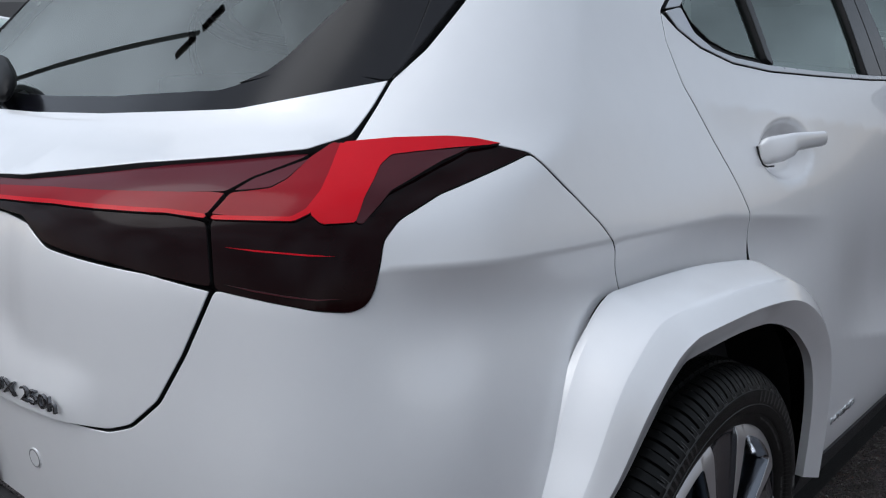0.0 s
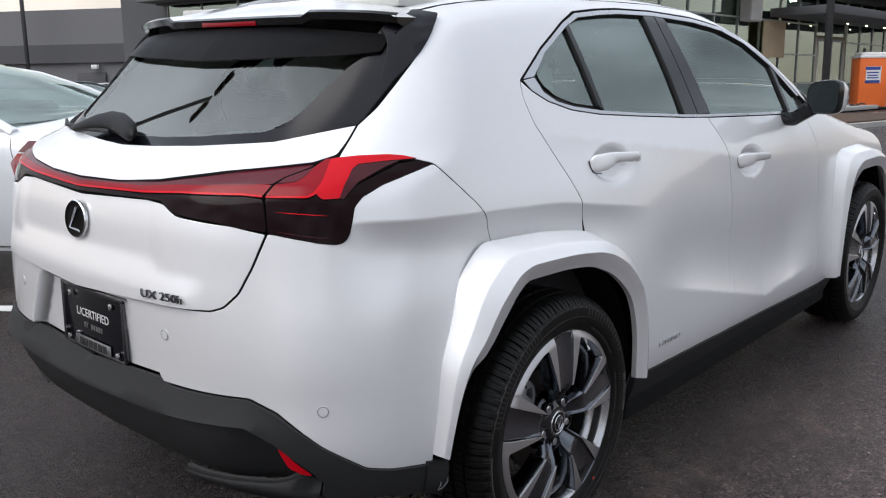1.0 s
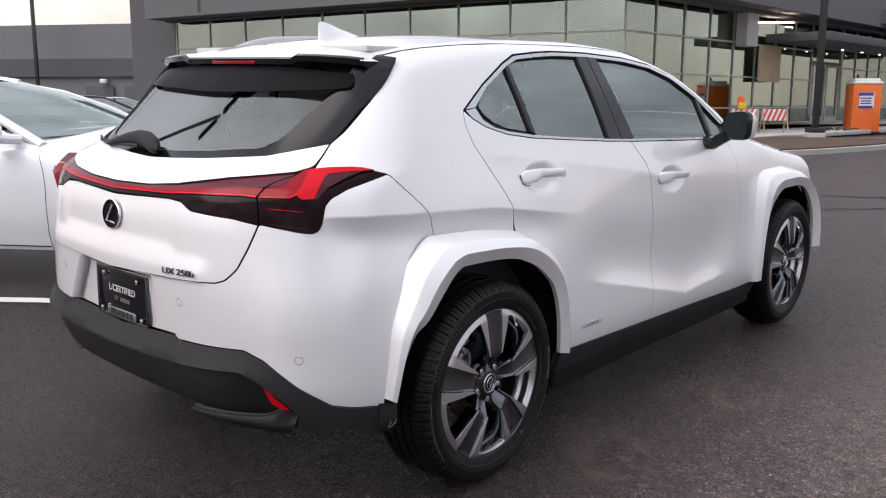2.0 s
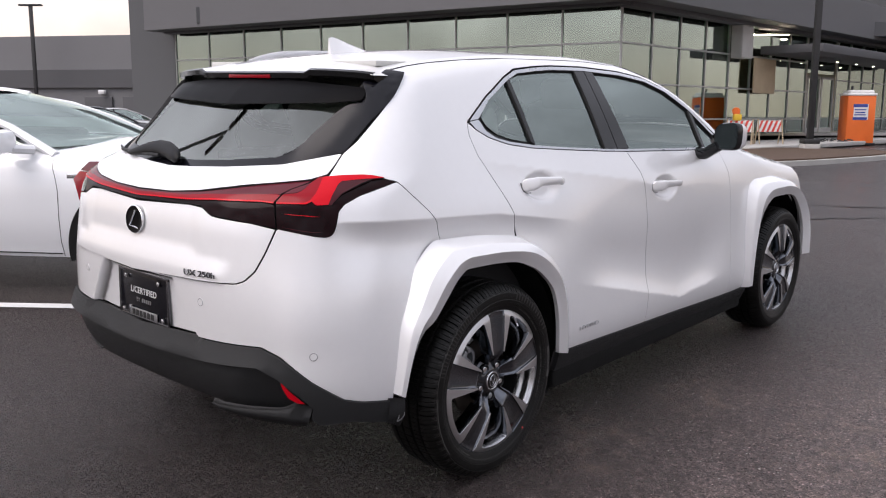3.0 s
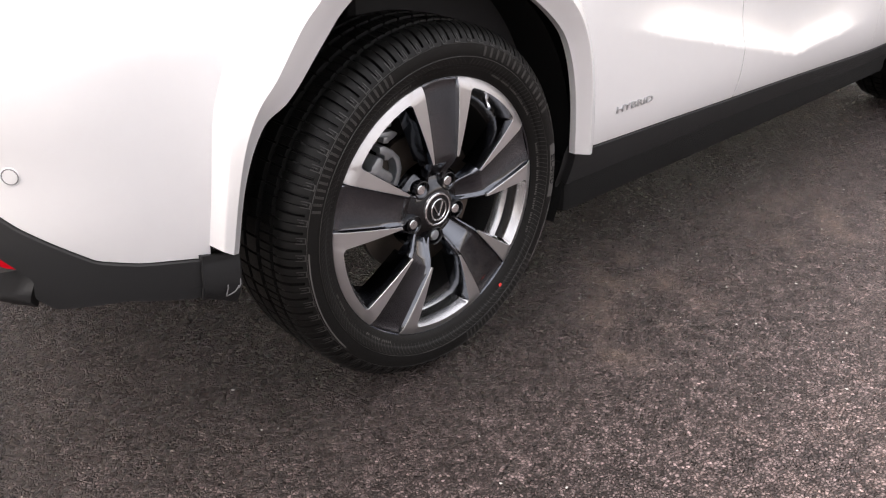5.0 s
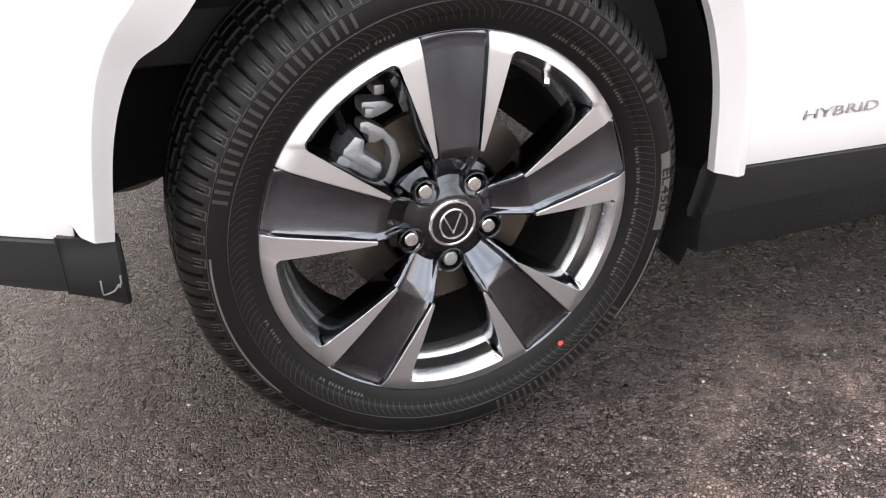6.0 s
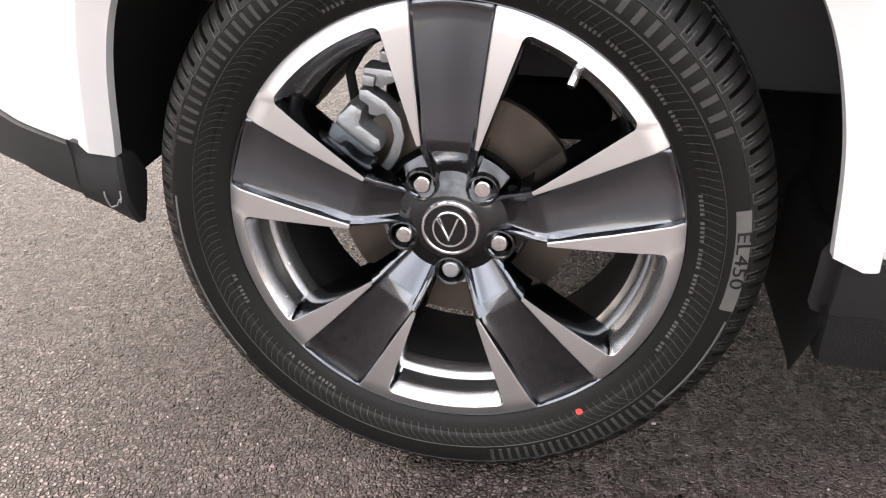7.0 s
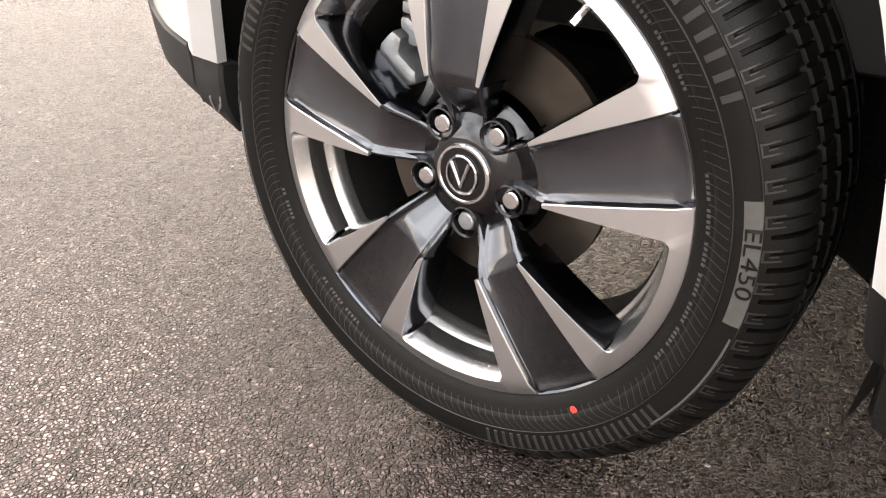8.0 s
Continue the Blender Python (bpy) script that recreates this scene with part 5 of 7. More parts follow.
    return wheel_mesh("machined_face", verts, faces, mats, 1)


def tyre_mesh():
    pitches = 66
    phases = [(0.0, 1, 0), (0.11, 1, 0), (0.14, 0, 0), (0.50, 0, 0), (0.52, 0, 1), (0.58, 0, 1), (0.60, 0, 0), (0.97, 0, 0)]
    # (radius, along): from the outer bead over the tread to the inner bead; along is inwards
    side = [(0.2505, 0.012), (0.2535, 0.004), (0.2575, 0.001), (0.262, -0.001), (0.268, -0.0035), (0.2715, -0.0047), (0.2725, -0.0060), (0.2765, -0.0078), (0.2865, -0.0100), (0.2885, -0.0090), (0.294, -0.0098), (0.302, -0.0098), (0.3085, -0.0088), (0.3095, -0.0066),
            (0.3130, -0.0048), (0.3150, -0.0036), (0.3155, -0.0030), (0.3190, -0.0004), (0.3240, 0.0045), (0.3285, 0.0100), (0.3325, 0.0165), (0.3355, 0.0235), (0.3375, 0.031)]
    tread = [(0.3382, 0.044), (0.3380, 0.046), (0.3315, 0.0475), (0.3315, 0.053), (0.3390, 0.0545), (0.3395, 0.062), (0.3402, 0.080), (0.3402, 0.082), (0.333, 0.0835), (0.333, 0.092), (0.3405, 0.0935), (0.341, 0.108), (0.3405, 0.1225), (0.333, 0.124), (0.333, 0.132), (0.3402, 0.1335), (0.3395, 0.160), (0.333, 0.162), (0.333, 0.169), (0.3385, 0.171)]
    inner = [(0.3375, 0.187), (0.3325, 0.202), (0.323, 0.214), (0.305, 0.224), (0.28, 0.222), (0.26, 0.21), (0.2505, 0.20)]
    prof = side + tread + inner
    k, s0 = len(prof), len(side)
    verts = []
    for i in range(pitches):
        for f, slot, sipe in phases:
            a = 2 * math.pi * (i + f) / pitches
            for m, (r, t) in enumerate(prof):
                if 16 <= m < s0 and slot:                  # shoulder slots
                    r, t = r - 0.0062, t + 0.0040
                elif 17 <= m < s0 - 1 and sipe:
                    r, t = r - 0.0024, t + 0.0020
                elif s0 <= m <= s0 + 1 and (slot or sipe):
                    r -= 0.005 if slot else 0.003
                elif s0 + 4 <= m <= s0 + 7 and (slot or sipe):
                    r -= 0.005 if sipe else 0.0025
                elif s0 + 10 <= m <= s0 + 12 and slot:
                    r -= 0.004
                elif m >= s0 + 15 and m <= s0 + 16 and slot:
                    r -= 0.004
                r = grow(r)
                x, z = r * math.cos(a), r * math.sin(a)
                if z < GROUND_Z - HUB_Z + 0.001:           # flattened where it stands
                    z = GROUND_Z - HUB_Z + 0.001
                    t -= 0.002 if m < 18 else 0
                verts.append((x, t, z))
    n = pitches * len(phases)
    faces = []
    for i in range(n):
        j = (i + 1) % n
        for m in range(k - 1):
            faces.append((i * k + m, j * k + m, j * k + m + 1, i * k + m + 1))
    me = bpy.data.meshes.new("tyre")
    me.from_pydata(verts, [], faces)
    me.materials.append(RUBBER)
    me.polygons.foreach_set("use_smooth", np.ones(len(faces), dtype=bool))
    me.set_sharp_from_angle(angle=radians(28))
    return me


def sidewall_y(r):
    """How far the tyre's wall stands out at a radius."""
    return float(np.interp(r, [0.2575, 0.268, 0.2765, 0.2865, 0.294, 0.302, 0.3085, 0.3185, 0.3285], [0.001, -0.0035, -0.0078, -0.0100, -0.0098, -0.0098, -0.0088, -0.001, 0.010]))


def wrap_on_wall(me, r0, angle, outward_top=True, raise_by=0.0007):
    """Bend flat words or bars round the tyre's wall: x runs clockwise as seen from outside, y outwards."""
    for v in me.vertices:
        x, y, z = v.co
        r = r0 + (y if outward_top else -y)
        a = angle - (x if outward_top else -x) / r0
        v.co = (r * math.cos(a), sidewall_y(r) - raise_by - z, r * math.sin(a))
    return me


def wall_bar(bm, a0, a1, r0, r1, h=0.0007, n=None):
    n = n or max(2, int(abs(a1 - a0) * r0 / 0.006))
    rows = []
    for i in range(n + 1):
        a = a0 + (a1 - a0) * i / n
        c, s = math.cos(a), math.sin(a)
        rm = 0.5 * (r0 + r1)
        rows.append([bm.verts.new((r * c, sidewall_y(r) - d, r * s)) for r, d in ((r0, -0.0004), (r0 + 0.0004, h), (rm, h), (r1 - 0.0004, h), (r1, -0.0004))])
    for a, b in zip(rows, rows[1:]):
        for k in range(4):
            bm.faces.new((a[k], a[k + 1], b[k + 1], b[k]))
    bm.faces.new(rows[0])
    bm.faces.new(rows[-1])


def build_wheel(x, s, detail, parent):
    """A wheel whose outer face lies at y = s * 0.880; s = -1 is the right side."""
    at = pose(x, s * 0.880, HUB_Z, 0, 0, 0 if s < 0 else 180)
    rim = [(0.2520, 0.016), (0.2548, 0.0085), (0.2545, 0.0062), (0.2525, 0.0055), (0.2505, 0.0075), (0.2494, 0.0210), (0.2335, 0.0235), (0.2310, 0.0265), (0.2265, 0.034), (0.2240, 0.0368), (0.2210, 0.0385), (0.2155, 0.0465), (0.2125, 0.060), (0.2085, 0.072), (0.2065, 0.11), (0.213, 0.17), (0.2300, 0.188), (0.24, 0.190)]
    v, f = lathe(rim, 180)
    wheel = mesh_object("wheel", v, [g[::-1] for g in f], [DARK_ALLOY, BARREL, LINER], parent, "dark alloy wheel with machined spoke faces", face_mats=[0 if m < 6 else (1 if m < 12 else 2) for _ in range(180) for m in range(len(rim) - 1)], angle=30)
    wheel.matrix_basis = at
    for k in range(5):
        for name, me, turn in (("spoke", SPOKE, 0), ("machined_face", FACE, 36)):
            sp = new(name, me)
            sp.parent = wheel
            sp.matrix_basis = pose(0, 0, 0, 0, 72 * k + turn, 0)
    # hub web with cups for the nuts
    bm = bmesh.new()
    n = 100
    ringdef = [(0.030, 0.0165), (0.036, 0.0175), (0.044, 0.0200), (0.050, 0.0240), (0.058, 0.0285), (0.072, 0.0310), (0.083, 0.039), (0.088, 0.052)]
    rows = []
    for r, d in ringdef:
        row = []
        for i in range(n):
            a = 2 * math.pi * i / n
            row.append(bm.verts.new((r * math.cos(a), d, r * math.sin(a))))
        rows.append(row)
    for a, b in zip(rows, rows[1:]):
        for i in range(n):
            bm.faces.new((a[i], a[(i + 1) % n], b[(i + 1) % n], b[i]))
    part("hub", bm, HUB_ALLOY, wheel, "dark painted hub")
    for k in range(5):
        a = radians(270 + 72 * k)
        c = (0.0572 * math.cos(a), 0.0, 0.0572 * math.sin(a))
        v, f = lathe([(0.0195, 0.0255), (0.0180, 0.0185), (0.0165, 0.0175), (0.0150, 0.0195), (0.0145, 0.034), (0.0, 0.034)], 24)
        mesh_object("nut_cup", [(p[0] + c[0], p[1], p[2] + c[2]) for p in v], f, GLOSS_BLACK, wheel)
        nut = bmesh.new()
        rings = []
        for r, d, hexa in ((0.0112, 0.036, 1), (0.0112, 0.0265, 1), (0.0105, 0.0235, 0), (0.0098, 0.0215, 0), (0.0085, 0.0203, 0), (0.0, 0.0198, 0)):
            row = []
            for i in range(24):
                b = 2 * math.pi * i / 24 + 0.2 * k
                rr = r / math.cos((b - 0.2 * k) % (math.pi / 3) - math.pi / 6) * 0.96 if hexa else r
                row.append(nut.verts.new((c[0] + rr * math.cos(b), d, c[2] + rr * math.sin(b))))
            rings.append(row)
        for p, q in zip(rings, rings[1:]):
            for i in range(24):
                nut.faces.new((p[i], p[(i + 1) % 24], q[(i + 1) % 24], q[i]))
        bmesh.ops.remove_doubles(nut, verts=nut.verts, dist=1e-5)
        part("wheel_nut", nut, CAST if k == 0 else CHROME, wheel, "chromed wheel nut" if k else "bare locking wheel nut", angle=25)
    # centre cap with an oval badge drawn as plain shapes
    v, f = lathe([(0.0335, 0.020), (0.0330, 0.0135), (0.0318, 0.0118), (0.0295, 0.0116), (0.0285, 0.0128), (0.015, 0.0122), (0.0, 0.0120)], 64)
    fm = [0 if k < 4 else 1 for _ in range(64) for k in range(6)]
    mesh_object("centre_cap", v, f, [CHROME, GLOSS_BLACK], wheel, "black centre cap with silver ring", face_mats=fm)
    bm = bmesh.new()
    ring = [(0.0205 * math.cos(t) * 0.9, 0.0108, 0.0205 * math.sin(t)) for t in np.linspace(0, 2 * math.pi, 49)]
    tube(ring, 0.0015, 6, bm)
    tube([(-0.013, 0.0108, 0.0125), (-0.001, 0.0108, -0.0125), (0.010, 0.0108, 0.0145)], 0.0025, 6, bm)
    part("badge", bm, CHROME, wheel, "silver oval badge")
    # brake
    v, f = lathe([(0.0, 0.045), (0.072, 0.045), (0.078, 0.052), (0.078, 0.068), (0.141, 0.070), (0.141, 0.082), (0.07, 0.082)], 72)
    mesh_object("brake_disc", v, f, DISC, wheel, "brownish steel brake disc")
    def casting(name, outline, y0, y1, label="", bevel=0.004):
        """A cast piece: an outline in the wheel's plane with depth and rounded edges."""
        bm = bmesh.new()
        front = [bm.verts.new((a, y0, b)) for a, b in outline]
        back = [bm.verts.new((a, y1, b)) for a, b in outline]
        bm.faces.new(front)
        bm.faces.new(back[::-1])
        for i in range(len(outline)):
            j = (i + 1) % len(outline)
            bm.faces.new((front[j], front[i], back[i], back[j]))
        bmesh.ops.recalc_face_normals(bm, faces=bm.faces)
        bmesh.ops.bevel(bm, geom=[e for e in bm.edges if any(v in front for v in e.verts)], offset=bevel, segments=2, affect="EDGES", profile=0.6, clamp_overlap=True)
        part(name, bm, CAST, wheel, label, angle=35)
    casting("brake_caliper", [(-0.141, 0.088), (-0.132, 0.112), (-0.116, 0.128), (-0.102, 0.120), (-0.107, 0.104), (-0.084, 0.088), (-0.082, 0.074), (-0.098, 0.068), (-0.126, 0.078)], 0.040, 0.092, "bare cast brake caliper", 0.007)
    casting("caliper_bracket", [(-0.076, 0.048), (-0.064, 0.066), (-0.057, 0.090), (-0.062, 0.112), (-0.078, 0.130), (-0.098, 0.142), (-0.108, 0.142), (-0.109, 0.130), (-0.098, 0.124), (-0.099, 0.114), (-0.089, 0.112), (-0.080, 0.116), (-0.073, 0.106), (-0.070, 0.088), (-0.077, 0.068), (-0.088, 0.052)], 0.046, 0.070, "bare cast caliper bracket")
    casting("caliper_bracket", [(-0.104, 0.149), (-0.086, 0.144), (-0.072, 0.149), (-0.060, 0.156), (-0.074, 0.164), (-0.104, 0.166)], 0.050, 0.080)
    casting("caliper_bolt", [(-0.086, 0.170), (-0.072, 0.170), (-0.072, 0.183), (-0.086, 0.183)], 0.055, 0.085, bevel=0.003)
    casting("caliper_bolt", [(-0.103, 0.148), (-0.090, 0.146), (-0.088, 0.158), (-0.102, 0.160)], 0.042, 0.06, bevel=0.003)
    part("brake_hose", tube([(-0.120, 0.075, 0.118), (-0.128, 0.085, 0.150), (-0.108, 0.10, 0.186), (-0.06, 0.13, 0.19)], 0.006, 8), LINER, wheel)
    part("valve_stem", tube([(0.128, 0.024, 0.196), (0.121, 0.004, 0.178), (0.119, 0.000, 0.174)], [0.0042, 0.0052, 0.0046], 10), CHROME, wheel, "capped metal valve stem")
    part("axle_carrier", box_bm((0.16, 0.10, 0.20), (0, 0.14, 0.0), 0.03), LINER, wheel)
    ty = new("tyre", TYRE)
    ty.parent = wheel
    if detail:
        tyre_marks(wheel)
    for ob in (wheel, *wheel.children):
        if ob.data not in (SPOKE, FACE, TYRE):
            grow_mesh(ob.data)
    return wheel


def tyre_marks(wheel):
    # the wall's marks
    bm = bmesh.new()
    for i in range(180):
        a = 2 * math.pi * i / 180
        dd = math.degrees(a)
        straight = dd < 80 or dd > 318
        w = 0.00045
        q = []
        for r, turn in ((0.2665, 0.0), (0.2710, 0.004), (0.2760, 0.010), (0.2810, 0.020 if straight else 0.028), (0.2855, 0.026 if straight else 0.052)):
            b = a - turn if straight else a + turn - 0.02
            for e in (-w, w):
                q.append(bm.verts.new((r * math.cos(b) - e * math.sin(b), sidewall_y(r) - 0.0007, r * math.sin(b) + e * math.cos(b))))
        for k in range(0, 8, 2):
            bm.faces.new((q[k], q[k + 1], q[k + 3], q[k + 2]))
    part("tyre_rib", bm, RUBBER_RIB, wheel, "fine ribs on the tyre wall", smooth=False)["kind"] = "stuff"
    # raised bracket-shaped ribs on the shoulder, one to a tread block
    bm = bmesh.new()
    for i in range(66):
        a = 2 * math.pi * (i + 0.30) / 66
        for off in (0.0, 0.030):
            wall_bar(bm, a + off, a + off + 0.0045, 0.3105, 0.3235, 0.0007, 2)
        wall_bar(bm, a, a + 0.036, 0.3105, 0.3120, 0.0007, 4)
        wall_bar(bm, a + 0.014, a + 0.0175, 0.3150, 0.3215, 0.0006, 2)
    part("shoulder_rib", bm, RUBBER_FAINT, wheel, "raised ribs on the tyre shoulder")["kind"] = "stuff"
    bm = bmesh.new()
    for r in (0.3090, 0.2870):
        wall_bar(bm, 0, 2 * math.pi, r, r + 0.0010, 0.0005, 200)
    part("tyre_ring", bm, RUBBER_FAINT, wheel, "thin raised ring on the tyre wall")
    for a0, a1, r0, r1 in ((176, 217, 0.3050, 0.3078), (322, 347, 0.3060, 0.3085)):
        bm = bmesh.new()
        wall_bar(bm, radians(a0), radians(a1), r0, r1)
        part("tyre_line", bm, TAG_GREY, wheel, "pale line on the tyre wall")
    # pale tag with the model number
    bm = bmesh.new()
    wall_bar(bm, radians(-10.5), radians(11.5), 0.2955, 0.3100, 0.0006)
    part("tyre_tag", bm, TAG_GREY, wheel, "grey tag on the tyre wall")
    words = text_mesh("EL450", 0.0175, 0.0003)
    words.transform(Matrix.Diagonal((1.55, 1.05, 1, 1)))
    me = wrap_on_wall(words, 0.3028, radians(1.0), True, 0.0012)
    me.materials.append(RUBBER)
    new("tyre_number", me).parent = wheel
    # words that name makers: plain bars of their size
    for a0, a1, count in ((163, 112, 11), (72, 25, 7), (-35, -80, 11)):
        step = (a1 - a0) / count
        for k in range(count):
            bm = bmesh.new()
            b0, b1 = radians(a0 + step * k), radians(a0 + step * (k + 0.68))
            wall_bar(bm, b0, b0 + (b1 - b0) * 0.26, 0.2915, 0.3080, 0.0006)
            wall_bar(bm, b0 + (b1 - b0) * 0.74, b1, 0.2915, 0.3080, 0.0006)
            part("tyre_mark", bm, RUBBER_FAINT, wheel)
    bm = bmesh.new()
    for a0, a1 in ((62, 30), (15, -28), (238, 222), (205, 196), (118, 104)):
        k = int(abs(a1 - a0) / 1.1)
        for i in range(k):
            if i % 6 == 5:
                continue
            a = a0 + (a1 - a0) * i / k
            wall_bar(bm, radians(a), radians(a + 0.6), 0.2640, 0.2680, 0.0004, 2)
    part("tyre_small_print", bm, RUBBER_MARK, wheel, "rows of small marks on the tyre wall")["kind"] = "stuff"
    v, f = lathe([(0.0042, 0.0), (0.0040, -0.0005), (0.0, -0.0006)], 20)
    a = radians(306.5)
    r = 0.2690
    mesh_object("paint_dot", [(p[0] + r * math.cos(a), p[1] + sidewall_y(r) - 0.0012, p[2] + r * math.sin(a)) for p in v], [g[::-1] for g in f], RED_DOT, wheel, "red paint dot")


SPOKE, FACE, TYRE = grow_mesh(spoke_mesh()), grow_mesh(face_mesh()), tyre_mesh()
build_wheel(0.0, -1, True, car)
build_wheel(2.64, -1, False, car)
build_wheel(0.0, 1, False, car)
build_wheel(2.64, 1, False, car)

# ---- fittings of the white car -----------------------------------------------------
def frame_on(q, z, lift=0.0, kind="wrap"):
    """A frame on the skin: x to the right as seen from outside, y up, z out."""
    p, n = skin(np.array([q]), np.array([z]), kind)
    n = Vector(n[0])
    right = Vector((0, 0, 1)).cross(n).normalized()
    up = n.cross(right)
    m = Matrix((right, up, n)).transposed().to_4x4()
    m.translation = Vector(p[0]) + n * lift
    return m


def place_words(name, words, size, depth, m, material, parent, label, stretch=1.0):
    me = text_mesh(words, size, depth)
    me.transform(m @ Matrix.Diagonal((stretch, 1, 1, 1)))
    me.materials.append(material)
    ob = new(name, me)
    ob.parent = parent
    return tagged(ob, label)


place_words("model_letters", "UX 250h", 0.026, 0.0020, frame_on(-0.912, 0.776, 0.0110) @ Matrix.Rotation(radians(1.5), 4, "Z"), LETTER, car, "dark chrome model letters", 1.5)
place_words("side_letters", "HYBRID", 0.022, 0.0015, frame_on(0.625, 0.408, 0.001), SATIN, car, "chrome lettering on the door", 1.9)

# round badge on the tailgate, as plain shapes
m = frame_on(MIDDLE, 0.905, -0.004)
v, f = lathe([(0.055, 0.0), (0.0545, 0.006), (0.0515, 0.0085), (0.049, 0.0075), (0.03, 0.0085), (0.0, 0.009)], 48, axis="z")
v = [m @ Vector((a * 0.98, b * 0.86, c)) for a, b, c in v]
mesh_object("tailgate_badge", v, f, [CHROME, PRINT_AND_SHADE_BLACK], car, "dark oval badge with a chrome rim", face_mats=[0 if k < 2 else 1 for _ in range(48) for k in range(5)])
bm = tube([m @ Vector(p) for p in ((0.016, 0.032, 0.011), (-0.018, -0.022, 0.011), (0.034, -0.026, 0.011))], 0.0035, 8)
part("tailgate_badge_stroke", bm, CHROME, car)

# parking sensors
for q, z, l in ((-0.614, 0.552, 0.0), (-0.921, 0.684, 0.0), (2 * MIDDLE + 0.614, 0.552, 0.0), (2 * MIDDLE + 0.921, 0.684, 0.0)):
    m = frame_on(q, z, l)
    v, f = lathe([(0.0135, -0.001), (0.0132, 0.0012), (0.0125, 0.0014), (0.0118, 0.0004), (0.011, 0.0003), (0.0105, 0.0016), (0.0, 0.0018)], 32, axis="z")
    mesh_object("parking_sensor", [m @ Vector(p) for p in v], f, [PAINT, SENSOR_RING], car, "round white parking sensor", face_mats=[1 if k in (2, 3, 4) else 0 for _ in range(32) for k in range(6)])

# number plate holder
m = frame_on(MIDDLE, 0.636, -0.028) @ Matrix.Rotation(radians(-4), 4, "X")
pl = part("number_plate", box_bm((0.305, 0.152, 0.006), (0, 0, 0.002), 0.002), PRINT_DARK, car, "black dealer plate in a chrome frame")
pl.matrix_basis = m
bm = bmesh.new()
for a, b, c, d in ((0, 0.079, 0.322, 0.012), (0, -0.079, 0.322, 0.010), (-0.155, 0, 0.012, 0.166), (0.155, 0, 0.012, 0.166)):
    box_bm((c, d, 0.010), (a, b, 0.004), 0.003, bm=bm)
part("plate_frame", bm, LETTER, pl, "dark chrome plate frame")
place_words("plate_words", "L/CERTIFIED", 0.031, 0.0004, pose(0, 0.014, 0.0062), WHITE_PLASTIC, pl, "white words")
place_words("plate_words", "BY", 0.020, 0.0004, pose(-0.036, -0.018, 0.0062), SATIN, pl, "grey word")
bm = bmesh.new()
for k in range(5):
    box_bm((0.0085, 0.013, 0.0008), (-0.008 + 0.0125 * k, -0.018, 0.0060), 0, bm=bm)
part("plate_mark", bm, SATIN, pl, "grey bars")
bm = box_bm((0.18, 0.030, 0.002), (0, -0.063, 0.0095), 0.001)
part("plate_strip", bm, SATIN, pl, "silver name strip")
bm = bmesh.new()
for k in range(6):
    box_bm((0.017, 0.020, 0.001), (-0.060 + 0.024 * k, -0.063, 0.0112), 0, bm=bm)
part("plate_strip_mark", bm, STEEL_BLACK, pl, "dark bars")
for a, b in ((-0.105, 0.058), (0.105, 0.058), (-0.125, -0.064), (0.125, -0.064)):
    v, f = lathe([(0.012, 0.009), (0.011, 0.013), (0.006, 0.0145), (0.0, 0.0145)], 16, axis="z")
    mesh_object("plate_screw", [(p[0] * 0.7 + a, p[1] * 0.7 + b, p[2]) for p in v], f, CHROME, pl)

# door handles in their cups
for s in (-1, 1):
    for q, z in ((0.395, 0.992), (1.325, 0.918)):
        m = frame_on(q, z)
        if s > 0:
            m = Matrix.Diagonal((1, -1, 1, 1)) @ m
        bm = bmesh.new()
        n, rows = 40, []
        for i in range(n + 1):
            t = i / n
            a = -0.128 + 0.256 * t
            e = min(1.0, (t + 0.010) / 0.05) ** 0.45 * min(1.0, (1.012 - t) / 0.10) ** 0.5
            grip = float(ease(0.14, 0.34, t))                       # a broad rear block, then a slim grip
            up, down = (0.021 - 0.008 * t) * e, (0.027 - 0.013 * grip - 0.004 * t) * e
            out = -0.010 + 0.039 * min(1.0, (t + 0.02) / 0.24) ** 0.7 * min(1.0, (1.01 - t) / 0.24) ** 0.6
            row = []
            for b in np.linspace(0, 2 * math.pi, 17)[:-1]:
                ca, sa = (math.copysign(abs(v) ** 0.62, v) for v in (math.cos(b), math.sin(b)))
                row.append(bm.verts.new(m @ Vector((a, 0.010 * (0.5 - t) + (up if ca > 0 else down) * ca, out + 0.0095 * e * sa + 0.004 * ca))))
            rows.append(row)
        for a, b in zip(rows, rows[1:]):
            for k in range(16):
                bm.faces.new((a[k], a[(k + 1) % 16], b[(k + 1) % 16], b[k]))
        bm.faces.new(rows[0])
        bm.faces.new(rows[-1])
        grip = part("door_handle", bm, PAINT, car, "white door handle", angle=35)
        part("handle_seam", tube([m @ Vector(v) for v in ((-0.131, 0.014, -0.004), (-0.130, -0.004, -0.005), (-0.124, -0.018, -0.006), (-0.110, -0.025, -0.006), (-0.086, -0.027, -0.004))], 0.0015, 6), SHADOW_GAP, grip)

# mirrors
def rounded(b, e=0.55):
    return math.copysign(abs(math.cos(b)) ** e, math.cos(b)), math.copysign(abs(math.sin(b)) ** e, math.sin(b))


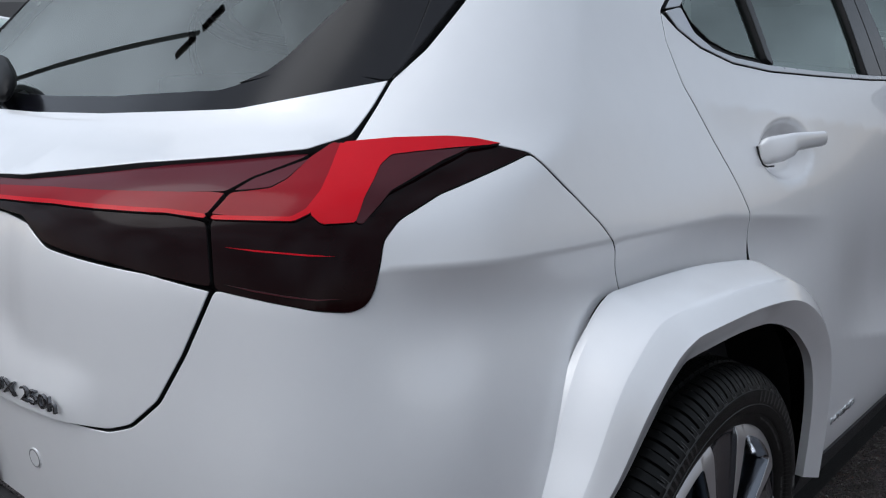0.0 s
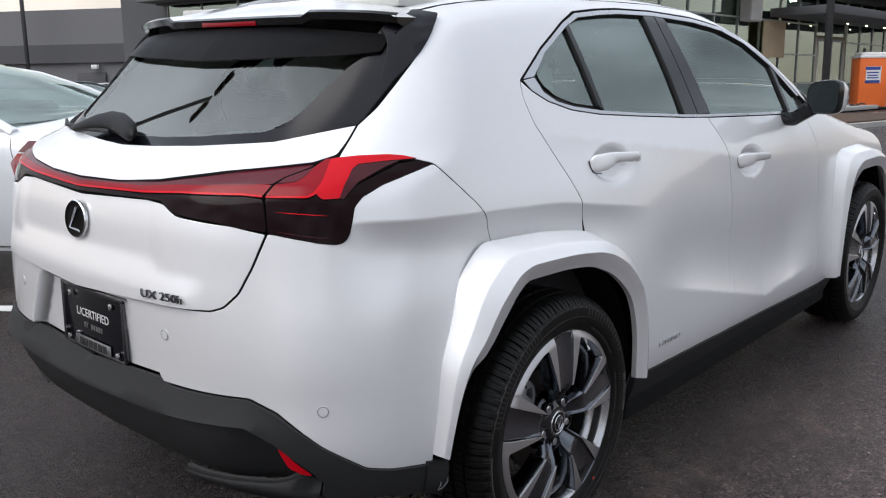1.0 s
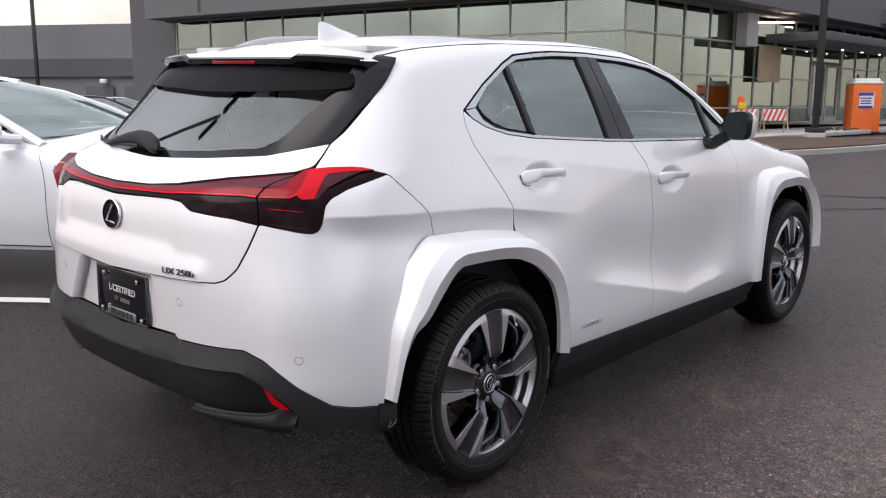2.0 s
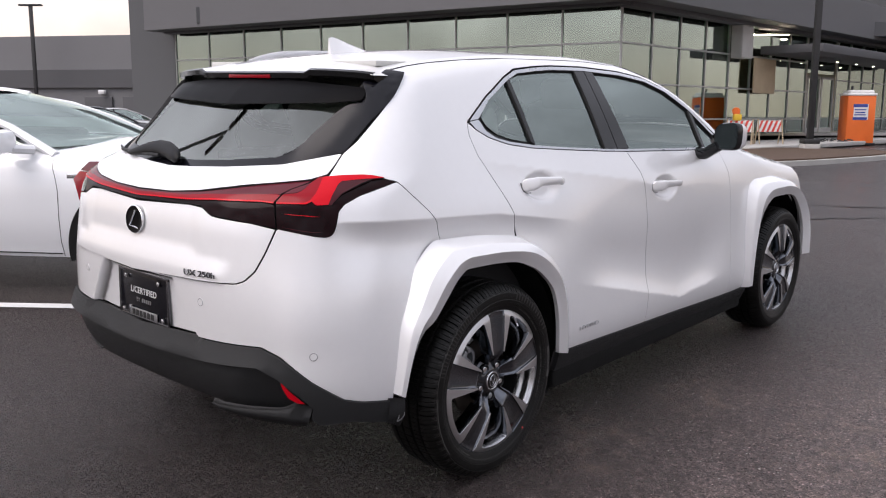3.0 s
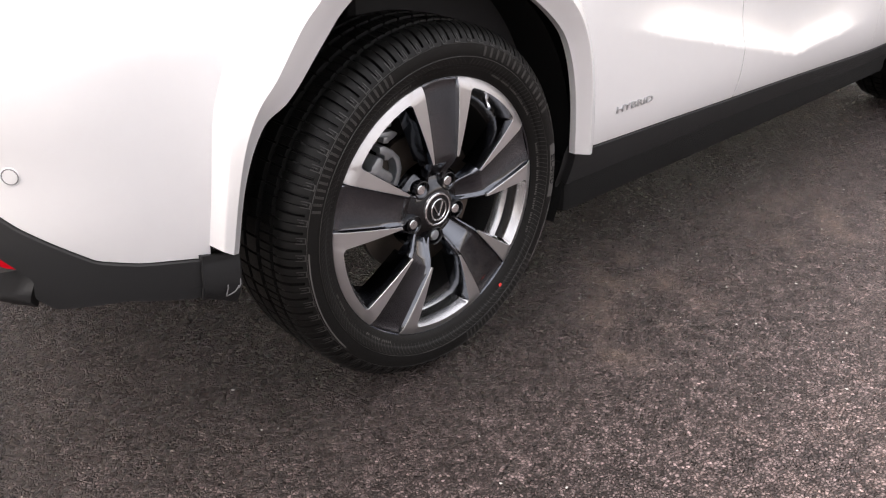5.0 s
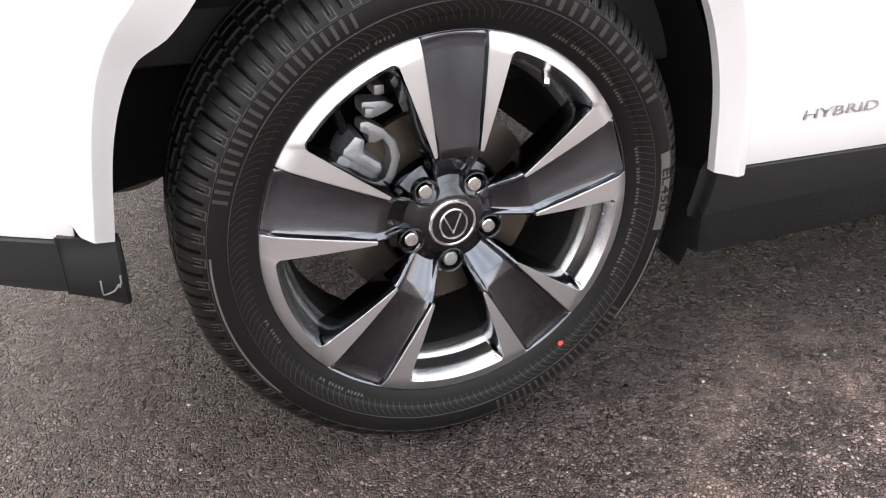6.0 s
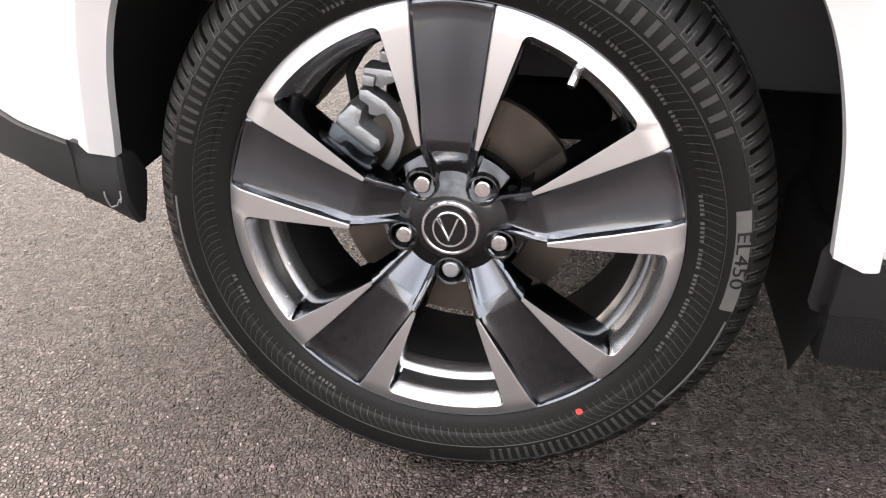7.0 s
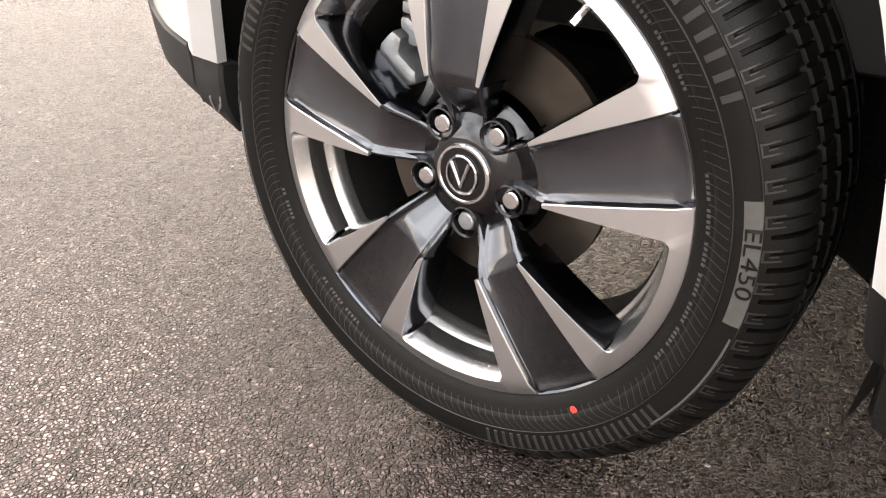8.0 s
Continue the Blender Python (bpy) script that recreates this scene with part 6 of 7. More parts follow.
for s in (-1, 1):
    m = Matrix.Diagonal((1, -s, 1, 1)) @ pose(1.65, -0.935, 1.130, 0, 3, -8) @ Matrix.Scale(0.77, 4)
    bm = bmesh.new()
    rows = []
    for u, sc in ((0.004, 0.90), (0.0, 0.95), (0.012, 1.0), (0.05, 1.0), (0.09, 0.94), (0.13, 0.80), (0.165, 0.5), (0.175, 0.2)):
        rows.append([bm.verts.new(m @ Vector((u, 0.084 * rounded(b)[0] * sc, 0.084 * rounded(b)[1] * sc - 0.01 * rounded(b)[0] * (rounded(b)[1] > 0)))) for b in np.linspace(0, 2 * math.pi, 33)[:-1]])
    for i, (a, b) in enumerate(zip(rows, rows[1:])):
        for k in range(32):
            f = bm.faces.new((a[k], a[(k + 1) % 32], b[(k + 1) % 32], b[k]))
            f.material_index = 0 if i > 2 else 1
    bm.faces.new(rows[-1])
    part("door_mirror", bm, [PAINT, GLOSS_BLACK], car, "white door mirror with a gloss black rim", angle=50)
    bm = bmesh.new()
    bm.faces.new([bm.verts.new(m @ Vector((0.003, 0.078 * rounded(b)[0], 0.078 * rounded(b)[1] - 0.01 * rounded(b)[0] * (rounded(b)[1] > 0)))) for b in np.linspace(0, 2 * math.pi, 33)[:-1]])
    part("mirror_glass", bm, MIRROR, car, "mirror glass with its dark reflection put into the colour", smooth=False)
    part("mirror_foot", tube([(1.72, s * 0.75, 1.040), (1.69, s * 0.82, 1.040), (1.665, s * 0.90, 1.085)], [0.030, 0.028, 0.026], 10), GLOSS_BLACK, car, "black mirror foot")

# roof rails, aerial fin, wiper
for s in (-1, 1):
    xs = np.linspace(0.02, 1.42, 24)
    p, n = skin(xs, np.full(24, -0.535), "top")
    lift = 0.030 * np.minimum(1, np.minimum(xs - 0.02, 1.42 - xs) / 0.16) ** 0.7
    pts = [(a[0], s * -a[1] * -1 if s < 0 else -a[1], a[2] + h + 0.004) for a, h in zip(p, lift)]
    part("roof_rail", tube(pts, 0.013, 10), SEDAN_PAINT, car, "white roof rail")
p, _ = skin(np.array([0.04, 0.20]), np.array([0.0, 0.0]), "top")
bm = bmesh.new()
rows = []
for x, w, h in ((0.015, 0.010, 0.060), (0.03, 0.016, 0.064), (0.06, 0.022, 0.055), (0.11, 0.028, 0.034), (0.17, 0.026, 0.014), (0.215, 0.008, 0.0)):
    zb = float(glide(TOP_X, np.array(TOP_Z), np.array([x]))[0])
    rows.append([bm.verts.new(q) for q in ((x + 0.004, -w, zb - 0.004), (x + 0.002, -w * 0.55, zb + h * 0.5), (x, -w * 0.15, zb + h), (x, w * 0.15, zb + h), (x + 0.002, w * 0.55, zb + h * 0.5), (x + 0.004, w, zb - 0.004))])
for a, b in zip(rows, rows[1:]):
    for k in range(5):
        bm.faces.new((a[k], b[k], b[k + 1], a[k + 1]))
bm.faces.new(rows[0])
part("aerial_fin", bm, PAINT, car, "white shark-fin aerial", angle=50)


def through_glass(y, z):
    p, n = skin(np.array([PIVOT - math.degrees(math.atan2(0.40, -y)) / 90 * FAN]), np.array([z]))
    for _ in range(8):                     # slide along q until y fits
        q = PIVOT - math.degrees(math.atan2(PIVOT - p[0][0], -y)) / 90 * FAN
        p, n = skin(np.array([q]), np.array([z]))
    return Vector(p[0]), Vector(n[0])


def wiper_line(name, pts, radii, material, label):
    line = []
    for y, z, up in pts:
        p, n = through_glass(y, z)
        line.append(p + n * up)
    part(name, tube(line, radii, 8), material, car, label)


bm = bmesh.new()
rows = []
for t, w, h in ((0.0, 0.006, 0.006), (0.02, 0.016, 0.014), (0.07, 0.023, 0.021), (0.15, 0.027, 0.024), (0.3, 0.029, 0.025), (0.5, 0.028, 0.024), (0.7, 0.023, 0.020), (0.88, 0.014, 0.013), (0.97, 0.006, 0.006), (1.0, 0.002, 0.002)):
    c, n = through_glass(-0.045 + 0.37 * t, 1.088 + 0.026 * math.sin(math.pi * min(t * 1.1, 1)))
    up = Vector((0.62, 0, 0.78))
    c = c + n * 0.016
    rows.append([bm.verts.new(c + up * w * math.cos(b) + n * h * 0.60 * math.copysign(abs(math.sin(b)) ** 0.7, math.sin(b))) for b in np.linspace(0, 2 * math.pi, 15)[:-1]])
for a, b in zip(rows, rows[1:]):
    for k in range(14):
        bm.faces.new((a[k], a[(k + 1) % 14], b[(k + 1) % 14], b[k]))
bm.faces.new(rows[0])
bm.faces.new(rows[-1])
part("wiper_cover", bm, WIPER_BLACK, car, "black rear wiper pivot cover", angle=50)
wiper_line("wiper_blade", [(0.10, 1.094, 0.010), (0.25, 1.094, 0.010), (0.40, 1.096, 0.010), (0.50, 1.104, 0.008)], [0.006, 0.007, 0.006, 0.004], CLADDING, "black rear wiper blade")


# ---- the yard ----------------------------------------------------------------------
EYE_AT = Vector((-2.277, -2.64, 0.0))
RIGHT = Vector((0.662, -0.749, 0.0))


def level_z(x, y):
    return GROUND_Z - (UP.x * x + UP.y * y) / UP.z


SITE = Matrix.Translation((EYE_AT.x, EYE_AT.y, level_z(EYE_AT.x, EYE_AT.y))) @ LEVEL @ Matrix.Rotation(math.atan2(RIGHT.y, RIGHT.x), 4, "Z")


def ground():
    rad = np.r_[np.linspace(0, 14, 36)[1:], np.geomspace(15, 900, 40)]
    n = 96
    verts, faces = [(0.5, -0.5, GROUND_Z)], []
    for r in rad:
        w = np.clip((r - 5) / 11, 0, 1)
        w = w * w * (3 - 2 * w)
        for i in range(n):
            a = 2 * math.pi * i / n
            x, y = 0.5 + r * math.cos(a), -0.5 + r * math.sin(a)
            verts.append((x, y, GROUND_Z + w * (level_z(x, y) - GROUND_Z)))
    for i in range(n):
        faces.append((0, 1 + i, 1 + (i + 1) % n))
    for k in range(len(rad) - 1):
        for i in range(n):
            a, b = 1 + k * n, 1 + (k + 1) * n
            j = (i + 1) % n
            faces.append((a + i, b + i, b + j, a + j))
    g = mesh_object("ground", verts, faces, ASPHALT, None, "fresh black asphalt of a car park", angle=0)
    tagged(g, category="ground", kind="structure")


ground()


def gravel():
    """Loose pale chips on the asphalt."""
    rng = random.Random(4)
    bm = bmesh.new()
    for _ in range(420):
        x, y = rng.uniform(-1.6, 3.2), rng.uniform(-2.6, -0.2)
        if rng.random() < 0.35:
            x, y = rng.uniform(0.3, 1.6), rng.uniform(-1.7, -0.7)
        r = rng.choice((0.0012, 0.0016, 0.002, 0.0028))
        bmesh.ops.create_icosphere(bm, subdivisions=1, radius=r, matrix=Matrix.Translation((x, y, GROUND_Z + r * 0.8)) @ Matrix.Rotation(rng.uniform(0, 6), 4, "Z") @ Matrix.Diagonal((rng.uniform(0.8, 1.6), 1, 0.6, 1)))
    ob = part("gravel", bm, CONCRETE, None, smooth=False)
    tagged(ob, "loose pale stone chips scattered on the asphalt", "gravel", kind="stuff")


gravel()


def strip(name, a, b, width, material, z=0.004):
    a, b = Vector(a), Vector(b)
    d = (b - a).normalized()
    s = Vector((-d.y, d.x, 0)) * width / 2
    n, verts, faces = 24, [], []
    for i in range(n + 1):
        p = a + (b - a) * i / n
        for q in (p - s, p + s):
            r = math.hypot(q.x - 0.5, q.y + 0.5)
            w = min(max((r - 5) / 11, 0), 1)
            verts.append((q.x, q.y, GROUND_Z + w * w * (3 - 2 * w) * (level_z(q.x, q.y) - GROUND_Z) + z))
    for i in range(n):
        faces.append((2 * i, 2 * i + 1, 2 * i + 3, 2 * i + 2))
    return tagged(mesh_object(name, verts, faces, material, None, "white painted parking line on the asphalt", smooth=False), category="road marking", kind="structure")


def tar_seam(a, b, width, seed):
    """A ragged dark joint between two lanes of asphalt."""
    rng = random.Random(seed)
    a, b = Vector(a), Vector(b)
    side = Vector((-(b - a).y, (b - a).x, 0)).normalized()
    n, verts, faces = 60, [], []
    for i in range(n + 1):
        p = a + (b - a) * i / n + side * (0.03 * math.sin(0.7 * i) + rng.uniform(-0.02, 0.02))
        w = width * rng.uniform(0.25, 1.0)
        for q in (p - side * w / 2, p + side * w / 2):
            r = math.hypot(q.x - 0.5, q.y + 0.5)
            k = min(max((r - 5) / 11, 0), 1)
            verts.append((q.x, q.y, GROUND_Z + k * k * (3 - 2 * k) * (level_z(q.x, q.y) - GROUND_Z) + 0.008))
    for i in range(n):
        faces.append((2 * i, 2 * i + 1, 2 * i + 3, 2 * i + 2))
    tagged(mesh_object("tar_seam", verts, faces, TAR, None, "ragged dark tar joint in the asphalt", smooth=False), category="road seam", kind="structure")


tar_seam((7.9, 1.9, 0), (9.9, -1.5, 0), 0.10, 3)
tar_seam((6.6, 0.85, 0), (9.0, -0.9, 0), 0.06, 8)

SEDAN_WAY, LINE_WAY = Vector((0.6, -0.8, 0)), Vector((0.645, -0.764, 0)).normalized()
strip("parking_line", Vector((0.0, 2.486, 0)) - LINE_WAY * 5.0, Vector((0.0, 2.486, 0)) + LINE_WAY * 0.6, 0.10, ROAD_PAINT)


# ---- buildings, in the level frame: x to the right, y away, z up ---------------------
def at_site(x, y, z=0.0, turn=0.0):
    return SITE @ pose(x, y, z, 0, 0, turn)


def facade(name, a, b, base, rails, top, spacing, label):
    """A glazed front between two points: posts, rails and panes, over a low base."""
    a, b = Vector(a), Vector(b)
    ln = (b - a).length
    turn = math.degrees(math.atan2(b.y - a.y, b.x - a.x))
    th = thing(name, label, "shop front", at=at_site(a.x, a.y, 0, turn), kind="structure")
    n = round(ln / spacing)
    xs = [ln * i / n for i in range(n + 1)]
    for x in xs:
        part("post", box_bm((0.055, 0.07, top - base), (x, 0, (top + base) / 2)), MULLION, th, smooth=False)
    for z in rails:
        part("rail", box_bm((ln, 0.12, 0.06), (ln / 2, 0.003, z)), MULLION, th, smooth=False)
    levels = [base] + list(rails) + [top]
    for i in range(n):
        for z0, z1 in zip(levels, levels[1:]):
            if z1 - z0 > 0.2:
                part("pane", box_bm((xs[i + 1] - xs[i] - 0.05, 0.012, z1 - z0 - 0.05), ((xs[i] + xs[i + 1]) / 2, 0.02, (z0 + z1) / 2)), FACADE_GLASS, th, smooth=False)
    return th


CORNER, LEFT_END = (5.98, 29.85), (-12.6, 41.1)
facade("shop_front", (*LEFT_END, 0), (*CORNER, 0), 0.45, (2.35, 3.7), 4.95, 2.2, "tall glazed shop front with aluminium posts")
facade("shop_front", (*CORNER, 0), (17.0, 41.2, 0), 0.45, (1.1, 2.35, 3.7), 4.95, 1.9, "tall glazed shop front with aluminium posts")
facade("shop_front", (19.6, 43.8, 0), (26.0, 50.5, 0), 0.45, (1.1, 3.0), 4.95, 1.9, "glazed shop front beside the entrance")


def wall(name, a, b, z0, z1, thick, material, label, push=0.0):
    a, b = Vector(a), Vector(b)
    ln = (b - a).length
    turn = math.degrees(math.atan2(b[1] - a[1], b[0] - a[0]))
    ob = part(name, box_bm((ln, thick, z1 - z0), (ln / 2, thick / 2 + push, (z0 + z1) / 2), 0.02), material, None, smooth=False)
    ob.matrix_world = at_site(a[0], a[1], 0, turn)
    return tagged(ob, label, "wall", kind="structure")


wall("wall_fascia_west", (-13.2, 40.75, 0), (6.6, 28.75, 0), 4.95, 6.45, 3.0, FASCIA, "grey rendered fascia over the glazing", -0.9)
wall("wall_fascia_east", (6.0, 29.05, 0), (29.0, 52.6, 0), 4.95, 6.6, 3.0, FASCIA, "grey rendered fascia over the glazing", -0.9)
# dark strips stand in for the shade under the fascia
wall("soffit_trim", (-12.9, 40.6, 0), (6.1, 29.15, 0), 4.86, 4.97, 0.5, WALL_DARK, "dark strip painted in for the shaded soffit", -0.1)
wall("soffit_trim", (6.1, 29.15, 0), (27.5, 51.0, 0), 4.80, 4.97, 0.5, WALL_DARK, "dark strip painted in for the shaded soffit", -0.1)
wall("wall_shop_back", (-8.0, 56.0, 0), (20.0, 60.0, 0), 0, 6.4, 0.4, INTERIOR, "dim interior wall behind the glazing")
wall("wall_shop_roof", (-12.0, 46.0, 0), (26.0, 52.0, 0), 5.1, 5.8, 14.0, WALL_GREY, "flat roof of the shop", -8.0)
wall("shop_floor", (-12.0, 46.0, 0), (26.0, 52.0, 0), 0.30, 0.44, 14.0, CONCRETE, "pale floor inside the shop", -9.0)
wall("wall_pier", (-15.2, 42.4, 0), (-12.7, 41.2, 0), 0, 10.5, 6.0, WALL_GREY, "tall grey rendered pier", 0.0)
wall("wall_upper_block", (16.0, 56.0, 0), (31.0, 53.5, 0), 0, 13.0, 6.0, WALL_GREY, "tall grey block behind the entrance", 0.0)
wall("wall_warehouse", (-60.0, 70.0, 0), (-20.5, 62.0, 0), 0, 6.75, 8.0, WALL_PALE, "long pale grey block wall", 0.0)
wall("wall_warehouse_band", (-60.0, 69.9, 0), (-20.5, 61.9, 0), 3.05, 4.35, 0.2, WALL_DARK, "dark grey painted band along the wall", -0.13)
wall("wall_warehouse_end", (-20.6, 61.9, 0), (-17.6, 58.5, 0), 0, 6.65, 4.0, WALL_PALE, "pale grey block wall return", 0.0)
for i, x in enumerate((-25.0, -22.0)):
    d = part("service_door", box_bm((2.2, 0.12, 2.2), (0, 0, 1.3), 0.02), WALL_DARK, None)
    d.matrix_world = at_site(x, 62.8 if i == 0 else 62.15, 0, -11.5)
    tagged(d, "dark service door in the block wall", "door", kind="structure")
    l = part("wall_light", box_bm((0.5, 0.3, 0.3), (0, 0, 0), 0.05), WHITE_PLASTIC, None)
    l.matrix_world = at_site(x + 0.4, 62.5 if i == 0 else 61.95, 2.75, -11.5)
    tagged(l, "white wall light over a service door", "wall light")

# things behind the glazing, with tubes of light on the ceiling
rng = random.Random(9)
for i in range(9):
    x = -8 + i * 2.6
    y = 47.5 - 0.25 * i + rng.uniform(-1, 1)
    c = part("display_stand", box_bm((rng.uniform(0.8, 1.6), 0.6, rng.uniform(1.2, 2.6)), (0, 0, 1.4), 0.03), rng.choice((INTERIOR, WALL_PALE, WHITE_PLASTIC)), None)
    c.matrix_world = at_site(x, y)
    tagged(c, "pale display stand inside the shop", "display stand", "stands in the shop")
for i in range(6):
    for k in range(5):
        y = 37.0 + 2.2 * i
        l = part("ceiling_lamp", box_bm((2.6, 0.06, 0.03), (0, 0, 0), 0.008), STRIP_GLOW, None)
        l.matrix_world = at_site((0.115 + 0.06 * k) * y, y, 4.6, 0)
        tagged(l, "lit strip lamp under the shop ceiling", "ceiling lamp", "strip lamps in the shop")

wall("wall_lobby", (19.5, 47.5, 0), (27.0, 55.0, 0), 0.3, 5.2, 0.2, INTERIOR, "tan lobby wall behind the entrance doors")
# added backdrop close behind the panes, so the strip lamps have something to light
wall("wall_shop_partition", (4.3, 34.9, 0), (13.4, 44.65, 0), 0.3, 5.0, 0.2, INTERIOR_DIM, "added tan backdrop wall behind the glazing, coloured dim")
# columns inside the glazing
for k in range(6):
    c = part("column", box_bm((0.32, 0.32, 5.0), (0, 0, 2.7), 0.02), (WALL_PALE, WHITE_PLASTIC)[k % 2], None)
    c.matrix_world = at_site(9.2 + 1.9 * k, 36.6 + 2.0 * k + 0.7 * (k % 2), 0, 46)
    tagged(c, "pale square column inside the shop front", "column", "columns in the shop")

# entrance with canopy
can = part("entrance_canopy", box_bm((16.5, 2.6, 0.34), (0, 0, 0), 0.03), WALL_DARK, None)
can.matrix_world = at_site(19.9, 41.9, 3.95, 46)
tagged(can, "dark flat canopy over the entrance", "canopy", kind="structure")
for k in range(4):
    l = part("downlight", box_bm((0.08, 0.08, 0.03), (0, 0, 0), 0.01), LAMP_GLOW, None)
    l.matrix_world = at_site(16.9 + 1.75 * k, 39.9 + 1.8 * k, 3.77)
    tagged(l, "lit round downlight under the canopy", "downlight", "canopy downlights")
door = thing("entrance_door", "pale framed double glass entrance door", "door", at=at_site(17.1, 41.3, 0, 46), kind="structure")
for k in range(2):
    bm = bmesh.new()
    for w, h, x, z in ((0.12, 2.6, 0.06, 1.8), (0.12, 2.6, 1.52, 1.8), (1.58, 0.12, 0.79, 3.06), (1.58, 0.22, 0.79, 0.56)):
        box_bm((w, 0.08, h), (x + 1.7 * k, -0.02, z), bm=bm)
    part("door_frame", bm, CONCRETE, door, smooth=False)
    part("door_pane", box_bm((1.4, 0.012, 2.4), (0.79 + 1.7 * k, 0, 1.85)), FACADE_GLASS, door, smooth=False)
part("transom_pane", box_bm((3.4, 0.012, 1.9), (1.7, 0, 4.2)), FACADE_GLASS, door, smooth=False)
b = part("board", box_bm((2.1, 0.06, 1.45), (0, 0, 0), 0.01), BOARD, None, smooth=False)
b.matrix_world = at_site(13.62, 37.30, 2.90, 46)
tagged(b, "bare plywood board fixed over a glazing bay", "board")
b = part("board", box_bm((1.0, 0.5, 1.65), (0, 0, 0), 0.05), CONCRETE, None, smooth=False)
b.matrix_world = at_site(12.0, 35.5, 4.35, 46)
tagged(b, "pale rendered column head under the fascia", "column")

# pavement before the shop
pv = part("pavement", box_bm((30, 3.4, 0.16), (15, -1.7, 0.08), 0.03), CONCRETE, None)
pv.matrix_world = at_site(7.5, 30.6, 0.05, 46)
tagged(pv, "pale concrete pavement before the shop", "pavement", kind="structure")

# planted island with kerb, lamp post
def island():
    th = thing("planting_island", "mulched planting island with a pale concrete kerb", "planting bed", at=at_site(9.3, 25.3, 0, 41), kind="structure")
    for inset, z, m, name in ((0.0, 0.13, CONCRETE, "kerb"), (0.16, 0.17, MULCH, "mulch")):
        bm = bmesh.new()
        a_, b_ = 5.2 - inset, 2.7 - inset
        top = [bm.verts.new((a_ * math.copysign(abs(math.cos(a)) ** 0.6, math.cos(a)), b_ * math.copysign(abs(math.sin(a)) ** 0.7, math.sin(a)), z)) for a in np.linspace(0, 2 * math.pi, 65)[:-1]]
        bot = [bm.verts.new((v.co.x, v.co.y, -0.2)) for v in top]
        bm.faces.new(top)
        for i in range(64):
            bm.faces.new((top[i], bot[i], bot[(i + 1) % 64], top[(i + 1) % 64]))
        part(name, bm, m, th, angle=40)


island()


def lamp_post(x, y, h, w):
    th = thing("lamp_post", "tall black square steel car-park lamp post", "lamp post", "car park lamp posts", at=at_site(x, y, 0))
    part("base", box_bm((0.55, 0.55, 0.35), (0, 0, 0.15), 0.05), CONCRETE, th)
    part("base_plate", box_bm((0.5, 0.5, 0.16), (0, 0, 0.40), 0.02), STEEL_BLACK, th)
    part("pole", box_bm((w, w, h), (0, 0, h / 2 + 0.4), 0.02), STEEL_BLACK, th)
    part("head", box_bm((1.6, 0.35, 0.12), (0, 0, h + 0.42), 0.03), STEEL_BLACK, th)


lamp_post(12.25, 29.0, 8.0, 0.19)
lamp_post(-29.1, 62.0, 8.3, 0.22)


def near_lamp_post():
    th = thing("lamp_post", "tall black car-park lamp post with two heads", "lamp post", "car park lamp posts", at=Matrix.Translation((-0.81, 13.84, level_z(-0.81, 13.84))) @ LEVEL)
    part("base", box_bm((0.55, 0.55, 0.5), (0, 0, 0.25), 0.05), CONCRETE, th)
    part("pole", box_bm((0.13, 0.13, 11.6), (0, 0, 6.1), 0.02), STEEL_BLACK, th)
    for s in (-1, 1):
        part("head", box_bm((0.80, 0.24, 0.10), (s * 0.55 * 0.57, -s * 0.55 * 0.82, 11.92), 0.04, Matrix.Rotation(radians(-55), 4, "Z")), STEEL_BLACK, th)


near_lamp_post()


def toilet():
    th = thing("portable_toilet", "orange portable toilet cabin with a white roof", "portable toilet", at=at_site(17.45, 36.8, 0.05, -8))
    w = 1.12
    part("body", box_bm((w, w, 1.98), (0, 0, 1.05), 0.04), ORANGE, th)
    bm = box_bm((w + 0.06, w + 0.06, 0.10), (0, 0, 2.08), 0.03)
    box_bm((w * 0.9, w * 0.9, 0.16), (0, 0, 2.18), 0.07, bm=bm)
    part("roof", bm, WHITE_PLASTIC, th, "white moulded roof")
    part("vent_pipe", tube([(-0.35, -0.3, 2.2), (-0.35, -0.3, 2.42)], 0.05, 10), STEEL_BLACK, th)
    part("sign", box_bm((0.58, 0.02, 0.66), (-0.02, -w / 2 - 0.008, 1.36), 0.01), WHITE_PLASTIC, th, "white sign with blue print", smooth=False)
    for z, h in ((1.62, 0.13), (1.09, 0.11)):
        part("sign_band", box_bm((0.56, 0.012, h), (-0.05, -w / 2 - 0.016, z)), BLUE, th, smooth=False)
    for z, ww in ((1.45, 0.46), (1.34, 0.40), (1.24, 0.44)):
        part("sign_mark", box_bm((ww, 0.012, 0.05), (-0.05, -w / 2 - 0.016, z)), BLUE, th, smooth=False)
    for z in (1.75, 1.5, 1.25):
        part("vent", box_bm((0.012, 0.5, 0.06), (w / 2 + 0.004, 0, z)), WHITE_PLASTIC, th, smooth=False)
    part("skid", box_bm((w + 0.1, w + 0.1, 0.08), (0, 0, 0.04), 0.01), STEEL_BLACK, th)


toilet()


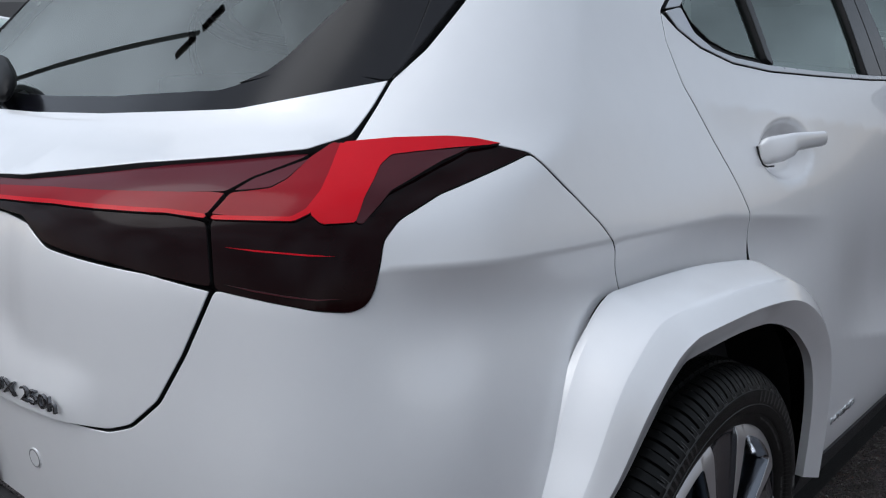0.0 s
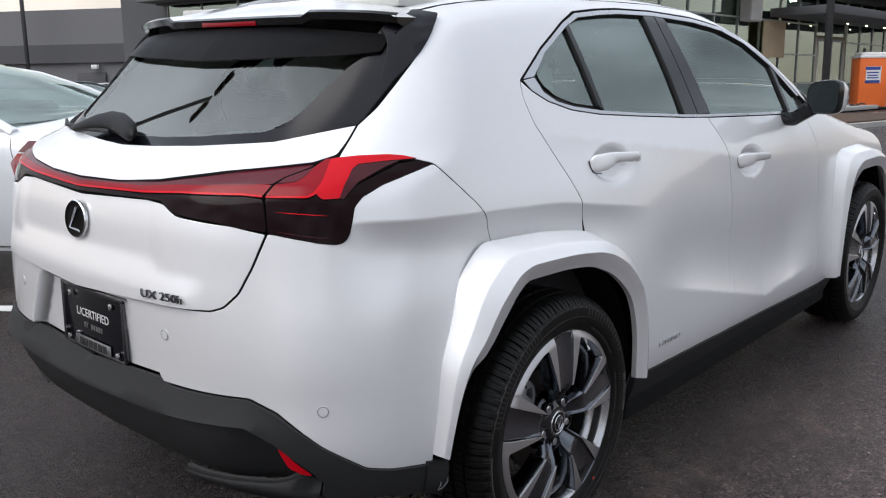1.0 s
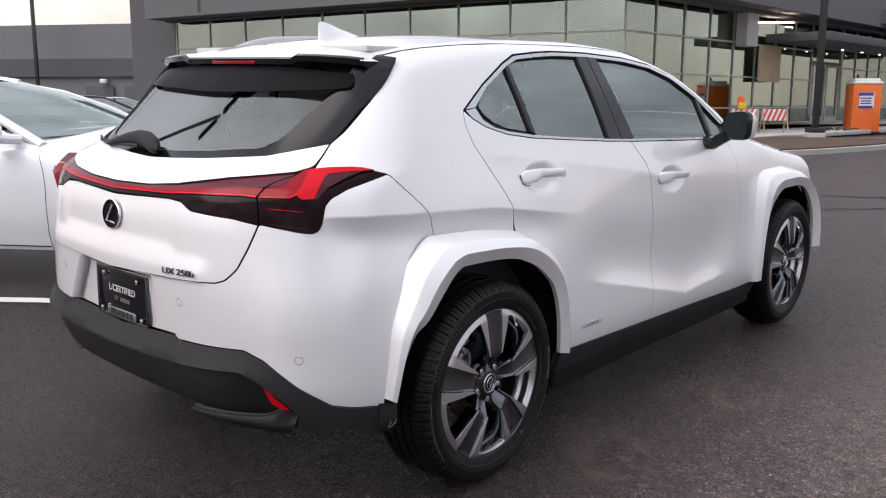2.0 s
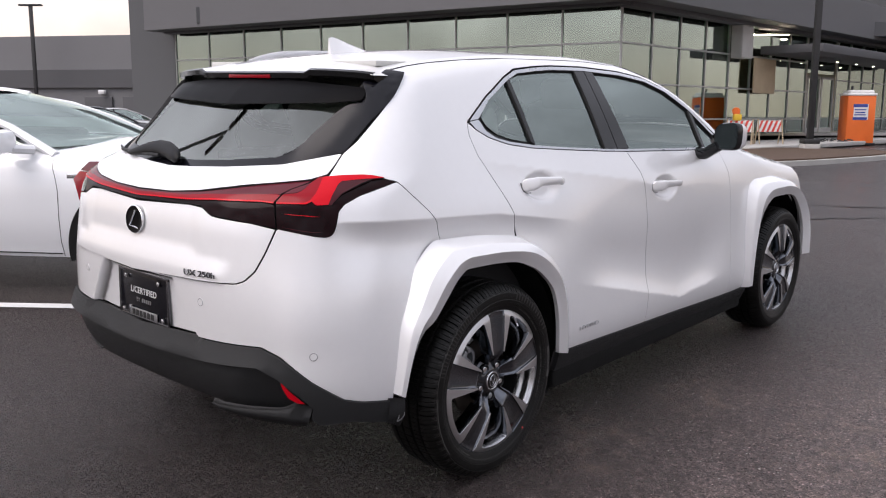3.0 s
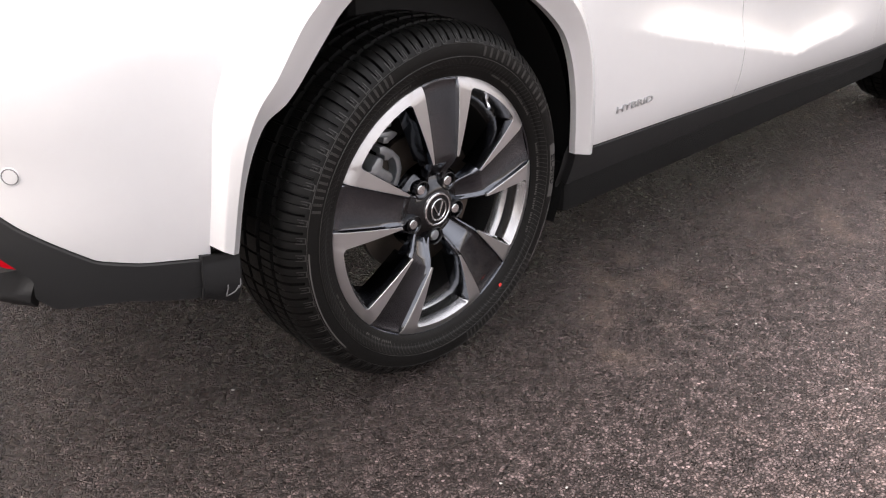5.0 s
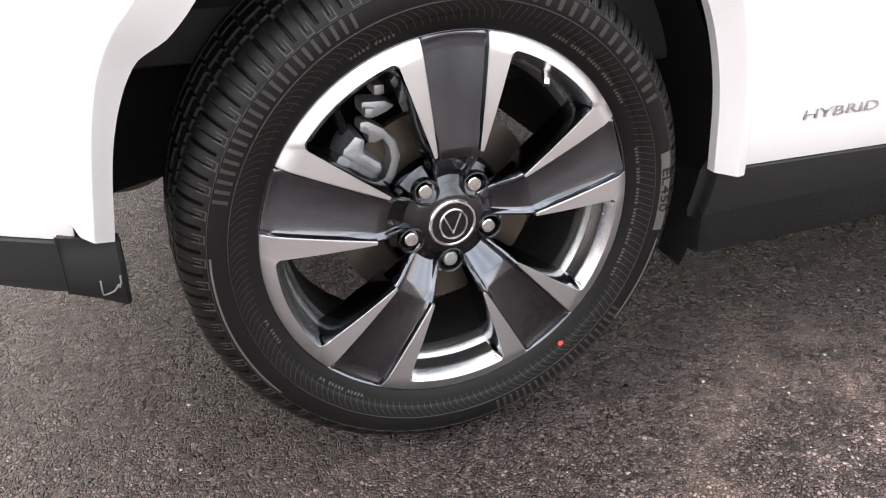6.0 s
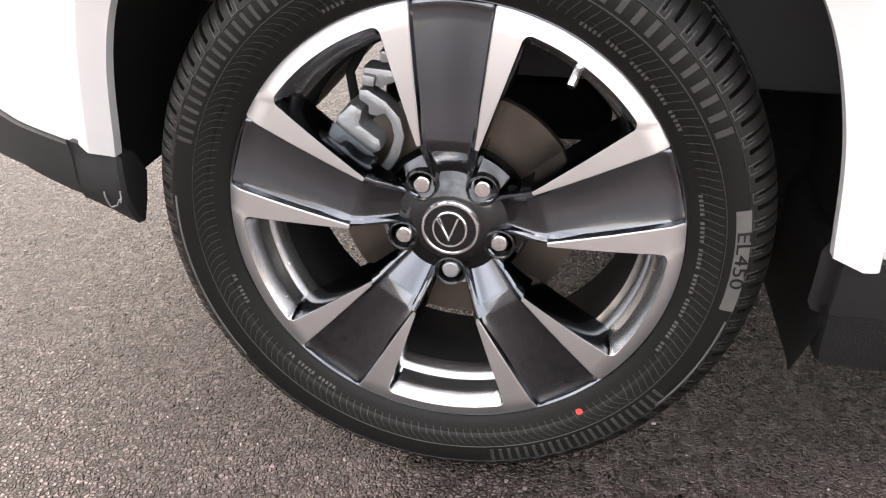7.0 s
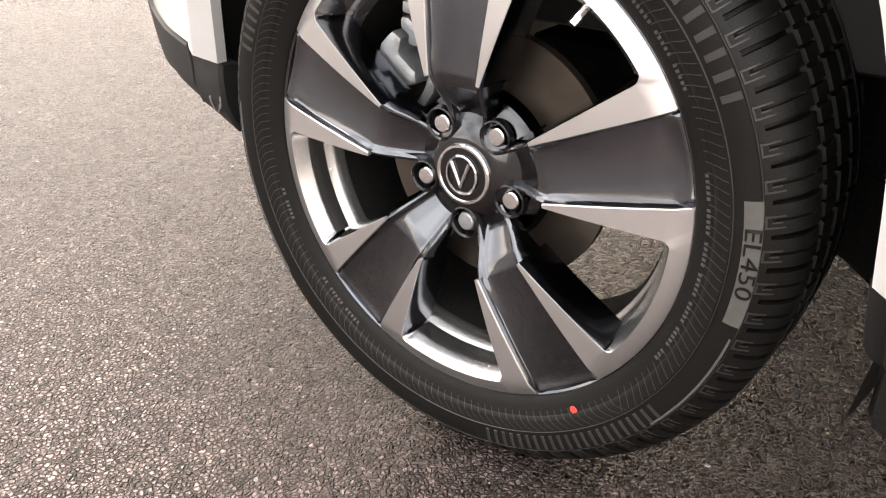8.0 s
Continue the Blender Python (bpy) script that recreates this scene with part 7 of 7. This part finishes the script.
def barricade(x, y, turn):
    th = thing("barricade", "folding barricade with slanted red and white stripes", "barricade", "barricades before the shop", at=at_site(x, y, 0.0, turn))
    part("board", box_bm((0.95, 0.03, 0.42), (0, 0, 0.86), 0.01), WHITE_PLASTIC, th, smooth=False)
    for k in range(-2, 3):
        bm = bmesh.new()
        c = 0.19 * k
        lo, hi = 0.655, 1.065
        q = [(c - 0.13, lo), (c - 0.04, lo), (c + 0.13, hi), (c + 0.04, hi)]
        q = [(min(max(a, -0.47), 0.47), z) for a, z in q]
        for yy in (-0.019, 0.019):
            bm.faces.new([bm.verts.new((a, yy, z)) for a, z in (q if yy < 0 else q[::-1])])
        part("stripe", bm, RED_SHEET, th, smooth=False)
    for s in (-1, 1):
        part("leg", tube([(0.45 * s, -0.25, 0.0), (0.45 * s, 0.0, 1.12)], 0.025, 6), BOARD, th)
        part("leg", tube([(0.45 * s, 0.25, 0.0), (0.45 * s, 0.0, 1.08)], 0.025, 6), BOARD, th)
    return th


barricade(12.0, 32.0, 5)
barricade(10.7, 31.4, -30)
wl_ = thing("warning_light", "orange warning lamp on a yellow foot", "warning light", at=at_site(10.55, 31.45, 1.06))
part("foot", box_bm((0.30, 0.2, 0.24), (0.05, 0, 0.12), 0.05), YELLOW, wl_)
v, f = lathe([(0.0, -0.05), (0.13, -0.05), (0.15, 0.0), (0.13, 0.05), (0.0, 0.05)], 20)
mesh_object("lens", [(p[0], p[1], p[2] + 0.33) for p in v], f, ORANGE, wl_)
bm = bmesh.new()
rng = random.Random(3)
for k in range(14):
    p0 = Vector((rng.uniform(-0.7, 0.7), rng.uniform(-0.4, 0.4), 0.05))
    p1 = p0 + Vector((rng.uniform(-0.6, 0.6), rng.uniform(-0.3, 0.3), rng.uniform(0.0, 0.25)))
    tube([p0, (p0 + p1) / 2 + Vector((0, 0, 0.12)), p1], 0.03, 5, bm)
hp = part("debris_heap", bm, STEEL_BLACK, None)
hp.matrix_world = at_site(15.6, 35.4, 0.05)
tagged(hp, "low heap of dark hoses and scrap", "debris")
for x0, y0, x1, y1 in ((15.5, 33.0, 24.0, 33.4), (14.5, 30.5, 22.5, 30.8), (13.9, 28.2, 21.0, 28.4)):
    a, b = SITE @ Vector((x0, y0, 0)), SITE @ Vector((x1, y1, 0))
    strip("parking_line", (a.x, a.y, 0), (b.x, b.y, 0), 0.10, ROAD_PAINT, 0.006)


# ---- other parked cars ----------------------------------------------------------------
def simple_car(name, label, group, m, paint, length=4.9, width=1.86, height=1.44, cab=(1.15, 3.55), belt=0.92, rake=1.12):
    """A parked car by its main forms; x runs from its nose backwards, y to its right hand side seen from the nose."""
    th = thing(name, label, "car", group, at=m)
    # lower body: plan sections from nose to tail
    st = np.linspace(0, length, 33)
    bm = bmesh.new()
    rows = []
    for x in st:
        t = x / length
        w = width / 2 * (1 - 0.34 * max(0, 1 - t / 0.10) ** 2 - 0.22 * max(0, (t - 0.92) / 0.08) ** 2)
        top = belt + (0.0 if t > 0.30 else -0.20 * (1 - t / 0.30) ** 1.9) + (0.05 if t > 0.85 else 0.05 * max(0, t - 0.3) / 0.55)
        prof = [(0.0, 0.22), (w * 0.80, 0.22), (w * 0.94, 0.25), (w * 0.985, 0.36), (w, 0.52), (w * 0.99, 0.68), (w * 0.965, top - 0.10), (w * 0.90, top - 0.025), (w * 0.80, top), (0.0, top + 0.045)]
        rows.append([bm.verts.new((x, -a, b)) for a, b in prof] + [bm.verts.new((x, a, b)) for a, b in prof[::-1][1:-1]])
    for a, b in zip(rows, rows[1:]):
        k = len(a)
        for i in range(k):
            bm.faces.new((a[i], a[(i + 1) % k], b[(i + 1) % k], b[i]))
    bm.faces.new(rows[0])
    bm.faces.new(rows[-1])
    part("body", bm, paint, th, angle=40)
    # cabin: pillars and roof, then panes
    x0, x1 = cab[0], cab[1] + 0.75
    rx0, rx1 = x0 + rake, x1 - 0.95
    hb, ht, wb, wt = belt + 0.02, height, width / 2 * 0.86, width / 2 * 0.64
    lf, lt, rf, rt = (x0, hb), (rx0, ht - 0.06), (x1, hb + 0.06), (rx1, ht - 0.05)
    roofm = [(rx0 + (rx1 - rx0) * t, ht - 0.06 + 0.06 * math.sin(math.pi * min(1, 0.12 + t * 0.8))) for t in np.linspace(0, 1, 9)]
    bm = bmesh.new()
    rows = []
    for x, z in roofm:
        rows.append([bm.verts.new((x, y, z - 0.05 * abs(y / wt) ** 3)) for y in np.linspace(-wt, wt, 9)])
    for a, b in zip(rows, rows[1:]):
        for i in range(8):
            bm.faces.new((a[i], a[i + 1], b[i + 1], b[i]))
    part("roof", bm, paint, th, angle=60)
    for s in (-1, 1):
        for (ax, az), (bx, bz) in ((lf, lt), (rf, rt)):
            part("pillar", tube([(ax - 0.06, s * wb * 1.02, az - 0.05), (ax + (bx - ax) * 0.3, s * (wb * 0.66 + wt * 0.34), az + (bz - az) * 0.3 + 0.02), (ax + (bx - ax) * 0.65, s * (wb * 0.32 + wt * 0.68), az + (bz - az) * 0.65 + 0.02), (bx, s * wt, bz - 0.04)], [0.034, 0.027, 0.026, 0.030], 8), paint, th)
        part("roof_edge", tube([(x, s * wt, z - 0.05) for x, z in roofm], 0.04, 8), paint, th)
        part("pillar", tube([(x0 + 1.65, s * wb, hb), (x0 + 1.75, s * wt * 1.02, ht - 0.06)], 0.035, 6), GLOSS_BLACK, th)
        bm = bmesh.new()
        low = [(x0 + 0.12 + (x1 - x0 - 0.2) * t) for t in np.linspace(0, 1, 9)]
        up = [(rx0 + (rx1 - rx0) * t) for t in np.linspace(0, 1, 9)]
        a = [bm.verts.new((x, s * wb, hb)) for x in low]
        b = [bm.verts.new((x, s * wt, ht - 0.07)) for x in up]
        for i in range(8):
            bm.faces.new((a[i], a[i + 1], b[i + 1], b[i]))
        part("side_window", bm, SIDE_GLASS, th)
        part("window_trim", tube([(x, s * (wb + 0.006), hb + 0.005) for x in low], 0.010, 6), CHROME, th)
    for (ax, az), (bx, bz), nm in ((lf, lt, "windscreen"), (rf, rt, "rear_window")):
        bm = bmesh.new()
        rows = []
        for t in np.linspace(0, 1, 6):
            w = wb + (wt - wb) * t
            bow = (0.16 if nm == "windscreen" else -0.12)
            rows.append([bm.verts.new((ax + (bx - ax) * t - bow * (1 - (y / w) ** 2), y, az + (bz - az) * t + 0.03 * math.sin(math.pi * t))) for y in np.linspace(-w, w, 11)])
        for a, b in zip(rows, rows[1:]):
            for i in range(10):
                bm.faces.new((a[i], a[i + 1], b[i + 1], b[i]))
        part(nm, bm, SIDE_GLASS, th)
    part("cabin_lining", box_bm((x1 - x0 - 0.9, width * 0.72, 0.25), ((x0 + x1) / 2, 0, belt - 0.05), 0.05), CABIN, th)
    for sx in (x0 + 1.25, x0 + 2.15):
        for sy in (-0.36, 0.36):
            part("seat", box_bm((0.16, 0.46, 0.55), (sx, sy, 1.0), 0.06, Matrix.Rotation(radians(12), 4, "Y")), CABIN, th)
    # wheels with arches
    for wx in (0.98, length - 1.08):
        for s in (-1, 1):
            v, f = lathe([(0.408, -0.012), (0.404, 0.004), (0.398, 0.008), (0.33, 0.010)], 36, a0=radians(-14), a1=radians(194))
            mesh_object("arch", [(wx + p[0], s * (width / 2 + p[1]), 0.335 + p[2]) for p in v], f, LINER, th)
            v, f = lathe([(0.0, 0.012), (0.10, 0.010), (0.225, 0.0), (0.235, -0.004), (0.30, -0.006), (0.335, 0.02), (0.335, 0.2)], 36)
            mesh_object("wheel", [(wx + p[0], s * (width / 2 + 0.014 - p[1]), 0.335 + p[2]) for p in v], f, [DARK_ALLOY, RUBBER], th, face_mats=[0 if k < 3 else 1 for _ in range(36) for k in range(6)])
    return th


def door_lines(th, width, belt, seams):
    for x in seams:
        w = width / 2
        zs = [0.26, 0.30, 0.36, 0.45, 0.52, 0.60, 0.68, 0.76, belt - 0.10, belt - 0.05]
        ys = np.interp(zs, [0.22, 0.25, 0.36, 0.52, 0.68, belt - 0.10, belt - 0.025], [w * 0.80, w * 0.94, w * 0.985, w, w * 0.99, w * 0.965, w * 0.90])
        part("door_seam", tube([(x + 0.05 * max(0, z - 0.7) / 0.2 - 0.012 * math.sin(3 * z), float(y), z) for z, y in zip(zs, ys)], 0.0022, 5), SHADOW_GAP, th)


SEDAN_NOSE, SEDAN_SIDE = Vector((1.72, 2.11, GROUND_Z)), 0.93
sed_at = Matrix.Translation(SEDAN_NOSE) @ Matrix.Rotation(math.atan2(-SEDAN_WAY.y, -SEDAN_WAY.x), 4, "Z")
sedan = simple_car("sedan", "white saloon car parked at an angle beside a painted line", "", sed_at, SEDAN_PAINT, cab=(1.55, 3.55), height=1.32, rake=0.90)
door_lines(sedan, 1.86, 0.92, (1.45, 2.60))
part("door_mirror", box_bm((0.12, 0.22, 0.15), (1.74, SEDAN_SIDE * 1.07, 0.985), 0.05), SEDAN_PAINT, sedan)
part("badge", box_bm((0.07, 0.01, 0.03), (1.345, SEDAN_SIDE * 0.972, 0.775), 0.003), CHROME, sedan)
part("sill_line", tube([(1.45, SEDAN_SIDE * 0.952, 0.275), (3.9, SEDAN_SIDE * 0.952, 0.275)], 0.004, 6), SHADOW_GAP, sedan)
part("mirror_arm", tube([(1.62, SEDAN_SIDE * 0.90, 0.93), (1.70, SEDAN_SIDE * 1.0, 0.94), (1.74, SEDAN_SIDE * 1.05, 0.96)], 0.03, 8), SEDAN_PAINT, sedan)
for i, (x, y, turn, p, lab) in enumerate(((-17.6, 49.0, 215, GREY_PAINT, "silver grey car parked before the block wall"), (-10.4, 32.0, 215, DARK_PAINT, "dark grey car parked in the yard"), (-13.2, 42.0, 215, SEDAN_PAINT, "white car parked in the yard"), (-22.5, 55.0, 215, DARK_PAINT, "dark car parked before the block wall"))):
    simple_car("parked_car", lab, "parked cars in the yard", at_site(x, y, 0, turn), p, height=1.6 if i == 0 else 1.5)


# ---- woods and scrub round the yard, out of the direct view ------------------------------
def bare_tree(x, y, h, seed):
    rng = random.Random(seed)
    th = thing("bare_tree", "leafless winter tree at the edge of the yard", "tree", "bare trees", at=Matrix.Translation((x, y, level_z(x, y) - 0.2)))
    part("trunk", tube([(0, 0, 0), (rng.uniform(-.2, .2), rng.uniform(-.2, .2), h * 0.3), (rng.uniform(-.3, .3), rng.uniform(-.3, .3), h * 0.62)], [0.22, 0.17, 0.10], 8), BARK, th)
    bm = bmesh.new()
    def grow(p, d, ln, r, depth):
        q = p + d * ln
        tube([p, (p + q) / 2 + Vector((rng.uniform(-.06, .06), rng.uniform(-.06, .06), 0)) * ln, q], [r, r * 0.8, r * 0.6], 4, bm, caps=False)
        if depth:
            for _ in range(rng.choice((2, 3, 3))):
                e = (d + Vector((rng.uniform(-.8, .8), rng.uniform(-.8, .8), rng.uniform(-.1, .7)))).normalized()
                grow(p + d * ln * rng.uniform(0.55, 1.0), e, ln * rng.uniform(0.55, 0.8), r * 0.6, depth - 1)
    for k in range(7):
        a = 2 * math.pi * k / 7 + rng.uniform(-.3, .3)
        grow(Vector((0, 0, h * rng.uniform(0.28, 0.6))), Vector((math.cos(a), math.sin(a), rng.uniform(0.5, 1.3))).normalized(), h * 0.22, 0.06, 3)
    part("crown", bm, BARK, th, "bare branches and twigs", smooth=False)
    return th


rng = random.Random(21)
tree_kinds = [bare_tree(0, 0, 11, 50 + k) for k in range(3)]
spots = []
for k in range(18):
    a = radians(155 + 10.2 * k)
    r = rng.uniform(30, 46)
    spots.append((r * math.cos(a), r * math.sin(a), rng.uniform(0.5, 0.85), rng.uniform(0, 360)))
for k in range(6):
    a = radians(344 + 3.6 * k)
    spots.append((46 * math.cos(a), 46 * math.sin(a), 0.6, 60.0 * k))
for k, (x, y, s, turn) in enumerate(spots):
    m = Matrix.Translation((x, y, level_z(x, y) - 0.2)) @ Matrix.Rotation(radians(turn), 4, "Z") @ Matrix.Scale(0.7 * s, 4)
    if k < 3:
        tree_kinds[k].matrix_basis = m
    else:
        copy_thing(tree_kinds[k % 3], m)


def scrub():
    rng = random.Random(5)
    n, verts, faces = 330, [], []
    for i in range(n):
        a = radians(135) + radians(233) * i / (n - 1)
        r = 50
        x, y = r * math.cos(a), r * math.sin(a)
        h = 3.0 + 1.2 * noise.noise((i * 0.08, 0, 0)) + rng.uniform(-0.8, 0.8)
        h *= 1 - 0.4 * min(1, max(0, (i - 270) / 30))
        h *= min(1, (n - 1 - i) / 24)
        z = level_z(x, y)
        verts += [(x, y, z - 0.5), (x * 1.01, y * 1.01, z + h * 0.6), (x * 1.05, y * 1.05, z + h), (x * 1.12, y * 1.12, z - 0.5)]
    for i in range(n - 1):
        for k in range(3):
            faces.append((4 * i + k, 4 * i + k + 1, 4 * i + 5 + k, 4 * i + 4 + k))
    tagged(mesh_object("scrub_belt", verts, faces, HEDGE, None, "dark winter scrub along the edge of the yard", angle=0), category="scrub", kind="stuff")


scrub()
